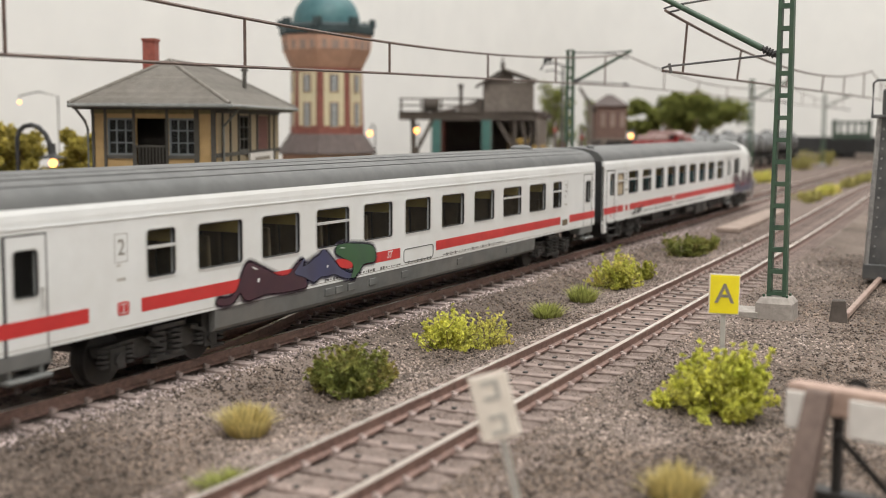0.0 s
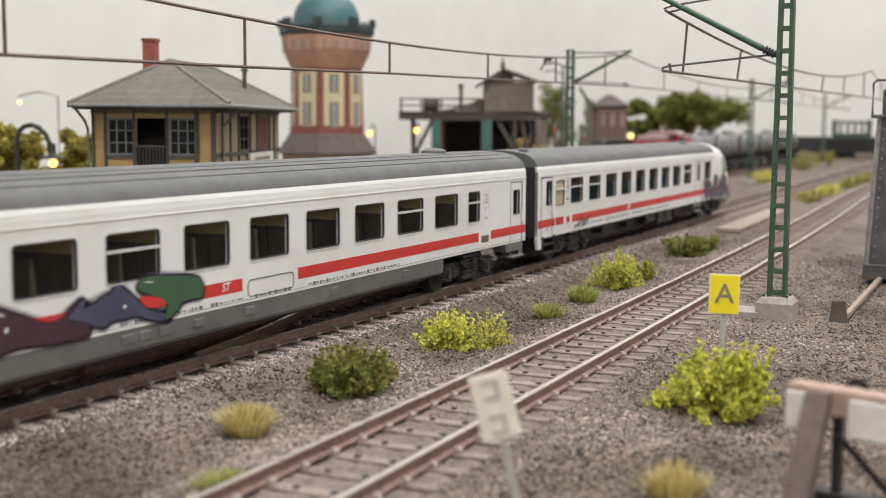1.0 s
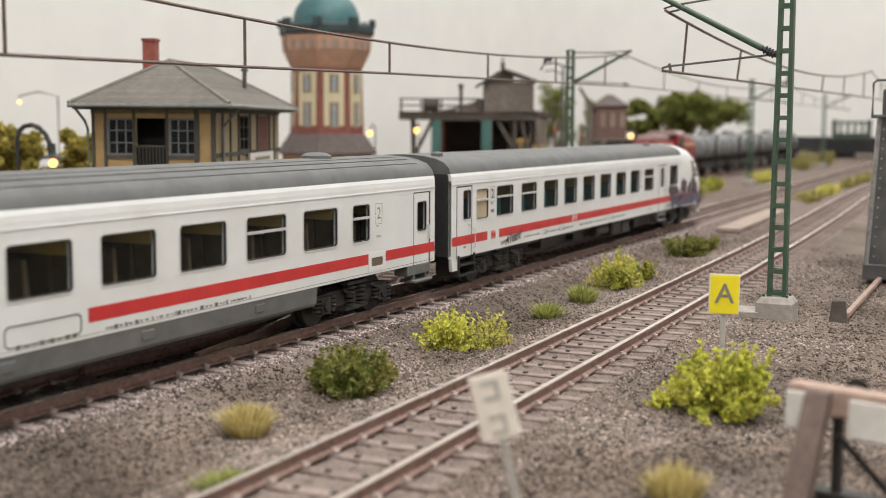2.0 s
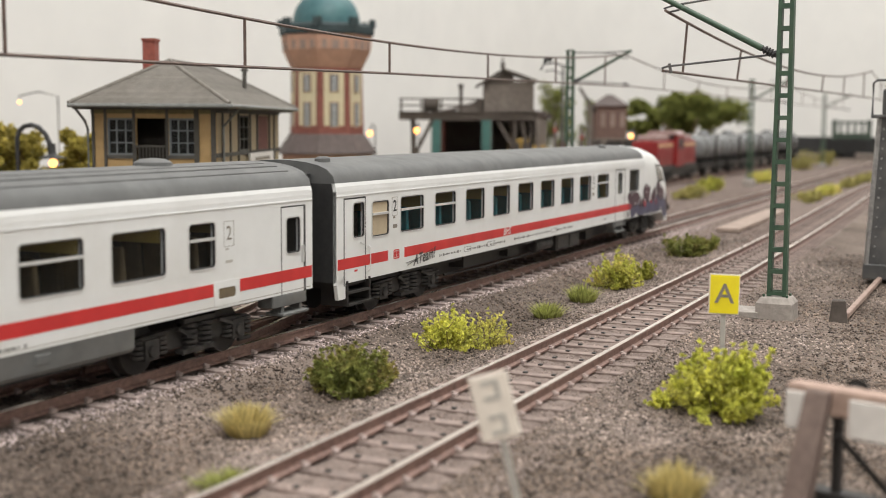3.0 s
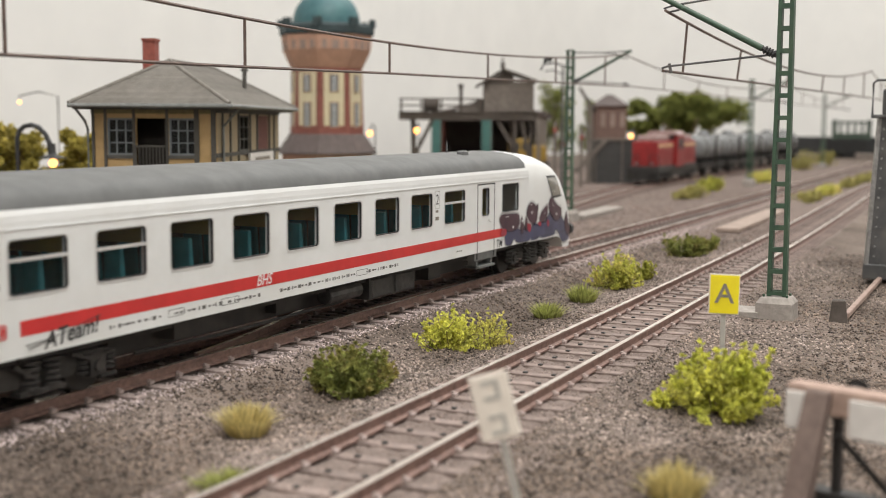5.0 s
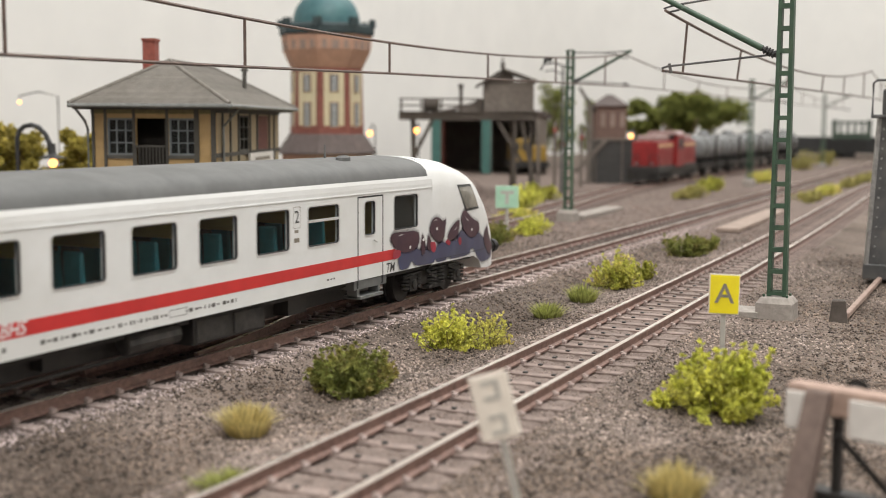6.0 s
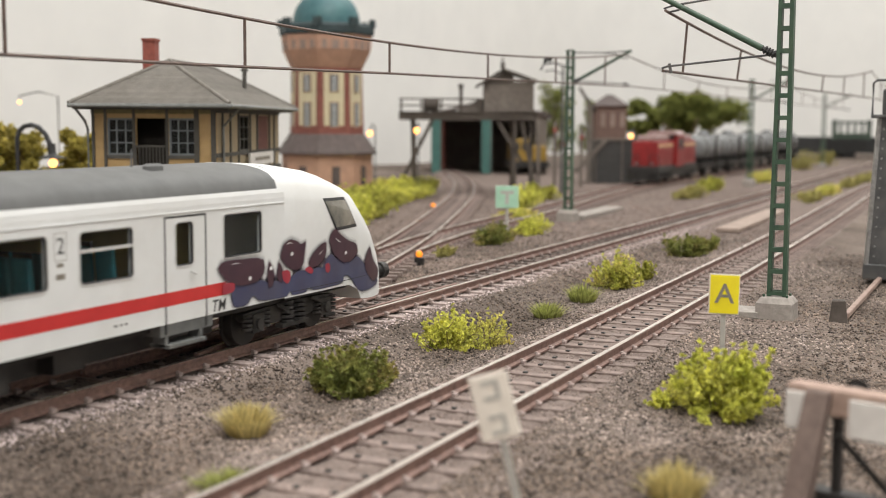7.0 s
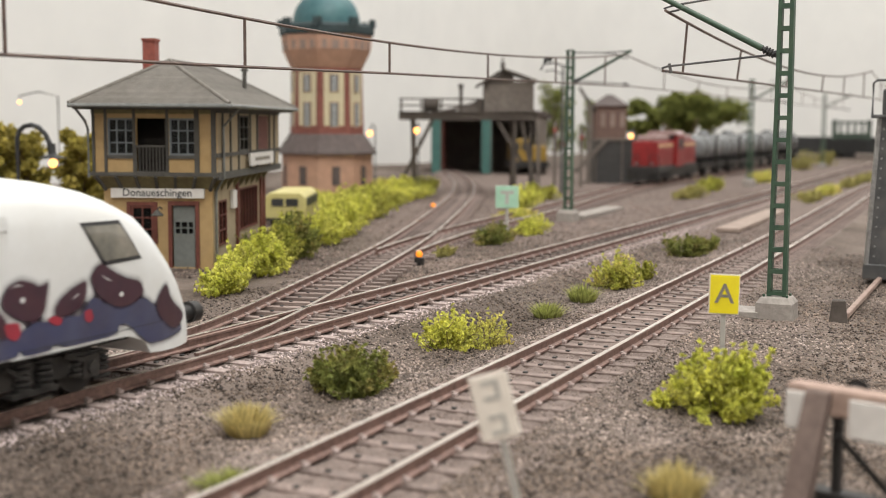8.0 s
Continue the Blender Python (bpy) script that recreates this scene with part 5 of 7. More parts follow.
M_SLAB = surface("slab_sand", (0.36, 0.28, 0.235), (0.27, 0.21, 0.178), 3, 0.9, bump=0.1, stain=(0.22, 0.175, 0.15), stain_size=22, stain_amount=0.6)
trackside()


# ---- plants ----
def leaf_material(name, c1, c2, c3):
    m = surface(name, c1, c2, 5.0, 0.75, bump=0.0, island=0.45, stain=c3, stain_size=9.0, stain_amount=0.6)
    b = m.node_tree.nodes["Principled BSDF"]
    b.inputs["Specular IOR Level"].default_value = 0.25
    nt = m.node_tree
    tr = nt.nodes.new("ShaderNodeBsdfTranslucent")
    nt.links.new(b.inputs["Base Color"].links[0].from_socket, tr.inputs["Color"])
    mx = nt.nodes.new("ShaderNodeMixShader")
    mx.inputs[0].default_value = 0.38
    nt.links.new(b.outputs[0], mx.inputs[1])
    nt.links.new(tr.outputs[0], mx.inputs[2])
    nt.links.new(mx.outputs[0], nt.nodes["Material Output"].inputs[0])
    return m


M_LIME = leaf_material("lime_leaves", (0.72, 0.70, 0.16), (0.47, 0.50, 0.08), (0.80, 0.72, 0.28))
M_YELGRN = leaf_material("yellow_leaves", (0.64, 0.60, 0.17), (0.44, 0.48, 0.08), (0.80, 0.55, 0.27))
M_DARKGRN = leaf_material("dark_leaves", (0.28, 0.295, 0.08), (0.12, 0.145, 0.04), (0.58, 0.42, 0.15))
M_MIDGRN = leaf_material("mid_leaves", (0.46, 0.45, 0.09), (0.25, 0.275, 0.05), (0.58, 0.49, 0.14))
M_OLIVE = leaf_material("olive_leaves", (0.44, 0.37, 0.08), (0.24, 0.205, 0.045), (0.56, 0.46, 0.14))
M_DULL = leaf_material("dull_grass_green", (0.40, 0.36, 0.13), (0.27, 0.26, 0.08), (0.46, 0.38, 0.18))
M_STRAW = leaf_material("straw_grass", (0.60, 0.50, 0.22), (0.46, 0.38, 0.15), (0.66, 0.57, 0.30))
M_GRASS = leaf_material("green_grass", (0.38, 0.40, 0.12), (0.25, 0.28, 0.08), (0.50, 0.45, 0.18))
M_TWIG = surface("twig", (0.21, 0.155, 0.085), (0.14, 0.10, 0.055), 2, 0.85, bump=0.05)


def leaf_cloud(rnd, centres, leaf, count):
    """Little bent leaf flakes gathered round twig ends."""
    g = Geo()
    for _ in range(count):
        cx, cy, cz, r = rnd.choice(centres)
        d = Vector((rnd.gauss(0, 1), rnd.gauss(0, 1), rnd.gauss(0, 1)))
        d = d.normalized() * r * (rnd.random() ** 0.45)
        c = Vector((cx, cy, cz)) + d
        if c.z < 0.15:
            c.z = rnd.uniform(0.15, 0.8)
        q = Euler((rnd.uniform(-1.2, 1.2), rnd.uniform(-1.2, 1.2), rnd.uniform(0, 6.28))).to_quaternion()
        a, b = leaf * rnd.uniform(0.6, 1.5), leaf * rnd.uniform(0.35, 0.8)
        k = leaf * 0.3
        pts = [Vector((-a, 0, 0)), Vector((0, -b, k)), Vector((a, 0, 0)), Vector((0, b, k)), Vector((0, 0, -k * 0.6))]
        g.add([tuple(c + q @ p) for p in pts], [(0, 1, 4), (1, 2, 4), (2, 3, 4), (3, 0, 4)])
    return g


def bush(x, y, rx, ry, h, mat, label, seed, leaf=0.75, count=1500, lumps=16, z=-4.6, name="bush", group="bushes", turn=0.0, loose=0.3):
    """Sprigs that spread from the ground, leafy along their outer half; loose ones stick out of the outline."""
    rnd = random.Random(seed)
    t = thing(name, label, "bush", x, y, z, turn, group=group)
    centres, tw = [], Geo()
    lobes = [(rnd.uniform(0, 6.28), rnd.uniform(0.7, 1.08), rnd.uniform(0.65, 1.05)) for _ in range(7)]
    for k in range(lumps * 6):
        a0, far, tall = rnd.choice(lobes)
        a = a0 + rnd.gauss(0, 0.5)
        f = min(1.0, math.sqrt(rnd.random()) * far)
        top = h * tall * math.sqrt(max(0.06, 1 - 0.92 * f * f)) * rnd.uniform(0.3, 1.0) ** 0.5
        if rnd.random() < loose * 0.4:
            f, top = f * 1.15, top * 1.12
        px, py = rx * f * math.cos(a), ry * f * math.sin(a)
        bend = Vector((rnd.gauss(0, rx * 0.08), rnd.gauss(0, ry * 0.08), 0))
        base = Vector((px * 0.35, py * 0.35, 0))
        tip = Vector((px, py, max(leaf * 0.5, top)))
        mid = base.lerp(tip, 0.55) + bend + Vector((0, 0, top * 0.08))
        r = leaf * rnd.uniform(0.9, 1.9)
        for u in (-0.75, -0.3, 0.0, 0.35, 0.7, 1.0):
            q = mid.lerp(tip, u) if u >= 0 else mid.lerp(base, -u) + Vector((px * 0.12, py * 0.12, 0))
            centres.append((q.x, q.y, q.z, r * (1.15 - 0.5 * abs(u))))
        if k % 5 == 0:
            tw.tube([base, mid, tip], max(0.1, leaf * 0.14), 4)
    part("stem", tw, M_TWIG, t, "thin brown twigs")
    tagged(part("leaves", leaf_cloud(rnd, centres, leaf, count), mat, t), kind="stuff")
    return t


bush(224, -117.5, 13.0, 12.0, 15.5, M_LIME, "bright lime green bush in the ballast by sign", 1, 0.56, 9500, 34)
bush(227, -105.5, 4.2, 3.4, 4.4, M_LIME, "small lime green sprig in the ballast", 2, 0.5, 420, 5)
bush(209, -46.5, 11.0, 10.0, 12.2, M_DARKGRN, "dark green leafy bush between the tracks", 3, 0.54, 7500, 36)
bush(261, -42.5, 12.5, 8.0, 10.5, M_LIME, "lime green straggly bush between the tracks", 4, 0.5, 3300, 16, loose=0.8)
bush(270, -50.0, 9.0, 6.0, 9.5, M_YELGRN, "dry yellow-tan straggly sprigs between the tracks", 24, 0.45, 900, 9, loose=1.0)
bush(391, -44, 11.5, 9.5, 13.0, M_YELGRN, "yellow-green bush between the tracks", 5, 0.55, 3600, 22, loose=0.6)
bush(409, -48, 6.0, 5.0, 8.0, M_MIDGRN, "small mid green bush between the tracks", 15, 0.6, 800, 8)
bush(500, -38, 15.0, 12.0, 10.5, M_DARKGRN, "dark green low bush between the tracks", 6, 0.7, 2200, 18)
bush(521, -44, 8.0, 7.0, 8.0, M_DARKGRN, "low dark green bush between the tracks", 16, 0.7, 800, 8)
bush(505, 48, 24.0, 9.0, 11.5, M_DARKGRN, "dark green bush beside the main track", 7, 0.75, 2600, 20)
bush(560, 52, 17.0, 9.0, 12.5, M_LIME, "lime green bush beside the main track", 8, 0.75, 1800, 16)
bush(445, 46, 8.0, 6.0, 5.5, M_DULL, "small dull green bush beside the main track", 17, 0.7, 600, 7)
# hedge along the branch line
for k, (x, y, rx, ry, h, mat) in enumerate(((345, 76, 15, 10, 14.3, M_LIME), (372, 90, 14, 10, 14.1, M_LIME), (398, 103, 20, 14, 13.8, M_DARKGRN), (432, 108, 18, 12, 19.6, M_DARKGRN), (452, 122, 20, 14, 17.6, M_LIME), (492, 143, 24, 16, 13.7, M_LIME), (536, 150, 24, 14, 22.0, M_LIME),
                                           (590, 172, 28, 18, 21.6, M_MIDGRN), (640, 205, 30, 22, 14.4, M_LIME), (690, 215, 34, 24, 14.3, M_MIDGRN), (770, 262, 40, 26, 9.3, M_LIME), (318, 64, 16, 9, 12.1, M_LIME), (860, 300, 50, 26, 6.0, M_LIME), (362, 80, 15, 10, 16.9, M_LIME), (388, 90, 15, 10, 19.3, M_MIDGRN), (415, 98, 16, 11, 20.6, M_DARKGRN), (470, 118, 20, 12, 19.8, M_LIME), (510, 134, 22, 13, 23.2, M_LIME), (565, 158, 24, 15, 22.9, M_LIME), (612, 180, 26, 18, 21.2, M_MIDGRN), (725, 240, 36, 24, 11.8, M_LIME), (760, 305, 50, 30, 6.0, M_LIME), (940, 345, 60, 30, 6.0, M_YELGRN), (690, 268, 40, 26, 6.0, M_LIME), (880, 350, 70, 30, 14, M_LIME), (800, 247, 36, 20, 18, M_LIME), (850, 262, 40, 20, 16, M_MIDGRN), (770, 236, 30, 18, 17, M_LIME))):
    words = {M_LIME: "bright lime green hedge bush along the branch track", M_MIDGRN: "mid green hedge bush along the branch track", M_DARKGRN: "dark green hedge bush along the branch track", M_YELGRN: "yellow-green hedge bush along the branch track"}[mat]
    bush(x, y, rx, ry, h, mat, words, 40 + k, 0.72 if x < 600 else 1.3, 4200 if x < 600 else 1700, 24, name="hedge_bush", group="hedge along the branch", turn=20)
for k, (x, y, rx, ry, h, mat) in enumerate(((730, 128, 30, 12, 16, M_LIME), (820, 150, 28, 12, 14, M_MIDGRN), (900, 60, 36, 11, 11, M_DULL), (1010, 72, 36, 12, 13, M_MIDGRN), (915, -22, 50, 9, 8, M_DULL), (1010, -22, 60, 9, 9, M_YELGRN), (1140, -24, 60, 10, 10, M_DULL), (1240, -26, 60, 10, 11, M_DULL),
                                           (1190, 66, 50, 14, 12, M_YELGRN), (1560, 85, 46, 20, 27, M_DULL), (1720, 84, 30, 16, 24, M_DULL), (650, 100, 26, 9, 6, M_YELGRN))):
    words = {M_LIME: "distant lime green bush beside the tracks", M_MIDGRN: "distant mid green bush beside the tracks", M_YELGRN: "distant yellow-green bush beside the tracks", M_DULL: "distant dull straw-green grass beside the tracks"}[mat]
    bush(x, y, rx, ry, h, mat, words, 80 + k, 1.5, 1000, 16, name="bush", group="far bushes")


def grass_tuft(x, y, r, h, mat, label, seed, blades=260, z=-4.4):
    """A tuft of thin bent blades."""
    rnd = random.Random(seed)
    t = thing("grass_tuft", label, "grass", x, y, z, group="grass tufts")
    g = Geo()
    for _ in range(blades):
        a, f = rnd.uniform(0, 6.28), math.sqrt(rnd.random())
        p = Vector((r * 0.55 * f * math.cos(a), r * 0.55 * f * math.sin(a), 0))
        lean = Vector((math.cos(a), math.sin(a), 0)) * r * f * rnd.uniform(0.2, 0.75) + Vector((rnd.gauss(0, r * 0.1), rnd.gauss(0, r * 0.1), 0))
        hh = h * rnd.uniform(0.55, 1.0) * (1 - 0.35 * f)
        w = 0.09 * r / 5 + 0.05
        s = Vector((-math.sin(a), math.cos(a), 0)) * w
        m1, m2 = p + lean * 0.4 + Vector((0, 0, hh * 0.6)), p + lean + Vector((0, 0, hh))
        g.add([tuple(p - s), tuple(p + s), tuple(m1 + s * 0.7), tuple(m1 - s * 0.7), tuple(m2)], [(0, 1, 2, 3), (3, 2, 4)])
    tagged(part("grass", g, mat, t), kind="stuff")


grass_tuft(173, -46, 6.2, 7.2, M_STRAW, "straw yellow static grass tuft in the ballast", 201, 700)
grass_tuft(168, -124, 5.6, 8.0, M_STRAW, "straw yellow static grass tuft near the siding", 202, 700)
grass_tuft(318, -47, 6.5, 6.2, M_GRASS, "green static grass tuft between the tracks", 203, 420)
grass_tuft(354, -45, 7.0, 7.0, M_GRASS, "yellow-green static grass tuft between the tracks", 204, 420)
grass_tuft(142, -64, 6.0, 5.0, M_GRASS, "green static grass tuft among the grit", 205, 420)


def tree_crown(t, rnd, clumps, leaf, count, mat):
    tagged(part("crown", leaf_cloud(rnd, clumps, leaf, count), mat, t), kind="stuff")


def broad_tree():
    """Flat-topped tree of several foliage layers."""
    rnd = random.Random(7)
    t = thing("tree", "broad flat-crowned green tree behind the yard", "tree", 1488, 215, -14)
    g = Geo().tube([(0, 0, 0), (2, 1, 20), (-1, 0, 40)], 3.0, 8)
    for a in range(7):
        an = a * 0.9
        g.tube([(0, 0, 34), (22 * math.cos(an), 22 * math.sin(an), 52), (48 * math.cos(an), 48 * math.sin(an), 66 + 5 * (a % 3))], 1.4, 6)
    part("trunk", g, M_TWIG, t, "brown branching trunk", smooth=True)
    cl = []
    for cx, cy, cz, r in ((6, 0, 84, 30), (-12, 34, 74, 20), (10, -38, 82, 24), (0, -54, 78, 15), (-6, 60, 84, 15), (0, 48, 62, 18), (-20, 70, 62, 13), (10, 10, 66, 22), (-8, -20, 68, 20), (0, 18, 92, 18), (0, -12, 94, 16)):
        for _ in range(9):
            cl.append((cx + rnd.gauss(0, r * 0.45), cy + rnd.gauss(0, r * 0.45), cz + rnd.gauss(0, r * 0.2), r * 0.5))
    tree_crown(t, rnd, cl, 2.6, 15000, M_TREE)


M_TREE = leaf_material("tree_leaves", (0.24, 0.26, 0.07), (0.13, 0.155, 0.04), (0.34, 0.34, 0.10))
broad_tree()


def branchy_tree(x, y, h, seed, mat=M_OLIVE, label="olive green branching tree behind the signal box", group="trees behind the signal box"):
    """Foliage in lumps along bare limbs."""
    rnd = random.Random(seed)
    t = thing("tree", label, "tree", x, y, -4, group=group)
    g = Geo().tube([(0, 0, 0), (1, 0, h * 0.35), (0, 1, h * 0.7)], 1.8, 7)
    cl = []
    for k in range(15):
        an, up = k * 2.4, h * (0.22 + 0.74 * k / 15)
        rr = h * 0.25 * (1.12 - 0.6 * k / 15)
        e = (rr * math.cos(an), rr * math.sin(an), up + h * 0.12)
        g.tube([(0, 0, up * 0.8), (e[0] * 0.5, e[1] * 0.5, up), e], 0.8, 5)
        for s in (0.35, 0.6, 0.85, 1.0):
            cl.append((e[0] * s, e[1] * s, up + h * 0.12 * s, h * 0.085))
    part("trunk", g, M_TWIG, t, "thin brown limbs", smooth=True)
    tree_crown(t, rnd, cl, 1.5, 4200, mat)


branchy_tree(446, 300, 50, 11)
branchy_tree(462, 292, 47, 12)
branchy_tree(457, 250, 46, 13)
branchy_tree(474, 262, 40, 14)
branchy_tree(1395, 356, 96, 15, M_TREE, "dark green tree behind the engine shed", "trees behind the shed")
branchy_tree(1440, 318, 78, 16, M_TREE, "dark green tree behind the engine shed", "trees behind the shed")


# ---- loose ballast and grit ----
def grains(name, label, count, spots, size, mat, seed):
    """Loose stones scattered as small irregular solids."""
    rnd = np.random.default_rng(seed)
    x, y, z = spots(rnd, count)
    n = len(x)
    base = np.array([(1, 0, 0), (-1, 0, 0), (0, 1, 0), (0, -1, 0), (0, 0, 1), (0, 0, -1)], float)
    tri = np.array([(0, 2, 4), (2, 1, 4), (1, 3, 4), (3, 0, 4), (2, 0, 5), (1, 2, 5), (3, 1, 5), (0, 3, 5)])
    r = size * (0.45 + 0.75 * rnd.random(n) ** 1.6)
    v = base[None] * (0.6 + 0.7 * rnd.random((n, 6, 1))) + 0.25 * rnd.standard_normal((n, 6, 3))
    v = v * r[:, None, None] * np.array([1, 1, 0.8])
    v += np.stack([x, y, z + r * 0.2], 1)[:, None]
    f = (tri[None] + 6 * np.arange(n)[:, None, None]).reshape(-1, 3)
    me = bpy.data.meshes.new(name)
    me.vertices.add(6 * n)
    me.vertices.foreach_set("co", (v.reshape(-1) * S).astype(np.float32))
    me.loops.add(24 * n)
    me.loops.foreach_set("vertex_index", f.reshape(-1).astype(np.int32))
    me.polygons.add(8 * n)
    me.polygons.foreach_set("loop_start", np.arange(0, 24 * n, 3, dtype=np.int32))
    me.update(calc_edges=True)
    me.materials.append(mat)
    tagged(new(name, me), label, name.replace("_", " "), kind="stuff")


def wide_spots(rnd, count):
    d = 130 + 420 * rnd.random(count) ** 1.7
    a = np.radians(25.8 + rnd.uniform(-22, 22, count))
    x, y = d * np.cos(a), -167.7 + d * np.sin(a)
    keep = y < 62
    for line in (line1, line2):
        ly = np.array([line(q) for q in x])
        keep &= np.abs(y - ly) > 15.0
    x, y = x[keep], y[keep]
    z = np.array([ground_height(a, b) for a, b in zip(x, y)])
    return x, y, z


def bed_spots(line, x0, x1, inner, outer, level=-3.5, over=0.0):
    """Stones along a track from inner to outer; a share of them lies over the sleepers too."""
    def spots(rnd, count):
        x = x0 + (x1 - x0) * rnd.random(count) ** 1.5
        o = rnd.uniform(-1, 1, count)
        o = np.sign(o) * (inner + (outer - inner) * np.abs(o))
        ph = ((x - 63) / 9.14) % 1.0
        between = (ph > 0.17) & (ph < 0.83)
        keep = (np.abs(o) > 15.6) | between | (rnd.random(count) < over)
        keep &= (np.abs(np.abs(o) - 8.75) > 1.3)
        x, o, between = x[keep], o[keep], between[keep]
        y = np.array([line(q) for q in x]) + o
        z = np.where(np.abs(o) < 15.6, np.where(between, level, -2.5), level - np.maximum(0, np.abs(o) - 17) * 0.13)
        return x, y, z
    return spots


grains("loose_grit", "loose brown-grey grit and small stones", 170000, wide_spots, 0.42, M_GRAIN, 1)
grains("track_ballast", "pale pinkish ballast stones along the main track", 30000, bed_spots(line1, 110, 640, 11.0, 20.5, -3.2, 0.03), 0.4, M_PALE, 2)
grains("track_ballast", "brown ballast stones between the main track sleepers, darkened for train shade", 18000, bed_spots(line1, 110, 620, 0.0, 12.5, -3.3, 0.04), 0.42, M_BEDDARK, 3)
grains("track_ballast", "fine brown ballast between the siding sleepers", 24000, bed_spots(line2, 110, 560, 0.0, 15.5, -3.05, 0.03), 0.24, M_BALLAST, 4)
grains("track_ballast", "grey-brown ballast stones beside the siding", 18000, bed_spots(line2, 110, 560, 15.2, 23.0, -3.1), 0.36, M_BALLAST, 5)


def far_spots(rnd, count):
    d = 430 + 620 * rnd.random(count) ** 1.4
    a = np.radians(25.8 + rnd.uniform(-16, 19.5, count))
    x, y = d * np.cos(a), -167.7 + d * np.sin(a)
    keep = np.ones(count, bool)
    for line in (line1, line2, line_shed, line_yard):
        ly = np.array([line(q) for q in x])
        keep &= np.abs(y - ly) > 11.0
    x, y = x[keep], y[keep]
    z = np.array([ground_height(a, b) for a, b in zip(x, y)])
    return x, y, z


grains("loose_grit", "coarse brown grit across the yard", 40000, far_spots, 0.6, M_GRAINFAR, 6)


# ---- buildings ----
M_CREAM = surface("cream_render", (0.45, 0.305, 0.14), (0.38, 0.255, 0.118), 4, 0.85, bump=0.08, stain=(0.42, 0.30, 0.16), stain_size=14, stain_amount=0.5)
# the cream render again, with the side walls' shade mixed into its colour
M_SHADE = surface("shaded_render", (0.38, 0.305, 0.195), (0.32, 0.255, 0.165), 4, 0.85, bump=0.08, stain=(0.32, 0.26, 0.18), stain_size=12, stain_amount=0.5)
M_FRAMEWK = surface("grey_timber", (0.078, 0.073, 0.064), (0.055, 0.051, 0.045), 2, 0.8, bump=0.1, stain=(0.13, 0.125, 0.11), stain_size=8)
M_OLIVEWD = surface("olive_timber", (0.19, 0.155, 0.075), (0.14, 0.115, 0.06), 2, 0.8, bump=0.1)
M_SLATE = surface("grey_slate", (0.18, 0.164, 0.143), (0.145, 0.132, 0.116), 3, 0.8, bump=0.1, each=0.12, stain=(0.25, 0.235, 0.215), stain_size=15, stain_amount=0.4)
M_SASH = surface("sash_grey", (0.16, 0.18, 0.19), (0.13, 0.145, 0.155), 2, 0.6, bump=0.02)
M_OXBLOOD = surface("oxblood_wood", (0.16, 0.045, 0.03), (0.11, 0.033, 0.024), 2, 0.7, bump=0.06)
M_DOORGREY = surface("door_grey", (0.17, 0.18, 0.17), (0.14, 0.148, 0.14), 2, 0.7, bump=0.05)
M_BRICKRED = surface("chimney_red", (0.30, 0.085, 0.06), (0.22, 0.065, 0.05), 2, 0.85, bump=0.1)
M_DARKIN = surface("dark_room", (0.035, 0.03, 0.026), (0.025, 0.022, 0.02), 5, 0.9, bump=0.0)
M_HOUSEGLASS = glass("house_glass", (0.55, 0.57, 0.56), 0.06, 0.35)
M_GUTTER = surface("zinc_gutter", (0.22, 0.225, 0.22), (0.17, 0.175, 0.17), 3, 0.5, metal=0.4, bump=0.03)


def bars_window(parent, plane, a, b, z0, z1, nx, nz, sash, name="window", lift=0.3, deep=0.8, swing=0.0):
    """A glazed window in the plane x = plane ('x') or y = plane ('y'), spanning a..b, with glazing bars."""
    ax, c = plane
    out = -1

    def bx(g, u0, u1, w0, w1, d0, d1):
        if ax == "x":
            g.box(min(c + d0, c + d1), max(c + d0, c + d1), u0, u1, w0, w1)
        else:
            g.box(u0, u1, min(c + d0, c + d1), max(c + d0, c + d1), w0, w1)

    fw = 0.7
    g = Geo()
    for u in (a, b - fw):
        bx(g, u, u + fw, z0, z1, out * lift, deep)
    for z in (z0, z1 - fw):
        bx(g, a + fw, b - fw, z, z + fw, out * lift, deep)
    w = part(name, g, sash, parent)
    for k in range(1, nx):
        u = a + (b - a) * k / nx
        q = Geo()
        bx(q, u - 0.22, u + 0.22, z0 + fw, z1 - fw, out * lift * 0.5, deep * 0.6)
        part("glazing_bar", q, sash, w)
    for k in range(1, nz):
        z = z0 + (z1 - z0) * k / nz
        q = Geo()
        bx(q, a + fw, b - fw, z - 0.22, z + 0.22, out * lift * 0.4, deep * 0.55)
        part("glazing_bar", q, sash, w)
    q = Geo()
    bx(q, a + 0.3, b - 0.3, z0 + 0.3, z1 - 0.3, deep * 0.5, deep * 0.5 + 0.1)
    p = part("pane", q, M_HOUSEGLASS, w)
    p.visible_shadow = False
    return w


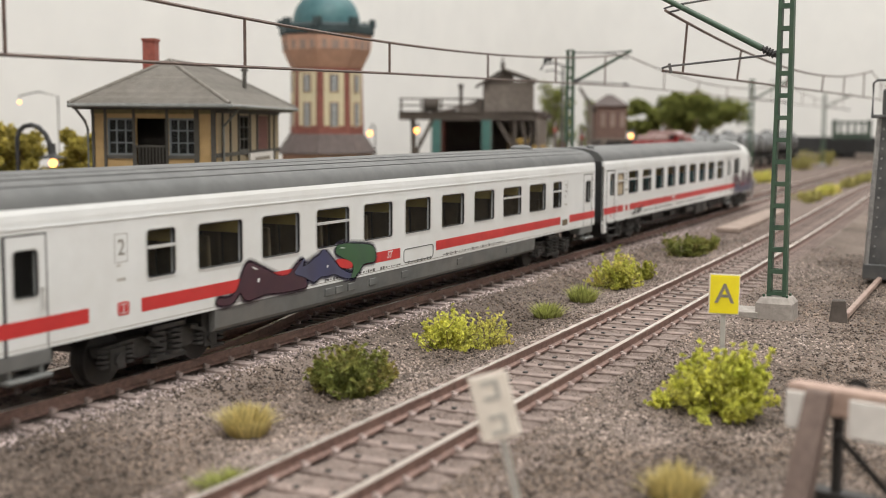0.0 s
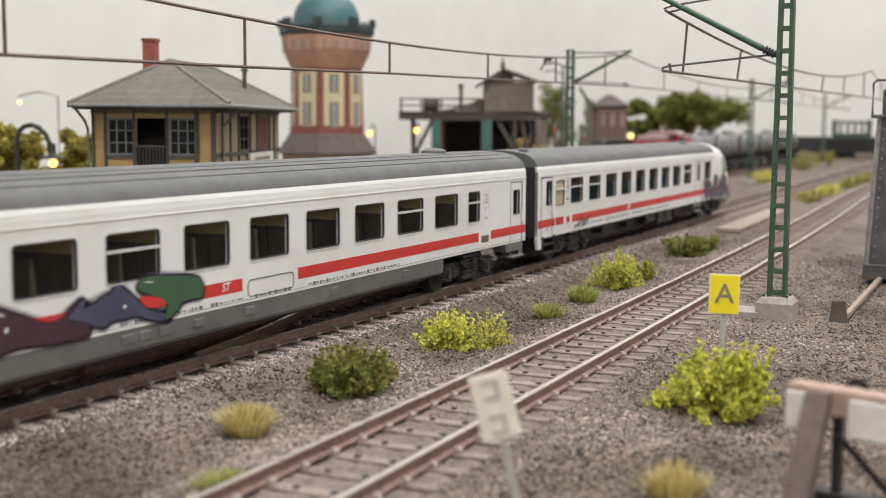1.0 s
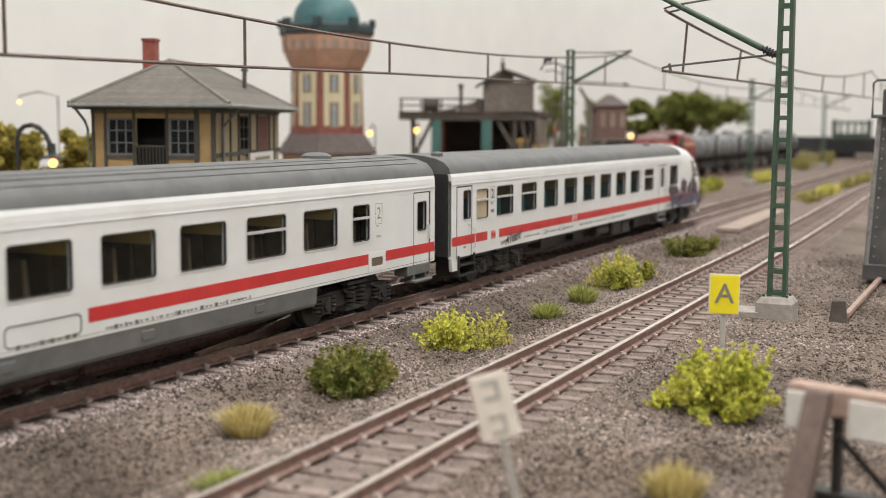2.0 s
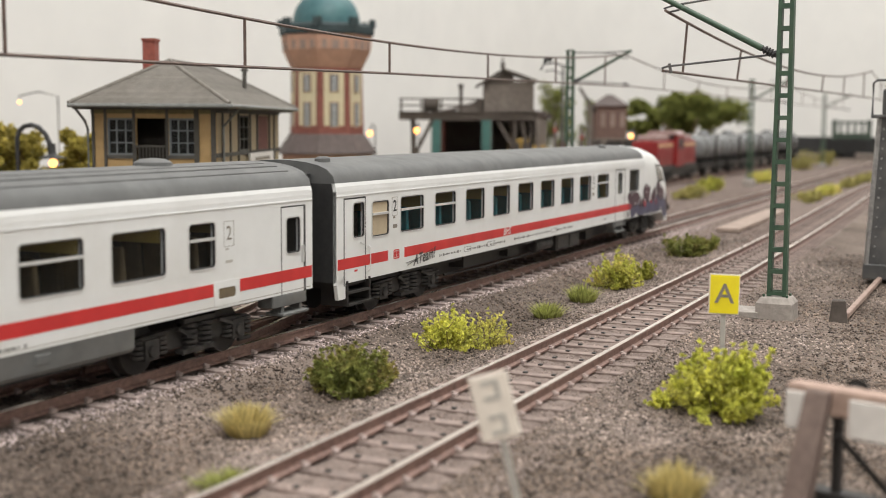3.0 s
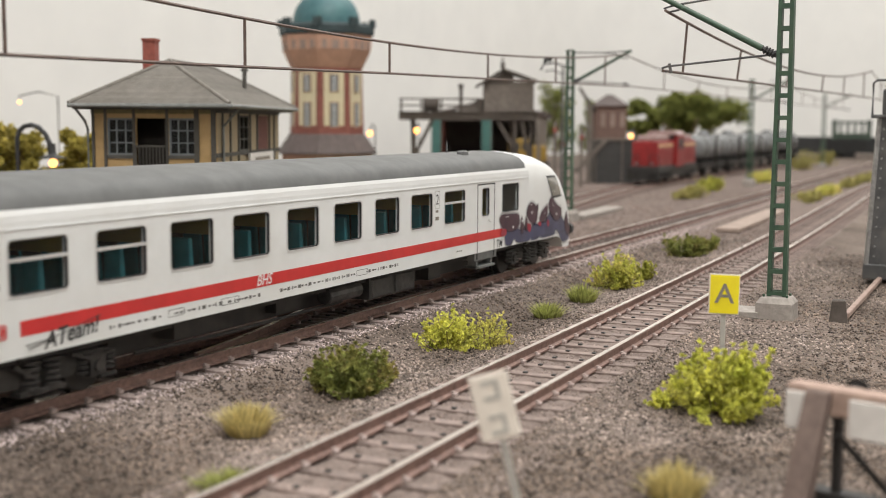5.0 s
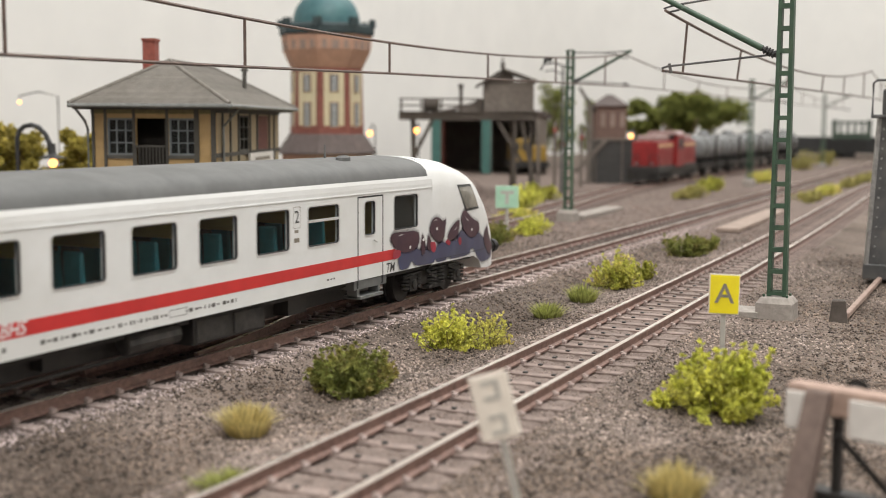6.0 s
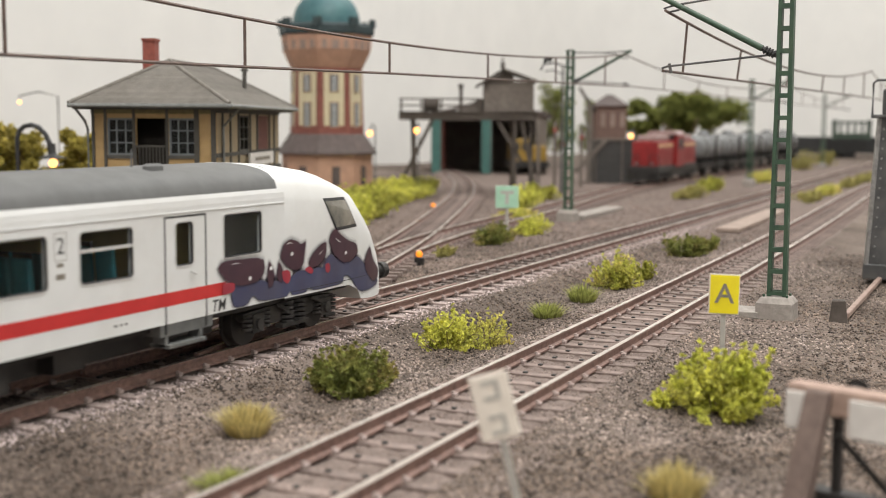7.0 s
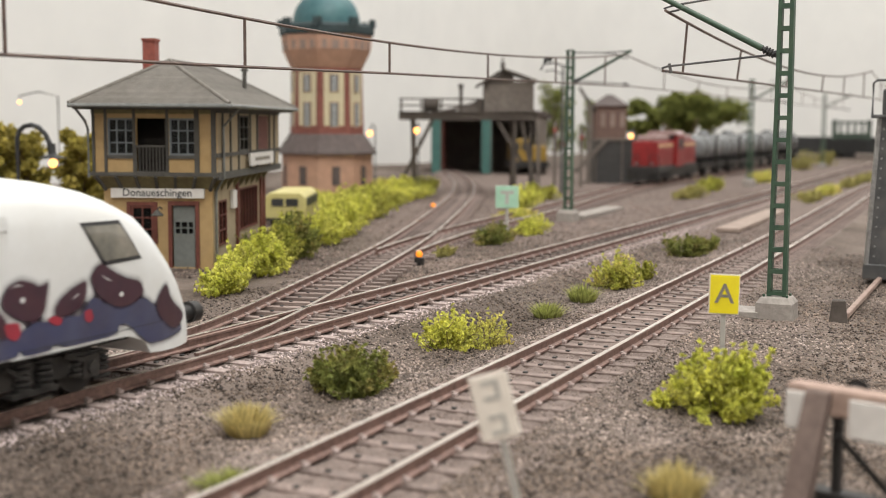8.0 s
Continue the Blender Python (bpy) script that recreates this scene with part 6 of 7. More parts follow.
def panel_wall(g, ax, c, a, b, z0, z1, holes, thick):
    """A wall in the plane x=c or y=c with openings cut through it; its outer face looks to the lower side."""
    us = sorted({a, b, *[h[0] for h in holes], *[h[1] for h in holes]})
    zs = sorted({z0, z1, *[h[2] for h in holes], *[h[3] for h in holes]})
    nu, nz = len(us), len(zs)

    def solid_cell(i, j):
        if not (0 <= i < nu - 1 and 0 <= j < nz - 1):
            return False
        m, k = (us[i] + us[i + 1]) / 2, (zs[j] + zs[j + 1]) / 2
        return not any(h[0] < m < h[1] and h[2] < k < h[3] for h in holes)

    v = [((d, u, z) if ax == "x" else (u, d, z)) for d in (c, c + thick) for z in zs for u in us]
    f = []
    back = nu * nz
    for j in range(nz - 1):
        for i in range(nu - 1):
            if not solid_cell(i, j):
                continue
            p, q, r, s = j * nu + i, j * nu + i + 1, (j + 1) * nu + i + 1, (j + 1) * nu + i
            f += [(p, q, r, s), (p + back, s + back, r + back, q + back)]
            for ok, e0, e1 in ((solid_cell(i, j - 1), p, q), (solid_cell(i + 1, j), q, r), (solid_cell(i, j + 1), r, s), (solid_cell(i - 1, j), s, p)):
                if not ok:
                    f.append((e0, e0 + back, e1 + back, e1))
    used = sorted({k for q in f for k in q})
    number = {k: n for n, k in enumerate(used)}
    return g.add([v[k] for k in used], [tuple(number[k] for k in q) for q in f])


def signal_box():
    t = thing("signal_box", "half-timbered cream signal box with grey hipped roof", "signal box", 360, 97.6, 0, 22)
    LN, WD = 112.0, 46.0
    # upper storey
    fh = [(7.2, 17.2, 38.2, 51.6), (18.0, 29.5, 31.6, 51.6), (30.0, 40.0, 38.2, 51.6)]
    up = part("upper_front", panel_wall(Geo(), "x", 0.0, 0, WD, 31, 56.5, fh, 1.6), M_CREAM, t, "cream rendered upper front")
    sh = [(36.0, 51.0, 39.0, 53.0), (69.0, 88.0, 36.0, 53.0)]
    us = part("upper_side", panel_wall(Geo(), "y", 0.0, 1.6, LN, 31, 56.5, sh, 1.6), M_SHADE, t, "cream rendered upper side, coloured darker as shaded")
    part("upper_back", Geo().box(1.6, LN, WD - 1.6, WD, 31, 56.5).box(LN - 1.6, LN, 1.6, WD - 1.6, 31, 56.5), M_SHADE, t)
    part("upper_floor", Geo().box(0, LN, 0, WD, 29.4, 31), M_FRAMEWK, t)
    part("upper_room", Geo().box(22, 24, 2, WD - 2, 31, 56).box(2, LN - 2, 2, WD - 2, 55.5, 56.3), M_DARKIN, t, "dark room inside")
    part("lever_frame", Geo().box(10, 15, 16, 34, 31, 40).box(11, 12, 17, 33, 40, 44), M_DARKIN, t)
    for a, b in ((7.2, 17.2), (30.0, 40.0)):
        bars_window(up, ("x", 0.0), a, b, 38.2, 51.6, 3, 3, M_SASH)
    part("door_leaf", Geo().box(1.8, 12, 18.2, 19.0, 31.6, 51.4), M_SASH, up, "open glazed balcony door")
    rail = part("balcony_rail", Geo().box(-1.0, -0.4, 17.6, 29.9, 41.0, 41.8).box(-1.0, -0.4, 17.6, 29.9, 31.8, 32.4), M_FRAMEWK, up, "dark balcony railing")
    for k in range(10):
        y = 18.2 + k * 1.24
        part("baluster", Geo().box(-0.9, -0.5, y - 0.2, y + 0.2, 32, 41), M_FRAMEWK, rail)
    for y in (0.0, 6.2, 17.5, 29.7, 40.3, WD - 1.2):
        part("post", Geo().box(-0.6, 0.4, y, y + 1.0 + (0.8 if y in (0.0, 6.2) else 0), 31, 55), M_FRAMEWK, up)
    part("rail_beam", Geo().box(-0.55, 0.3, 0, WD, 53.2, 55.6), M_OLIVEWD, up, "dark olive beam under the eaves")
    for a, b in ((7.2, 17.2), (30, 40)):
        part("rail_beam", Geo().box(-0.5, 0.3, a - 0.5, b + 0.5, 36.9, 38.2), M_FRAMEWK, up)
    part("sill_beam", Geo().box(-1.1, 0.5, -0.6, WD + 0.6, 30.6, 32.0), M_FRAMEWK, up)
    for x in (8, 20, 33, 53, 66, 90, 100):
        part("post", Geo().box(x, x + 1.5, -0.55, 0.4, 32, 55), M_FRAMEWK, us)
    for z in (37.5, 53.6):
        part("rail_beam", Geo().box(0, LN, -0.5, 0.3, z, z + 1.5), M_FRAMEWK, us)
    part("sill_beam", Geo().box(0, LN, -1.0, 0.5, 29.4, 32.0), M_FRAMEWK, us)
    bars_window(us, ("y", 0.0), 36, 51, 39, 53, 2, 3, M_FRAMEWK)
    part("shutter", Geo().box(69, 88, -0.2, 0.8, 36, 53), M_OXBLOOD, us, "faded red-brown boarded panel")
    # lower storey, set back under the jetty
    lh = [(8.6, 17.8, 0 - 3, 20.0), (24.0, 33.4, 6.0, 20.0)]
    lo = part("lower_front", panel_wall(Geo(), "x", 3.0, 2.6, WD - 3.0, -5, 29.4, lh, 1.8), M_CREAM, t, "cream rendered ground floor front")
    lsh = [(12, 24, 4, 21), (46, 78, 7, 24)]
    ls = part("lower_side", panel_wall(Geo(), "y", 2.6, 4.8, 94, -5, 29.4, lsh, 1.8), M_SHADE, t, "cream rendered ground floor side")
    part("lower_back", Geo().box(4.8, 94, WD - 4.8, WD - 3.0, -5, 29.4).box(92, 94, 4.4, WD - 4.8, -5, 29.4), M_SHADE, t)
    part("lower_room", Geo().box(12, 13, 5, WD - 5, -4, 29).box(6, 90, 20, 21, -4, 29), M_DARKIN, t, "dark room inside")
    d = part("door", Geo().box(3.4, 4.2, 9.2, 17.2, -3.4, 8.6).box(3.4, 4.2, 9.2, 17.2, 14.4, 19.4), M_DOORGREY, lo, "grey glazed house door")
    bars_window(d, ("x", 3.5), 9.2, 17.2, 8.6, 14.4, 3, 2, M_DOORGREY, "door_window")
    for y0, y1 in ((7.4, 8.8), (17.6, 19.0)):
        part("door_frame", Geo().box(2.4, 3.4, y0, y1, -4, 21.4), M_OXBLOOD, lo, "oxblood door frame")
    part("door_frame", Geo().box(2.4, 3.4, 8.8, 17.6, 19.9, 21.4), M_OXBLOOD, lo)
    bars_window(lo, ("x", 3.0), 24.6, 32.8, 6.6, 19.4, 2, 3, M_OXBLOOD)
    for y0, y1 in ((23.0, 24.4), (33.0, 34.4)):
        part("window_frame", Geo().box(2.4, 3.3, y0, y1, 5.5, 21), M_OXBLOOD, lo)
    part("window_frame", Geo().box(2.4, 3.3, 24.4, 33.0, 19.6, 21), M_OXBLOOD, lo)
    bars_window(ls, ("y", 2.6), 12, 24, 4, 21, 2, 3, M_OXBLOOD)
    bars_window(ls, ("y", 2.6), 46, 78, 7, 24, 6, 1, M_OXBLOOD)
    for x in (39, 82, 88):
        part("pillar", Geo().box(x, x + 2.6, 1.6, 2.8, -4, 29), M_OXBLOOD, ls, "oxblood timber pillar")
    part("flower_box", Geo().box(1.0, 2.9, 24.5, 33, 3.6, 6.2), M_OXBLOOD, lo)
    part("wall_bracket", Geo().tube([(3, 21.4, 18.6), (0, 21.4, 19.4), (-2.5, 21.4, 18.4)], 0.3).lathe([(0.6, 18.4), (2.3, 16.6), (2.2, 16.3), (0.3, 16.5)], 12, -2.5, 21.4), M_FRAMEWK, lo, "dark wall lamp")
    part("sign_panel", Geo().box(1.5, 2.7, 5.2, 40.0, 22.5, 26.0), M_PAINTW, lo, "white station name board", bevel=0.15)
    name = part("sign_lettering", text_mesh("sign_lettering", "Donaueschingen", 3.9, M_INK, bold=0.05), None, lo, at=place(1.4, 22.6, 24.4) @ pose(0, 0, 0, 90, 0, -90))
    sp = part("sign_panel", Geo().box(46, 90, -2.2, -1.4, 33.0, 38.0), M_PAINTW, us, "white side name board")
    part("sign_lettering", Geo().box(54, 82, -2.3, -2.2, 34.8, 36.2), M_GREYINK, sp)
    part("wall_sign", Geo().box(30, 36, 1.2, 2.4, 17, 24), M_PAINTW, ls)
    # jetty brackets
    part("jetty_board", Geo().loft([[(3.0, 2.6, 26.2), (3.0, WD - 3, 26.2), (3.0, WD - 3, 25.8), (3.0, 2.6, 25.8)], [(-0.6, -0.4, 30.6), (-0.6, WD, 30.6), (-0.6, WD, 30.2), (-0.6, -0.4, 30.2)]]), M_OLIVEWD, lo, "olive boarded jetty")
    for y in (0.4, 7.6, 15.0, 22.4, 29.8, 37.2, 44.2):
        yy = 2.8 + y * (WD - 6) / (WD - 1)
        part("bracket", Geo().beam((-1.0, y, 30.4), (2.6, yy, 25.4), 1.1, 1.0), M_FRAMEWK, lo)
    for k in range(9):
        x = 6 + k * 10
        part("bracket", Geo().prism([(-0.6, 29.4), (2.6, 29.4), (2.6, 24.6)], "x", x, x + 1.1), M_OLIVEWD, ls)
    # roof
    e0x, e1x, e0y, e1y, ze, zr = -8.0, LN + 5, -7.0, WD + 5.4, 56.6, 73.2
    ra, rb, ry = 23.0, LN - 24, 23.5
    V = [(e0x, e0y, ze), (e1x, e0y, ze), (e1x, e1y, ze), (e0x, e1y, ze), (ra, ry, zr), (rb, ry, zr)]
    g = Geo().add(V + [(x, y, z - 1.3) for x, y, z in V[:4]], [(0, 1, 5, 4), (1, 2, 5), (2, 3, 4, 5), (3, 0, 4), (0, 6, 7, 1), (1, 7, 8, 2), (2, 8, 9, 3), (3, 9, 6, 0), (6, 9, 8, 7)])
    roof = part("roof", g, M_SLATE, t, "grey slate hipped roof")

    def slates(a, b, c, d, rows):
        """Slate courses on the slope a b (eave) to d c (ridge)."""
        a, b, c, d = (Vector(q) for q in (a, b, c, d))
        nrm = (b - a).cross(d - a).normalized()
        if nrm.z < 0:
            nrm = -nrm
        for r in range(rows):
            p0, p1 = a.lerp(d, r / rows), b.lerp(c, r / rows)
            q0, q1 = a.lerp(d, (r + 1.15) / rows), b.lerp(c, (r + 1.15) / rows)
            lift, th = nrm * 0.12, nrm * 0.34
            part("slate_course", Geo().loft([[p0 + th, q0 + lift, q0, p0 + nrm * 0.02], [p1 + th, q1 + lift, q1, p1 + nrm * 0.02]]), M_SLATE, roof)

    slates(V[3], V[0], V[4], V[4], 24)
    slates(V[0], V[1], V[5], V[4], 24)
    for a, b in ((0, 4), (3, 4), (1, 5), (4, 5)):
        part("ridge_tile", Geo().cyl(Vector(V[a]) + Vector((0, 0, 0.3)), Vector(V[b]) + Vector((0, 0, 0.3)), 0.8, n=8), M_SLATE, roof, smooth=True)
    part("gutter", Geo().tube([(e0x - 0.6, e1y, ze - 0.6), (e0x - 0.6, e0y - 0.6, ze - 0.6), (e1x, e0y - 0.6, ze - 0.6)], 0.75, 8), M_GUTTER, roof)
    part("downpipe", Geo().tube([(6, e0y - 0.4, ze - 1), (6, -1.2, ze - 8), (6, -1.2, 30), (6, 1.8, 25), (6, 1.8, -4)], 0.5), M_GUTTER, t, "zinc downpipe")
    part("downpipe", Geo().tube([(-6.5, WD + 4, ze - 1), (-4, WD + 1, ze - 6), (-1, WD + 1, ze - 9), (-1, WD + 1, 30)], 0.5), M_GUTTER, t)
    part("soffit", Geo().box(e0x + 1, e1x - 1, e0y + 1, e1y - 1, ze - 1.9, ze - 1.35), M_FRAMEWK, t)
    ch = part("chimney", Geo().box(43, 48.6, 35.2, 40.2, 60, 82.2), M_BRICKRED, roof, "red brick chimney")
    part("chimney_cap", Geo().box(42.6, 49, 34.8, 40.6, 82.2, 83.2), M_BRICKRED, ch)
    part("vent_pipe", Geo().cyl((76, 7, 60), (76, 7, 73.5), 0.9, n=10).lathe([(1.5, 71.6), (1.5, 72.6), (0.3, 73.6)], 10, 76, 7), M_FRAMEWK, roof, "black vent pipe")


signal_box()


M_SANDST = surface("sandstone", (0.38, 0.24, 0.16), (0.31, 0.195, 0.13), 5, 0.85, bump=0.1, stain=(0.33, 0.2, 0.14), stain_size=25)
M_PLASTER = surface("cream_plaster", (0.56, 0.50, 0.34), (0.50, 0.445, 0.305), 6, 0.85, bump=0.05)
M_REDBRICK = surface("red_brick", (0.22, 0.075, 0.058), (0.165, 0.058, 0.046), 4, 0.85, bump=0.1)
M_TEAL = surface("verdigris", (0.045, 0.13, 0.145), (0.032, 0.10, 0.115), 6, 0.5, bump=0.05, stain=(0.07, 0.18, 0.18), stain_size=18)
M_DARKROOF = surface("dark_roof", (0.11, 0.085, 0.08), (0.08, 0.063, 0.06), 4, 0.8, bump=0.1)
M_TERRA = surface("terracotta_stone", (0.47, 0.28, 0.20), (0.39, 0.23, 0.165), 5, 0.85, bump=0.1, stain=(0.34, 0.21, 0.16), stain_size=18, stain_amount=0.5)
M_TANKWIN = surface("dull_opening", (0.27, 0.20, 0.17), (0.22, 0.165, 0.14), 4, 0.8, bump=0.05)
M_GALLERY = surface("gallery_teal", (0.03, 0.05, 0.055), (0.022, 0.036, 0.04), 4, 0.7, bump=0.05)


def octagon(r, z, turn):
    return [(r * math.cos(turn + i * math.pi / 4), r * math.sin(turn + i * math.pi / 4), z) for i in range(8)]


def water_tower():
    t = thing("water_tower", "tall octagonal brick water tower with teal dome", "water tower", 798, 317, 0, 43.0)
    a0 = math.pi / 8
    part("base", Geo().loft([octagon(35, -5, a0), octagon(35, 28, a0)]), M_TERRA, t, "pinkish sandstone base")
    part("skirt_roof", Geo().loft([octagon(38.5, 26.8, a0), octagon(38.5, 28.2, a0), octagon(29, 42, a0)]), M_DARKROOF, t, "dark slate skirt roof")
    sh = part("shaft", Geo().loft([octagon(28.6, 40, a0), octagon(27.2, 91.5, a0)]), M_REDBRICK, t, "red brick shaft")
    for i in range(8):
        an = i * math.pi / 4
        m = Matrix.Rotation(an, 4, "Z")
        r = 28.0 * math.cos(math.pi / 8)
        p = part("plaster_panel", Geo().box(r - 0.6, r + 0.35, -7.6, 7.6, 44.5, 88.0), M_PLASTER, sh, "cream plaster panel", at=m)
        for z0, z1 in ((47.5, 65), (73.5, 85.5)):
            w = part("window", Geo().box(r + 0.3, r + 0.9, -3.6, 3.6, z0 - 0.8, z1 + 0.8), M_SANDST, p)
            part("pane", Geo().box(r + 0.85, r + 1.05, -2.8, 2.8, z0, z1), M_SASH, w, "grey glazing")
            part("glazing_bar", Geo().box(r + 1.0, r + 1.25, -0.3, 0.3, z0, z1), M_PAINTW, w)
        b = part("base_window", Geo().box(33.0 * math.cos(math.pi / 8) + 1.5, 33.0 * math.cos(math.pi / 8) + 2.4, -3, 3, 4, 18), M_DARKROOF, t, at=m)
    part("flare", Geo().loft([octagon(27.2, 91, a0), octagon(28.5, 93, a0), octagon(33.8, 104, a0), octagon(35.0, 116, a0)]), M_TERRA, t, "terracotta stone tank storey")
    for i in range(8):
        m = Matrix.Rotation(i * math.pi / 4, 4, "Z")
        part("tank_window", Geo().box(30.4, 31.9, -2.6, 2.6, 104.5, 112), M_TANKWIN, t, at=m)
        for a in (-8.2, 8.2):
            part("tank_window", Geo().box(30.4, 31.9, a - 1.8, a + 1.8, 105, 111.5), M_TANKWIN, t, at=m)
        part("gallery_block", Geo().box(33.2, 37.2, -3.2, 3.2, 121.5, 127.5), M_GALLERY, t, at=m @ Matrix.Rotation(math.pi / 8, 4, "Z"))
    part("cornice", Geo().loft([octagon(35.6, 115.5, a0), octagon(36.4, 117, a0), octagon(36.4, 122, a0), octagon(33, 124, a0)]), M_GALLERY, t, "dark teal cornice gallery")
    prof = [(25.6, 119)] + [(25.6 * math.cos(radians(k * 9)), 124 + 27 * math.sin(radians(k * 9))) for k in range(10)] + [(0.4, 152)]
    part("dome", Geo().lathe(prof, 28), M_TEAL, t, "verdigris copper dome", smooth=True)


water_tower()


M_PLANK = surface("grey_planks", (0.17, 0.145, 0.125), (0.12, 0.10, 0.088), 2.5, 0.85, bump=0.15, stain=(0.22, 0.195, 0.17), stain_size=14)
M_TEALDOOR = surface("teal_door", (0.06, 0.16, 0.14), (0.045, 0.12, 0.11), 4, 0.7, bump=0.05)
M_YLOCO = surface("loco_yellow", (0.30, 0.185, 0.025), (0.25, 0.15, 0.022), 4, 0.5, bump=0.03)


def coaling_stage():
    t = thing("coaling_stage", "dark timber coaling stage with hut and railing", "coaling stage", 806, 259, 0, -64.2)
    deck = part("deck", Geo().box(0, 103, 0, 48, 53, 58.4), M_WOODDK, t, "dark timber deck")
    for k in range(13):
        part("deck_plank", Geo().box(k * 8, k * 8 + 7.4, -1, 49, 58.4, 59.2), M_WOODDK, deck)
    r = part("railing", Geo().box(0, 62, 0.4, 1.4, 68, 69.2).box(0, 62, 0.4, 1.4, 63.2, 64.2), M_WOODDK, t, "timber railing")
    for x in (1, 16, 31, 46, 60):
        part("rail_post", Geo().box(x, x + 1.4, 0.2, 1.6, 58.4, 69.2), M_WOODDK, r)
    for a, b in (((11.5, 3, -4), (10, 3, 53)), ((-3, 3, -4), (25, 3, 53)), ((87, 3, -4), (87, 3, 53)), ((104, 3, -4), (92, 3, 53)), ((92, 3, 22), (74, 3, 53)), ((11.5, 44, -4), (10, 44, 53)), ((87, 44, -4), (87, 44, 53)), ((102, 44, -4), (102, 44, 53))):
        part("strut", Geo().beam(a, b, 2.8, 2.8), M_WOODDK, t)
    h = part("hut", Geo().box(64, 101, 8, 40, 59.2, 82), M_PLANK, t, "weathered plank hut")
    for k in range(7):
        part("board", Geo().box(83, 101.4, 7.4, 8, 60 + k * 3.1, 62.7 + k * 3.1), M_PLANK, h)
    part("hut_gable", Geo().prism([(63, 80), (78.5, 90), (86, 86), (86, 80)], "y", 7.6, 8.4), M_WOODDK, h, "dark boarded gable")
    part("hut_roof", Geo().prism([(58, 79), (78.5, 92), (78.5, 90.6), (58.5, 77.6)], "y", 4, 43), M_WOODDK, h, "dark roof slope")
    part("hut_roof", Geo().loft([[(78.5, 4, 92), (78.5, 43, 92), (78.5, 43, 90.6), (78.5, 4, 90.6)], [(104, 4, 83), (104, 43, 83), (104, 43, 81.6), (104, 4, 81.6)]]), M_PLANK, h, "weathered grey roof slope")
    part("finial", Geo().box(77, 80, 22, 25, 92, 97).box(78, 79, 23, 24, 97, 101), M_WOODDK, h)
    part("winch", Geo().cyl((19, 10, 64), (29, 10, 64), 4.6, n=12).box(18, 20, 7, 13, 59, 68).box(28, 30, 7, 13, 59, 68), M_WOODDK, t, "dark winch drum", smooth=True)
    part("stove_pipe", Geo().cyl((46.5, 14, 59), (46.5, 14, 78), 1.3, n=8).cyl((46.5, 14, 77), (46.5, 14, 80), 2.0, n=8), M_WOODDK, t)
    part("bunker_slope", Geo().loft([[(44, 12, 59.2), (66, 12, 59.2), (66, 36, 59.2), (44, 36, 59.2)], [(60, 20, 69), (66, 20, 69), (66, 30, 69), (60, 30, 69)]]), M_WOODDK, t, "dark sloping bunker")


coaling_stage()


def engine_shed():
    t = thing("engine_shed", "dark engine shed with two open teal gateways", "engine shed", 1189, 433, 0, -64.2)
    holes = [(20.5, 65.0, -5, 54), (76.4, 124, -5, 54)]
    g = Geo()
    panel_wall(g, "y", 0.0, 10.0, 137, -5, 64, holes, 4)
    part("front_wall", g, M_PLANK, t, "dark plank front wall")
    part("side_wall", Geo().box(10, 13, 4, 150, -5, 60), M_PLANK, t)
    part("side_wall", Geo().box(134, 137, 4, 150, -5, 60), M_PLANK, t)
    part("back_wall", Geo().box(13, 134, 147, 150, -5, 60), M_PLANK, t)
    part("roof", Geo().prism([(4, 60), (73, 78), (143, 60), (143, 57), (73, 75), (4, 57)], "y", -4, 154), M_DARKROOF, t, "dark pitched roof")
    for x in (10.5, 65.2):
        part("gate_post", Geo().box(x, x + 10, -3, -0.2, -4, 56), M_TEALDOOR, t, "teal painted gate post")
    part("gate", Geo().box(21, 23, 2, 46, -4, 53), M_OXBLOOD, t, "open dark red gate leaf")
    part("inside_wall", Geo().box(24, 26, 50, 140, -4, 53), M_OXBLOOD, t)


engine_shed()


def yellow_shunter():
    t = thing("shunting_locomotive", "small yellow shunting locomotive inside the shed gateway", "locomotive", 1205, 335, 0, -64.2)
    part("frame", Geo().box(-2, 42, 2, 60, 4, 10), M_BLACK, t)
    part("cab", Geo().box(0, 22, 4, 58, 10, 34), M_YLOCO, t, "yellow cab", bevel=1.0)
    part("bonnet", Geo().box(22, 40, 10, 56, 10, 27), M_YLOCO, t, "yellow bonnet", bevel=1.0)
    part("cab_window", Geo().box(3, 10, 3.4, 4.2, 22, 30), M_INK, t)
    part("cab_window", Geo().box(13, 20, 3.4, 4.2, 22, 30), M_INK, t)
    for x in (6, 32):
        part("wheel", Geo().cyl((x, 6, 4.5), (x, 3, 4.5), 4.5, n=16), M_BLACK, t)


yellow_shunter()


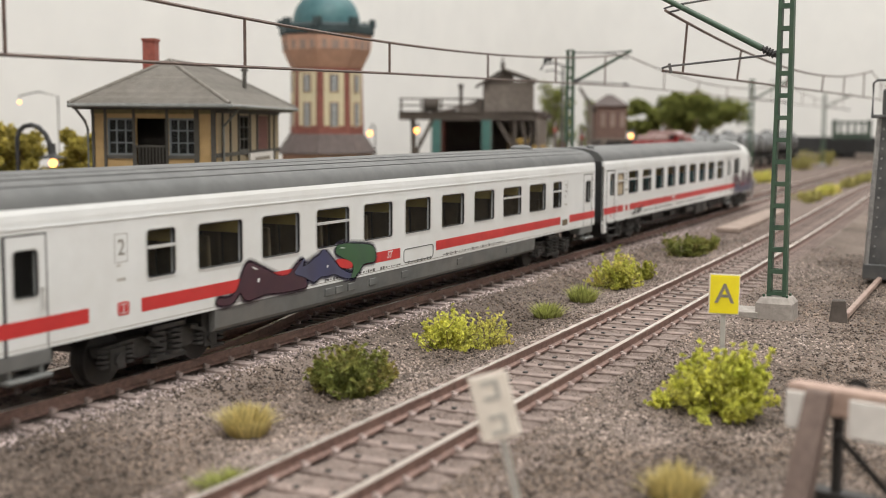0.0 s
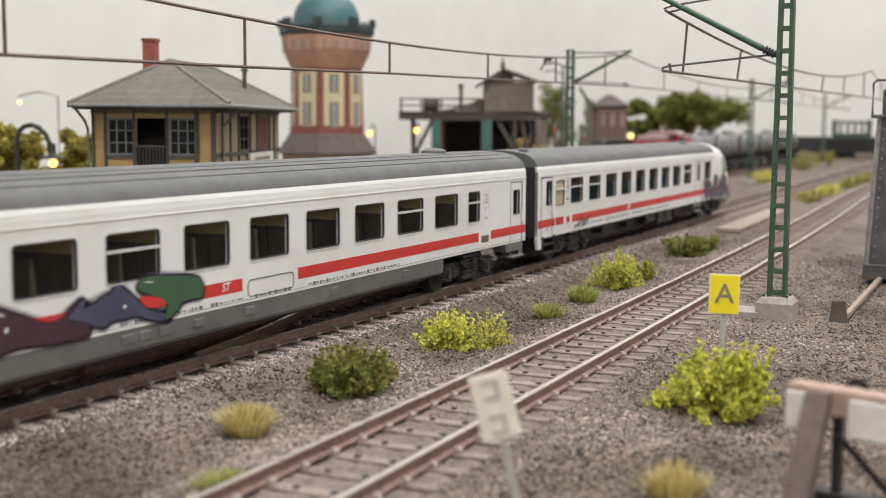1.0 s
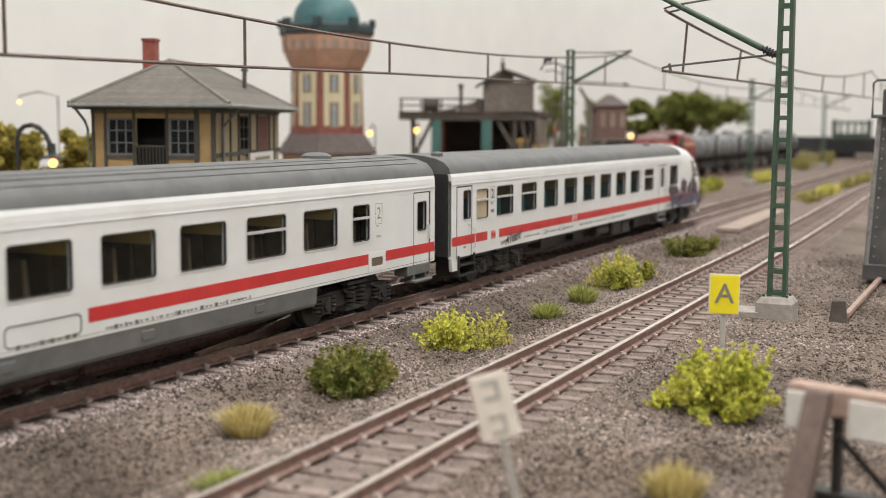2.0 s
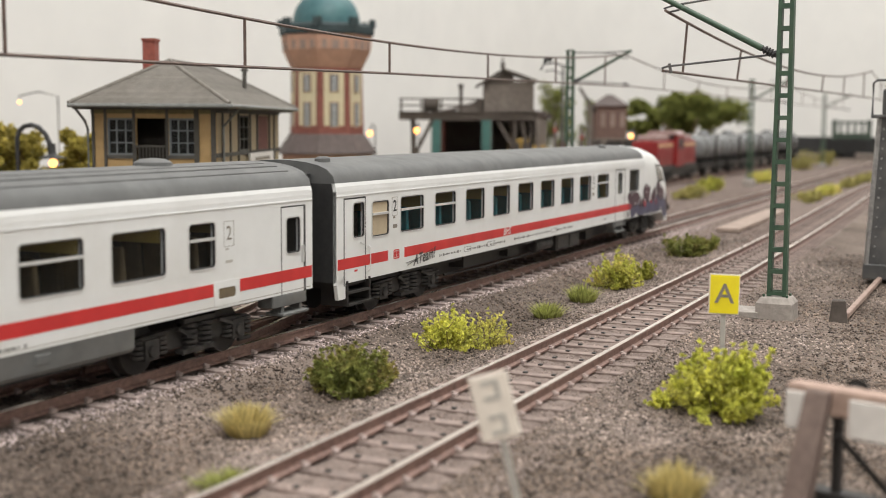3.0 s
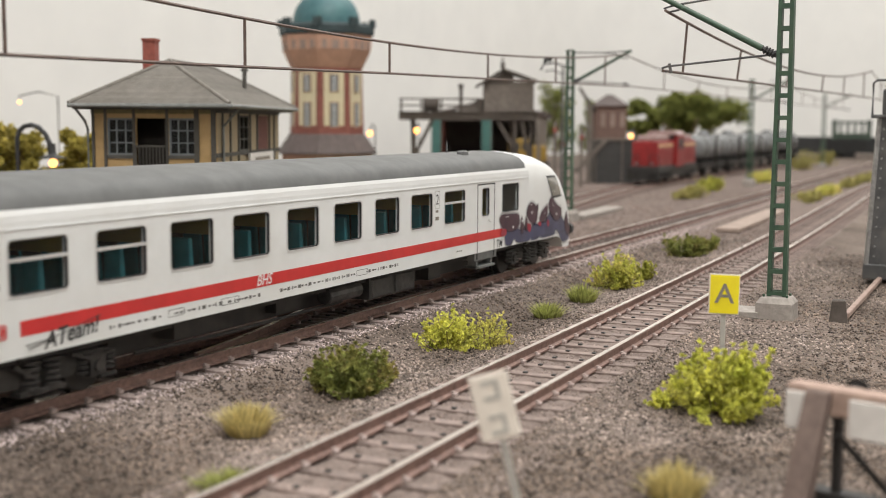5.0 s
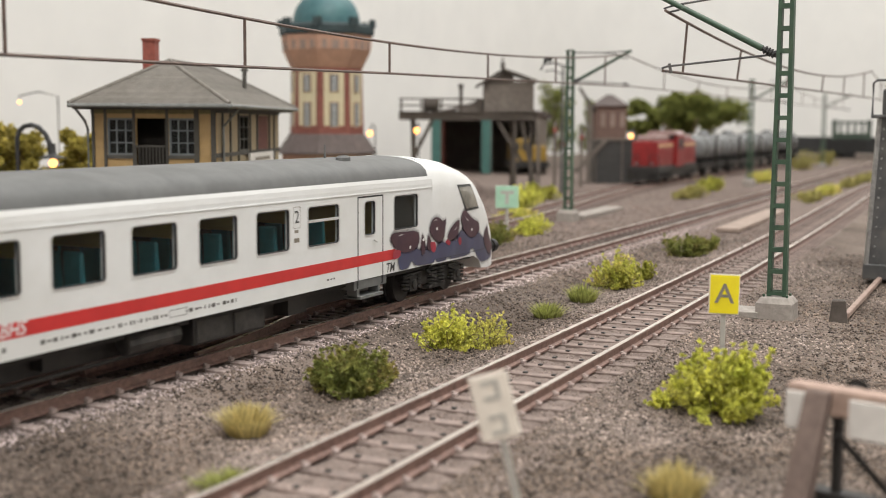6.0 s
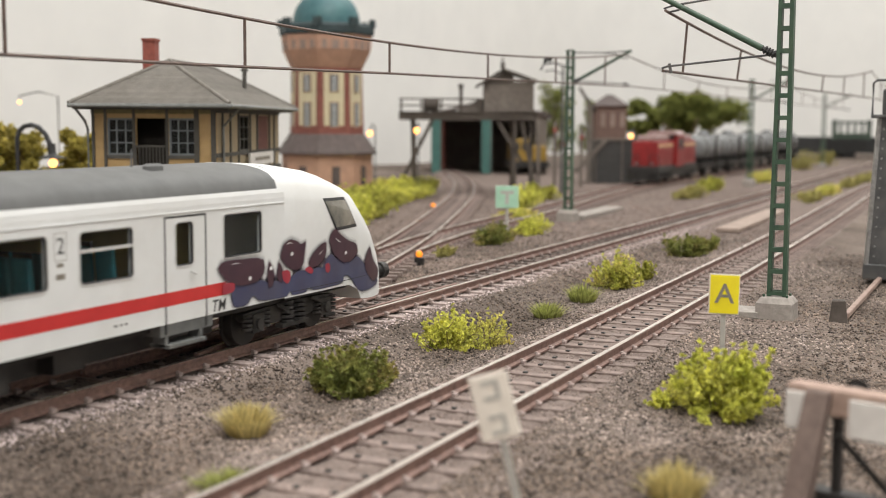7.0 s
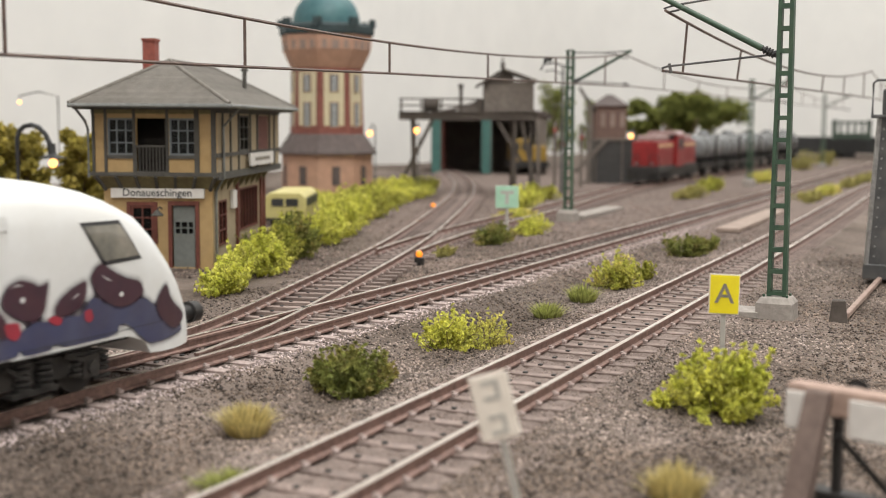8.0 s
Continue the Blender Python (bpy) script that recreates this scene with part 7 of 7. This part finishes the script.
def coal_bunker():
    t = thing("coal_bunker", "dark grey coal bunker with small brick hut on top", "bunker", 1069.6, 194.3, 0, -64.2)
    part("bin", Geo().box(0, 39, 0, 60, -5, 36), M_BINGREY, t, "grey plated bin, coloured dark for its shaded inside", bevel=0.6)
    for x in (0.5, 25, 37.5):
        part("bin_post", Geo().box(x, x + 1.2, -0.8, 0, -4, 36.4), M_PLANK, t)
    h = part("hut", Geo().box(1.5, 30, 6, 34, 36, 68), M_HUTBRICK, t, "brown brick hut")
    for x in (6, 15, 24):
        part("hut_window", Geo().box(x, x + 4, 5.5, 6.2, 48, 61), M_TANKWIN, h, "dull brown window")
    part("hut_roof", Geo().loft([[(-1, 3, 67.5), (32, 3, 67.5), (32, 37, 67.5), (-1, 37, 67.5)], [(13, 18, 78), (18, 18, 78), (18, 22, 78), (13, 22, 78)]]), M_DARKROOF, t, "dark pyramid roof")
    part("gangway", Geo().box(-4, 44, -2, 6, 35.5, 37.5), M_PLANK, t)
    part("stair", Geo().beam((-18, -2, 6), (10, -2, 36), 2, 4), M_PLANK, t)
    part("crane_jib", Geo().beam((1, 10, 62), (-14, 10, 84), 2.4, 2.4), M_WOODDK, t, "dark crane jib")
    for x in (-8, -5):
        part("post", Geo().box(x, x + 2, -4, -2, -5, 68), M_PLANK, t)


# grey lowered so the colour carries the shade inside the bin
M_BINGREY = surface("bin_shade_grey", (0.055, 0.054, 0.052), (0.042, 0.041, 0.04), 4, 0.75, bump=0.06)
M_HUTBRICK = surface("hut_brick", (0.17, 0.105, 0.085), (0.125, 0.08, 0.066), 3, 0.85, bump=0.1)
coal_bunker()


def signal_post(x, y, h, label, disc=True):
    t = thing("signal_post", label, "signal", x, y, -5, -64, group="shunting signals")
    part("post", Geo().box(-1.4, 1.4, -1.4, 1.4, 0, h), M_PLANK, t)
    if disc:
        part("disc", Geo().cyl((0, -1.5, h - 8), (0, -2.4, h - 8), 2.2, n=14), M_BRICKRED, t, "faded red round disc")


signal_post(1010, 211, 58, "grey post with small red signal disc")
signal_post(985, 195, 46, "grey post with small red signal disc")
signal_post(1000, 183, 52, "grey post with red signal disc beside the bunker")
signal_post(955, 205, 60, "plain grey wooden post", False)


# ---- vehicles in the yard ----
M_LOCORED = surface("loco_red", (0.255, 0.015, 0.016), (0.19, 0.012, 0.013), 5, 0.45, bump=0.02, stain=(0.21, 0.025, 0.022), stain_size=20, stain_amount=0.4)
M_PINKGREY = surface("loco_cab", (0.36, 0.25, 0.235), (0.30, 0.20, 0.19), 5, 0.5, bump=0.02)
M_LOCOSTRIPE = surface("loco_stripe", (0.62, 0.40, 0.22), (0.55, 0.35, 0.2), 5, 0.5, bump=0.02)
M_TANKGREY = surface("tank_grey", (0.23, 0.235, 0.24), (0.15, 0.155, 0.16), 6, 0.5, metal=0.2, bump=0.03, stain=(0.14, 0.135, 0.13), stain_size=16, stain_amount=0.6)


def yard_wheels(t, xs):
    for x in xs:
        for s in (-1, 1):
            part("wheel", WHEEL, None, t, at=place(x, s * 8.9, 5.3, 0 if s < 0 else 180))


def red_locomotive():
    x = 1012
    t = thing("diesel_locomotive", "red diesel locomotive with hoods and centre cab", "locomotive", x, line_yard(x), 0, 1.0)
    part("frame", Geo().box(0, 146, -13, 13, 4.5, 14.6).box(-1.5, 0, -14, 14, 2.5, 13.5), M_BLACK, t, "black frame", bevel=0.4)
    part("platform_rail", Geo().tube([(0.5, -13, 14), (0.5, -13, 24), (0.5, -5, 24), (0.5, -5, 14)], 0.45).tube([(0.5, 13, 14), (0.5, 13, 24), (0.5, 5, 24), (0.5, 5, 14)], 0.45), M_BLACK, t)
    for a, b in ((3, 58), (88, 143)):
        h = part("hood", Geo().box(a, b, -11.5, 11.5, 12.5, 36), M_LOCORED, t, "red engine hood", bevel=1.2)
        for s in (-1, 1):
            part("stripe", Geo().box(a + 2, b - 2, s * 11.5, s * 11.65, 31.0, 33.6), M_LOCOSTRIPE, h, "pale stripe")
        for k in range(4):
            part("louvre", Geo().box(a + 8 + k * 11, a + 15 + k * 11, -11.8, -11.4, 17, 28), M_LOCORED, h)
    c = part("cab", Geo().box(60, 86, -14.5, 14.5, 12.5, 42), M_LOCORED, t, "red cab", bevel=1.0)
    part("cab_roof", Geo().prism([(-15, 41.5), (15, 41.5), (11, 45), (-11, 45)], "x", 58, 88), M_PINKGREY, t, "grey cab roof")
    for s in (-1, 1):
        part("cab_window", Geo().box(64, 72, s * 14.4, s * 14.7, 29, 38), M_INK, c)
        part("cab_window", Geo().box(75, 83, s * 14.4, s * 14.7, 29, 38), M_INK, c)
        part("front_window", Geo().box(59.7, 60.1, s * 2, s * 11, 37, 41), M_INK, c)
    for a in (6, 90):
        part("hood_top", Geo().box(a, a + 50, -8, 8, 36, 41), M_PINKGREY, t, "dusty grey hood top", bevel=1.0)
    for s in (-1, 1):
        part("buffer", Geo().cyl((0, s * 9.5, 11), (-5, s * 9.5, 11), 1.4, n=10).cyl((-5, s * 9.5, 11), (-6, s * 9.5, 11), 2.6, n=14), M_BLACK, t)
        part("headlight", Geo().cyl((2.8, s * 7, 17), (2.2, s * 7, 17), 1.1, n=12), M_TANKGREY, t, "round headlight")
    yard_wheels(t, (16, 44, 102, 130))
    for bx in (30, 116):
        for s in (-1, 1):
            part("bogie_frame", Geo().box(bx - 22, bx + 22, s * 13 if s < 0 else 11.5, -11.5 if s < 0 else 13, 4, 8.5), M_BLACK, t)


red_locomotive()


def tank_wagon(x):
    t = thing("tank_wagon", "weathered grey tank wagon standing in the yard", "wagon", x, line_yard(x), 0, 0.6, group="tank wagons")
    n = 18
    rings = []
    for xx, r in ((2, 5), (4, 10.5), (9, 13.2), (97, 13.2), (102, 10.5), (104, 5)):
        rings.append([(xx, r * math.cos(2 * math.pi * i / n), 27.5 + r * math.sin(2 * math.pi * i / n)) for i in range(n)])
    k = part("tank", Geo().loft(rings), M_TANKGREY, t, "grey riveted tank", smooth=True)
    part("dome", Geo().lathe([(6, 38), (6, 43), (4, 44.5), (0.4, 45)], 14, 53, 0), M_TANKGREY, k, smooth=True)
    for xx in (20, 53, 86):
        part("strap", Geo().cyl((xx, 0, 27.5), (xx + 1.6, 0, 27.5), 13.6, n=18), M_BLACK, k)
    part("frame", Geo().box(0, 106, -12, 12, 9, 14).box(0, 106, -13.5, 13.5, 12.5, 14), M_BLACK, t, "black wagon frame")
    part("ladder", Geo().tube([(50, -14, 12), (50, -14, 40)], 0.5).tube([(56, -14, 12), (56, -14, 40)], 0.5).tube([(50, -14, 20), (56, -14, 20)], 0.4).tube([(50, -14, 28), (56, -14, 28)], 0.4), M_BLACK, t)
    part("axle_guard", Geo().box(18, 28, -13, -11.5, 4, 9).box(78, 88, -13, -11.5, 4, 9), M_BLACK, t)
    yard_wheels(t, (23, 83))


for k in range(5):
    tank_wagon(1172 + k * 113)


def omnibus():
    t = thing("omnibus", "pale yellow vintage bus parked behind signal box", "bus", 535, 195, -4, -64.2)
    prof = [(-1, 3), (21, 3), (21.4, 10), (20.6, 15), (18, 17.4), (2, 17.4), (-0.6, 15), (-1.4, 10)]
    part("body", Geo().prism(prof, "y", 0, 60), M_BUS, t, "pale yellow body", bevel=0.5)
    part("rear_window", Geo().box(3, 17, -0.3, 0.1, 10.2, 14.2), M_INK, t, "dark window")
    part("pillar", Geo().box(9.4, 10.4, -0.4, 0, 10, 14.4), M_BUS, t)
    for k in range(6):
        part("side_window", Geo().box(-1.75, -1.1, 4 + k * 9, 11.4 + k * 9, 10.0, 14.4).box(21.1, 21.75, 4 + k * 9, 11.4 + k * 9, 10.0, 14.4), M_INK, t)
    part("bumper", Geo().box(0, 20, -0.8, 0.2, 2.6, 4), M_BLACK, t)
    for x in (2.5, 17.5):
        part("wheel", Geo().cyl((x - 1.2, 10, 3), (x + 1.2, 10, 3), 3, n=14), M_BLACK, t)
        part("wheel", Geo().cyl((x - 1.2, 46, 3), (x + 1.2, 46, 3), 3, n=14), M_BLACK, t)


M_BUS = surface("bus_yellow", (0.54, 0.48, 0.2), (0.47, 0.415, 0.17), 4, 0.5, bump=0.02)
omnibus()


# ---- bridge in the distance ----
M_SOOT = surface("sooty_steel", (0.03, 0.03, 0.03), (0.022, 0.022, 0.022), 6, 0.8, bump=0.05)


def girder_bridge():
    t = thing("girder_bridge", "dark steel girder bridge across the far tracks", "bridge", 2080, 250, 0, -64.2)
    part("girder", Geo().box(0, 420, 0, 8, 4, 31), M_SOOT, t, "dark plate girder")
    part("girder", Geo().box(0, 420, 60, 68, 12, 31), M_SOOT, t)
    part("deck", Geo().box(0, 420, 8, 60, 14, 18), M_SOOT, t)
    part("abutment", Geo().box(-40, 10, -4, 80, -6, 30), M_SOOT, t, "grey stone abutment")
    part("abutment", Geo().box(400, 440, -4, 80, -6, 30), M_SOOT, t)
    for k in range(14):
        part("stiffener", Geo().box(k * 30 + 6, k * 30 + 8, -1, 0, 12, 31), M_SOOT, t)
    part("pier", Geo().box(150, 170, 5, 65, -6, 12), M_SOOT, t)


girder_bridge()


def truss_frame():
    t = thing("truss_footbridge", "small dark green lattice truss above the bridge", "truss", 2105, 130, 0, -64.2)
    part("chord", Geo().box(0, 64, 0, 4, 54, 58), M_TRUSS, t)
    part("chord", Geo().box(0, 64, 0, 4, 29, 38), M_TRUSS, t)
    for k in range(6):
        part("post", Geo().box(k * 12, k * 12 + 3, 0, 4, 38, 54), M_TRUSS, t)
    for k in range(2):
        part("pylon", Geo().box(k * 58, k * 58 + 6, -1, 5, 27, 60), M_TRUSS, t)


M_TRUSS = surface("truss_green", (0.05, 0.075, 0.055), (0.038, 0.058, 0.042), 4, 0.7, bump=0.03)
truss_frame()


# ---- lamps of the layout ----
def bulb(r=1.9):
    return Geo().lathe([(0.4, r), (r * 0.7, r * 0.72), (r, 0), (r * 0.7, -r * 0.72), (0.4, -r)], 12)


def arc_lamp():
    t = thing("street_lamp", "black curved street lamp with a lit warm bulb", "lamp", 419.3, 253.5, -4, -64.2)
    path = [(0, 0, 0), (0, 0, 46.5), (1.0, 0, 49.6), (3.2, 0, 51.8), (6.6, 0, 52.6), (10.2, 0, 51.4), (13.2, 0, 48.2), (15.2, 0, 43.6), (16.0, 0, 40.0)]
    part("pole", Geo().tube(path, 1.15, 8), M_INK, t, "black curved pole", smooth=True)
    part("collar", Geo().cyl((15.6, 0, 44), (16.0, 0, 39), 1.9, n=10), M_INK, t)
    part("shade", Geo().lathe([(1.2, 40.0), (2.4, 38.8), (6.2, 37.6), (6.2, 37.2), (1.0, 38.0)], 18, 16.2, 0), M_INK, t, "flat black shade", smooth=True)
    part("bulb", bulb(2.0), M_LAMP, t, "glowing warm bulb", at=place(16.3, 0, 35.0), smooth=True)


def yard_lamp(x, y, z, label, arm=4.0, size=2.1):
    t = thing("yard_lamp", label, "lamp", x, y, -4, -64.2, group="yard lamps")
    part("pole", Geo().tube([(arm, 0, 0), (arm, 0, z + 8), (arm * 0.5, 0, z + 11), (0, 0, z + 8), (0, 0, z + 6)], 0.5), M_STEEL, t, "thin grey pole")
    part("bulb", bulb(size), M_LAMP, t, "glowing warm bulb", at=place(0, 0, z + 4), smooth=True)


arc_lamp()
yard_lamp(790, 275, 42.6, "small lit lamp on a thin pole by water tower")
yard_lamp(787.6, 234.6, 45, "small lit lamp on a thin pole by coaling stage", 1.6)
yard_lamp(1060, 157, 40, "small lit lamp on a thin pole by bunker")
yard_lamp(615, 447, 63, "far lit street lamp on a thin arched pole", 26.0, 1.2)


# ---- motion ----
RUN = [(0.0, 312.9), (0.5, 276.3), (1.0, 239.5), (1.5, 203.6), (2.0, 169.5), (2.5, 136.0), (3.0, 103.5), (3.5, 70.3), (4.0, 36.2), (4.5, 0.0), (5.0, -36.6), (5.5, -73.8), (6.0, -111.0), (6.5, -147.4), (7.0, -187.3), (7.5, -228.7), (8.0, -270.4)]


def motions():
    """The train backs out along the main track; its wheels roll."""
    for ob, wheels, mid, half in ((COACH, COACH_WHEELS, -16.0, 109.0), (TRAILER, TRAILER_WHEELS, 150.6, 0.0)):
        rows = []
        for t, s in RUN:
            x = mid + s
            a, b = (x - 105.5, x + 114) if half else (x + 43, x + 275)
            turn = math.degrees(math.atan2(line1(b) - line1(a), b - a))
            y = (line1(a) + line1(b)) / 2 if half else line1(a) - math.tan(radians(turn)) * 43
            rows.append((t, place(x, y, 0.05, turn)))
        walk(ob, rows)
        for w, wx, wy in wheels:
            roll = []
            t = 0.0
            while t < 8.001:
                s = float(np.interp(t, [r[0] for r in RUN], [r[1] for r in RUN]))
                ang = math.degrees((s - RUN[0][1]) / 5.3)
                spin = pose(0, 0, 0, 0, ang, 0)
                roll.append((t, place(wx, wy, 5.3) @ spin @ (Matrix() if wy < 0 else pose(0, 0, 0, 0, 0, 180))))
                t += 0.08
            walk(w, roll)


motions()
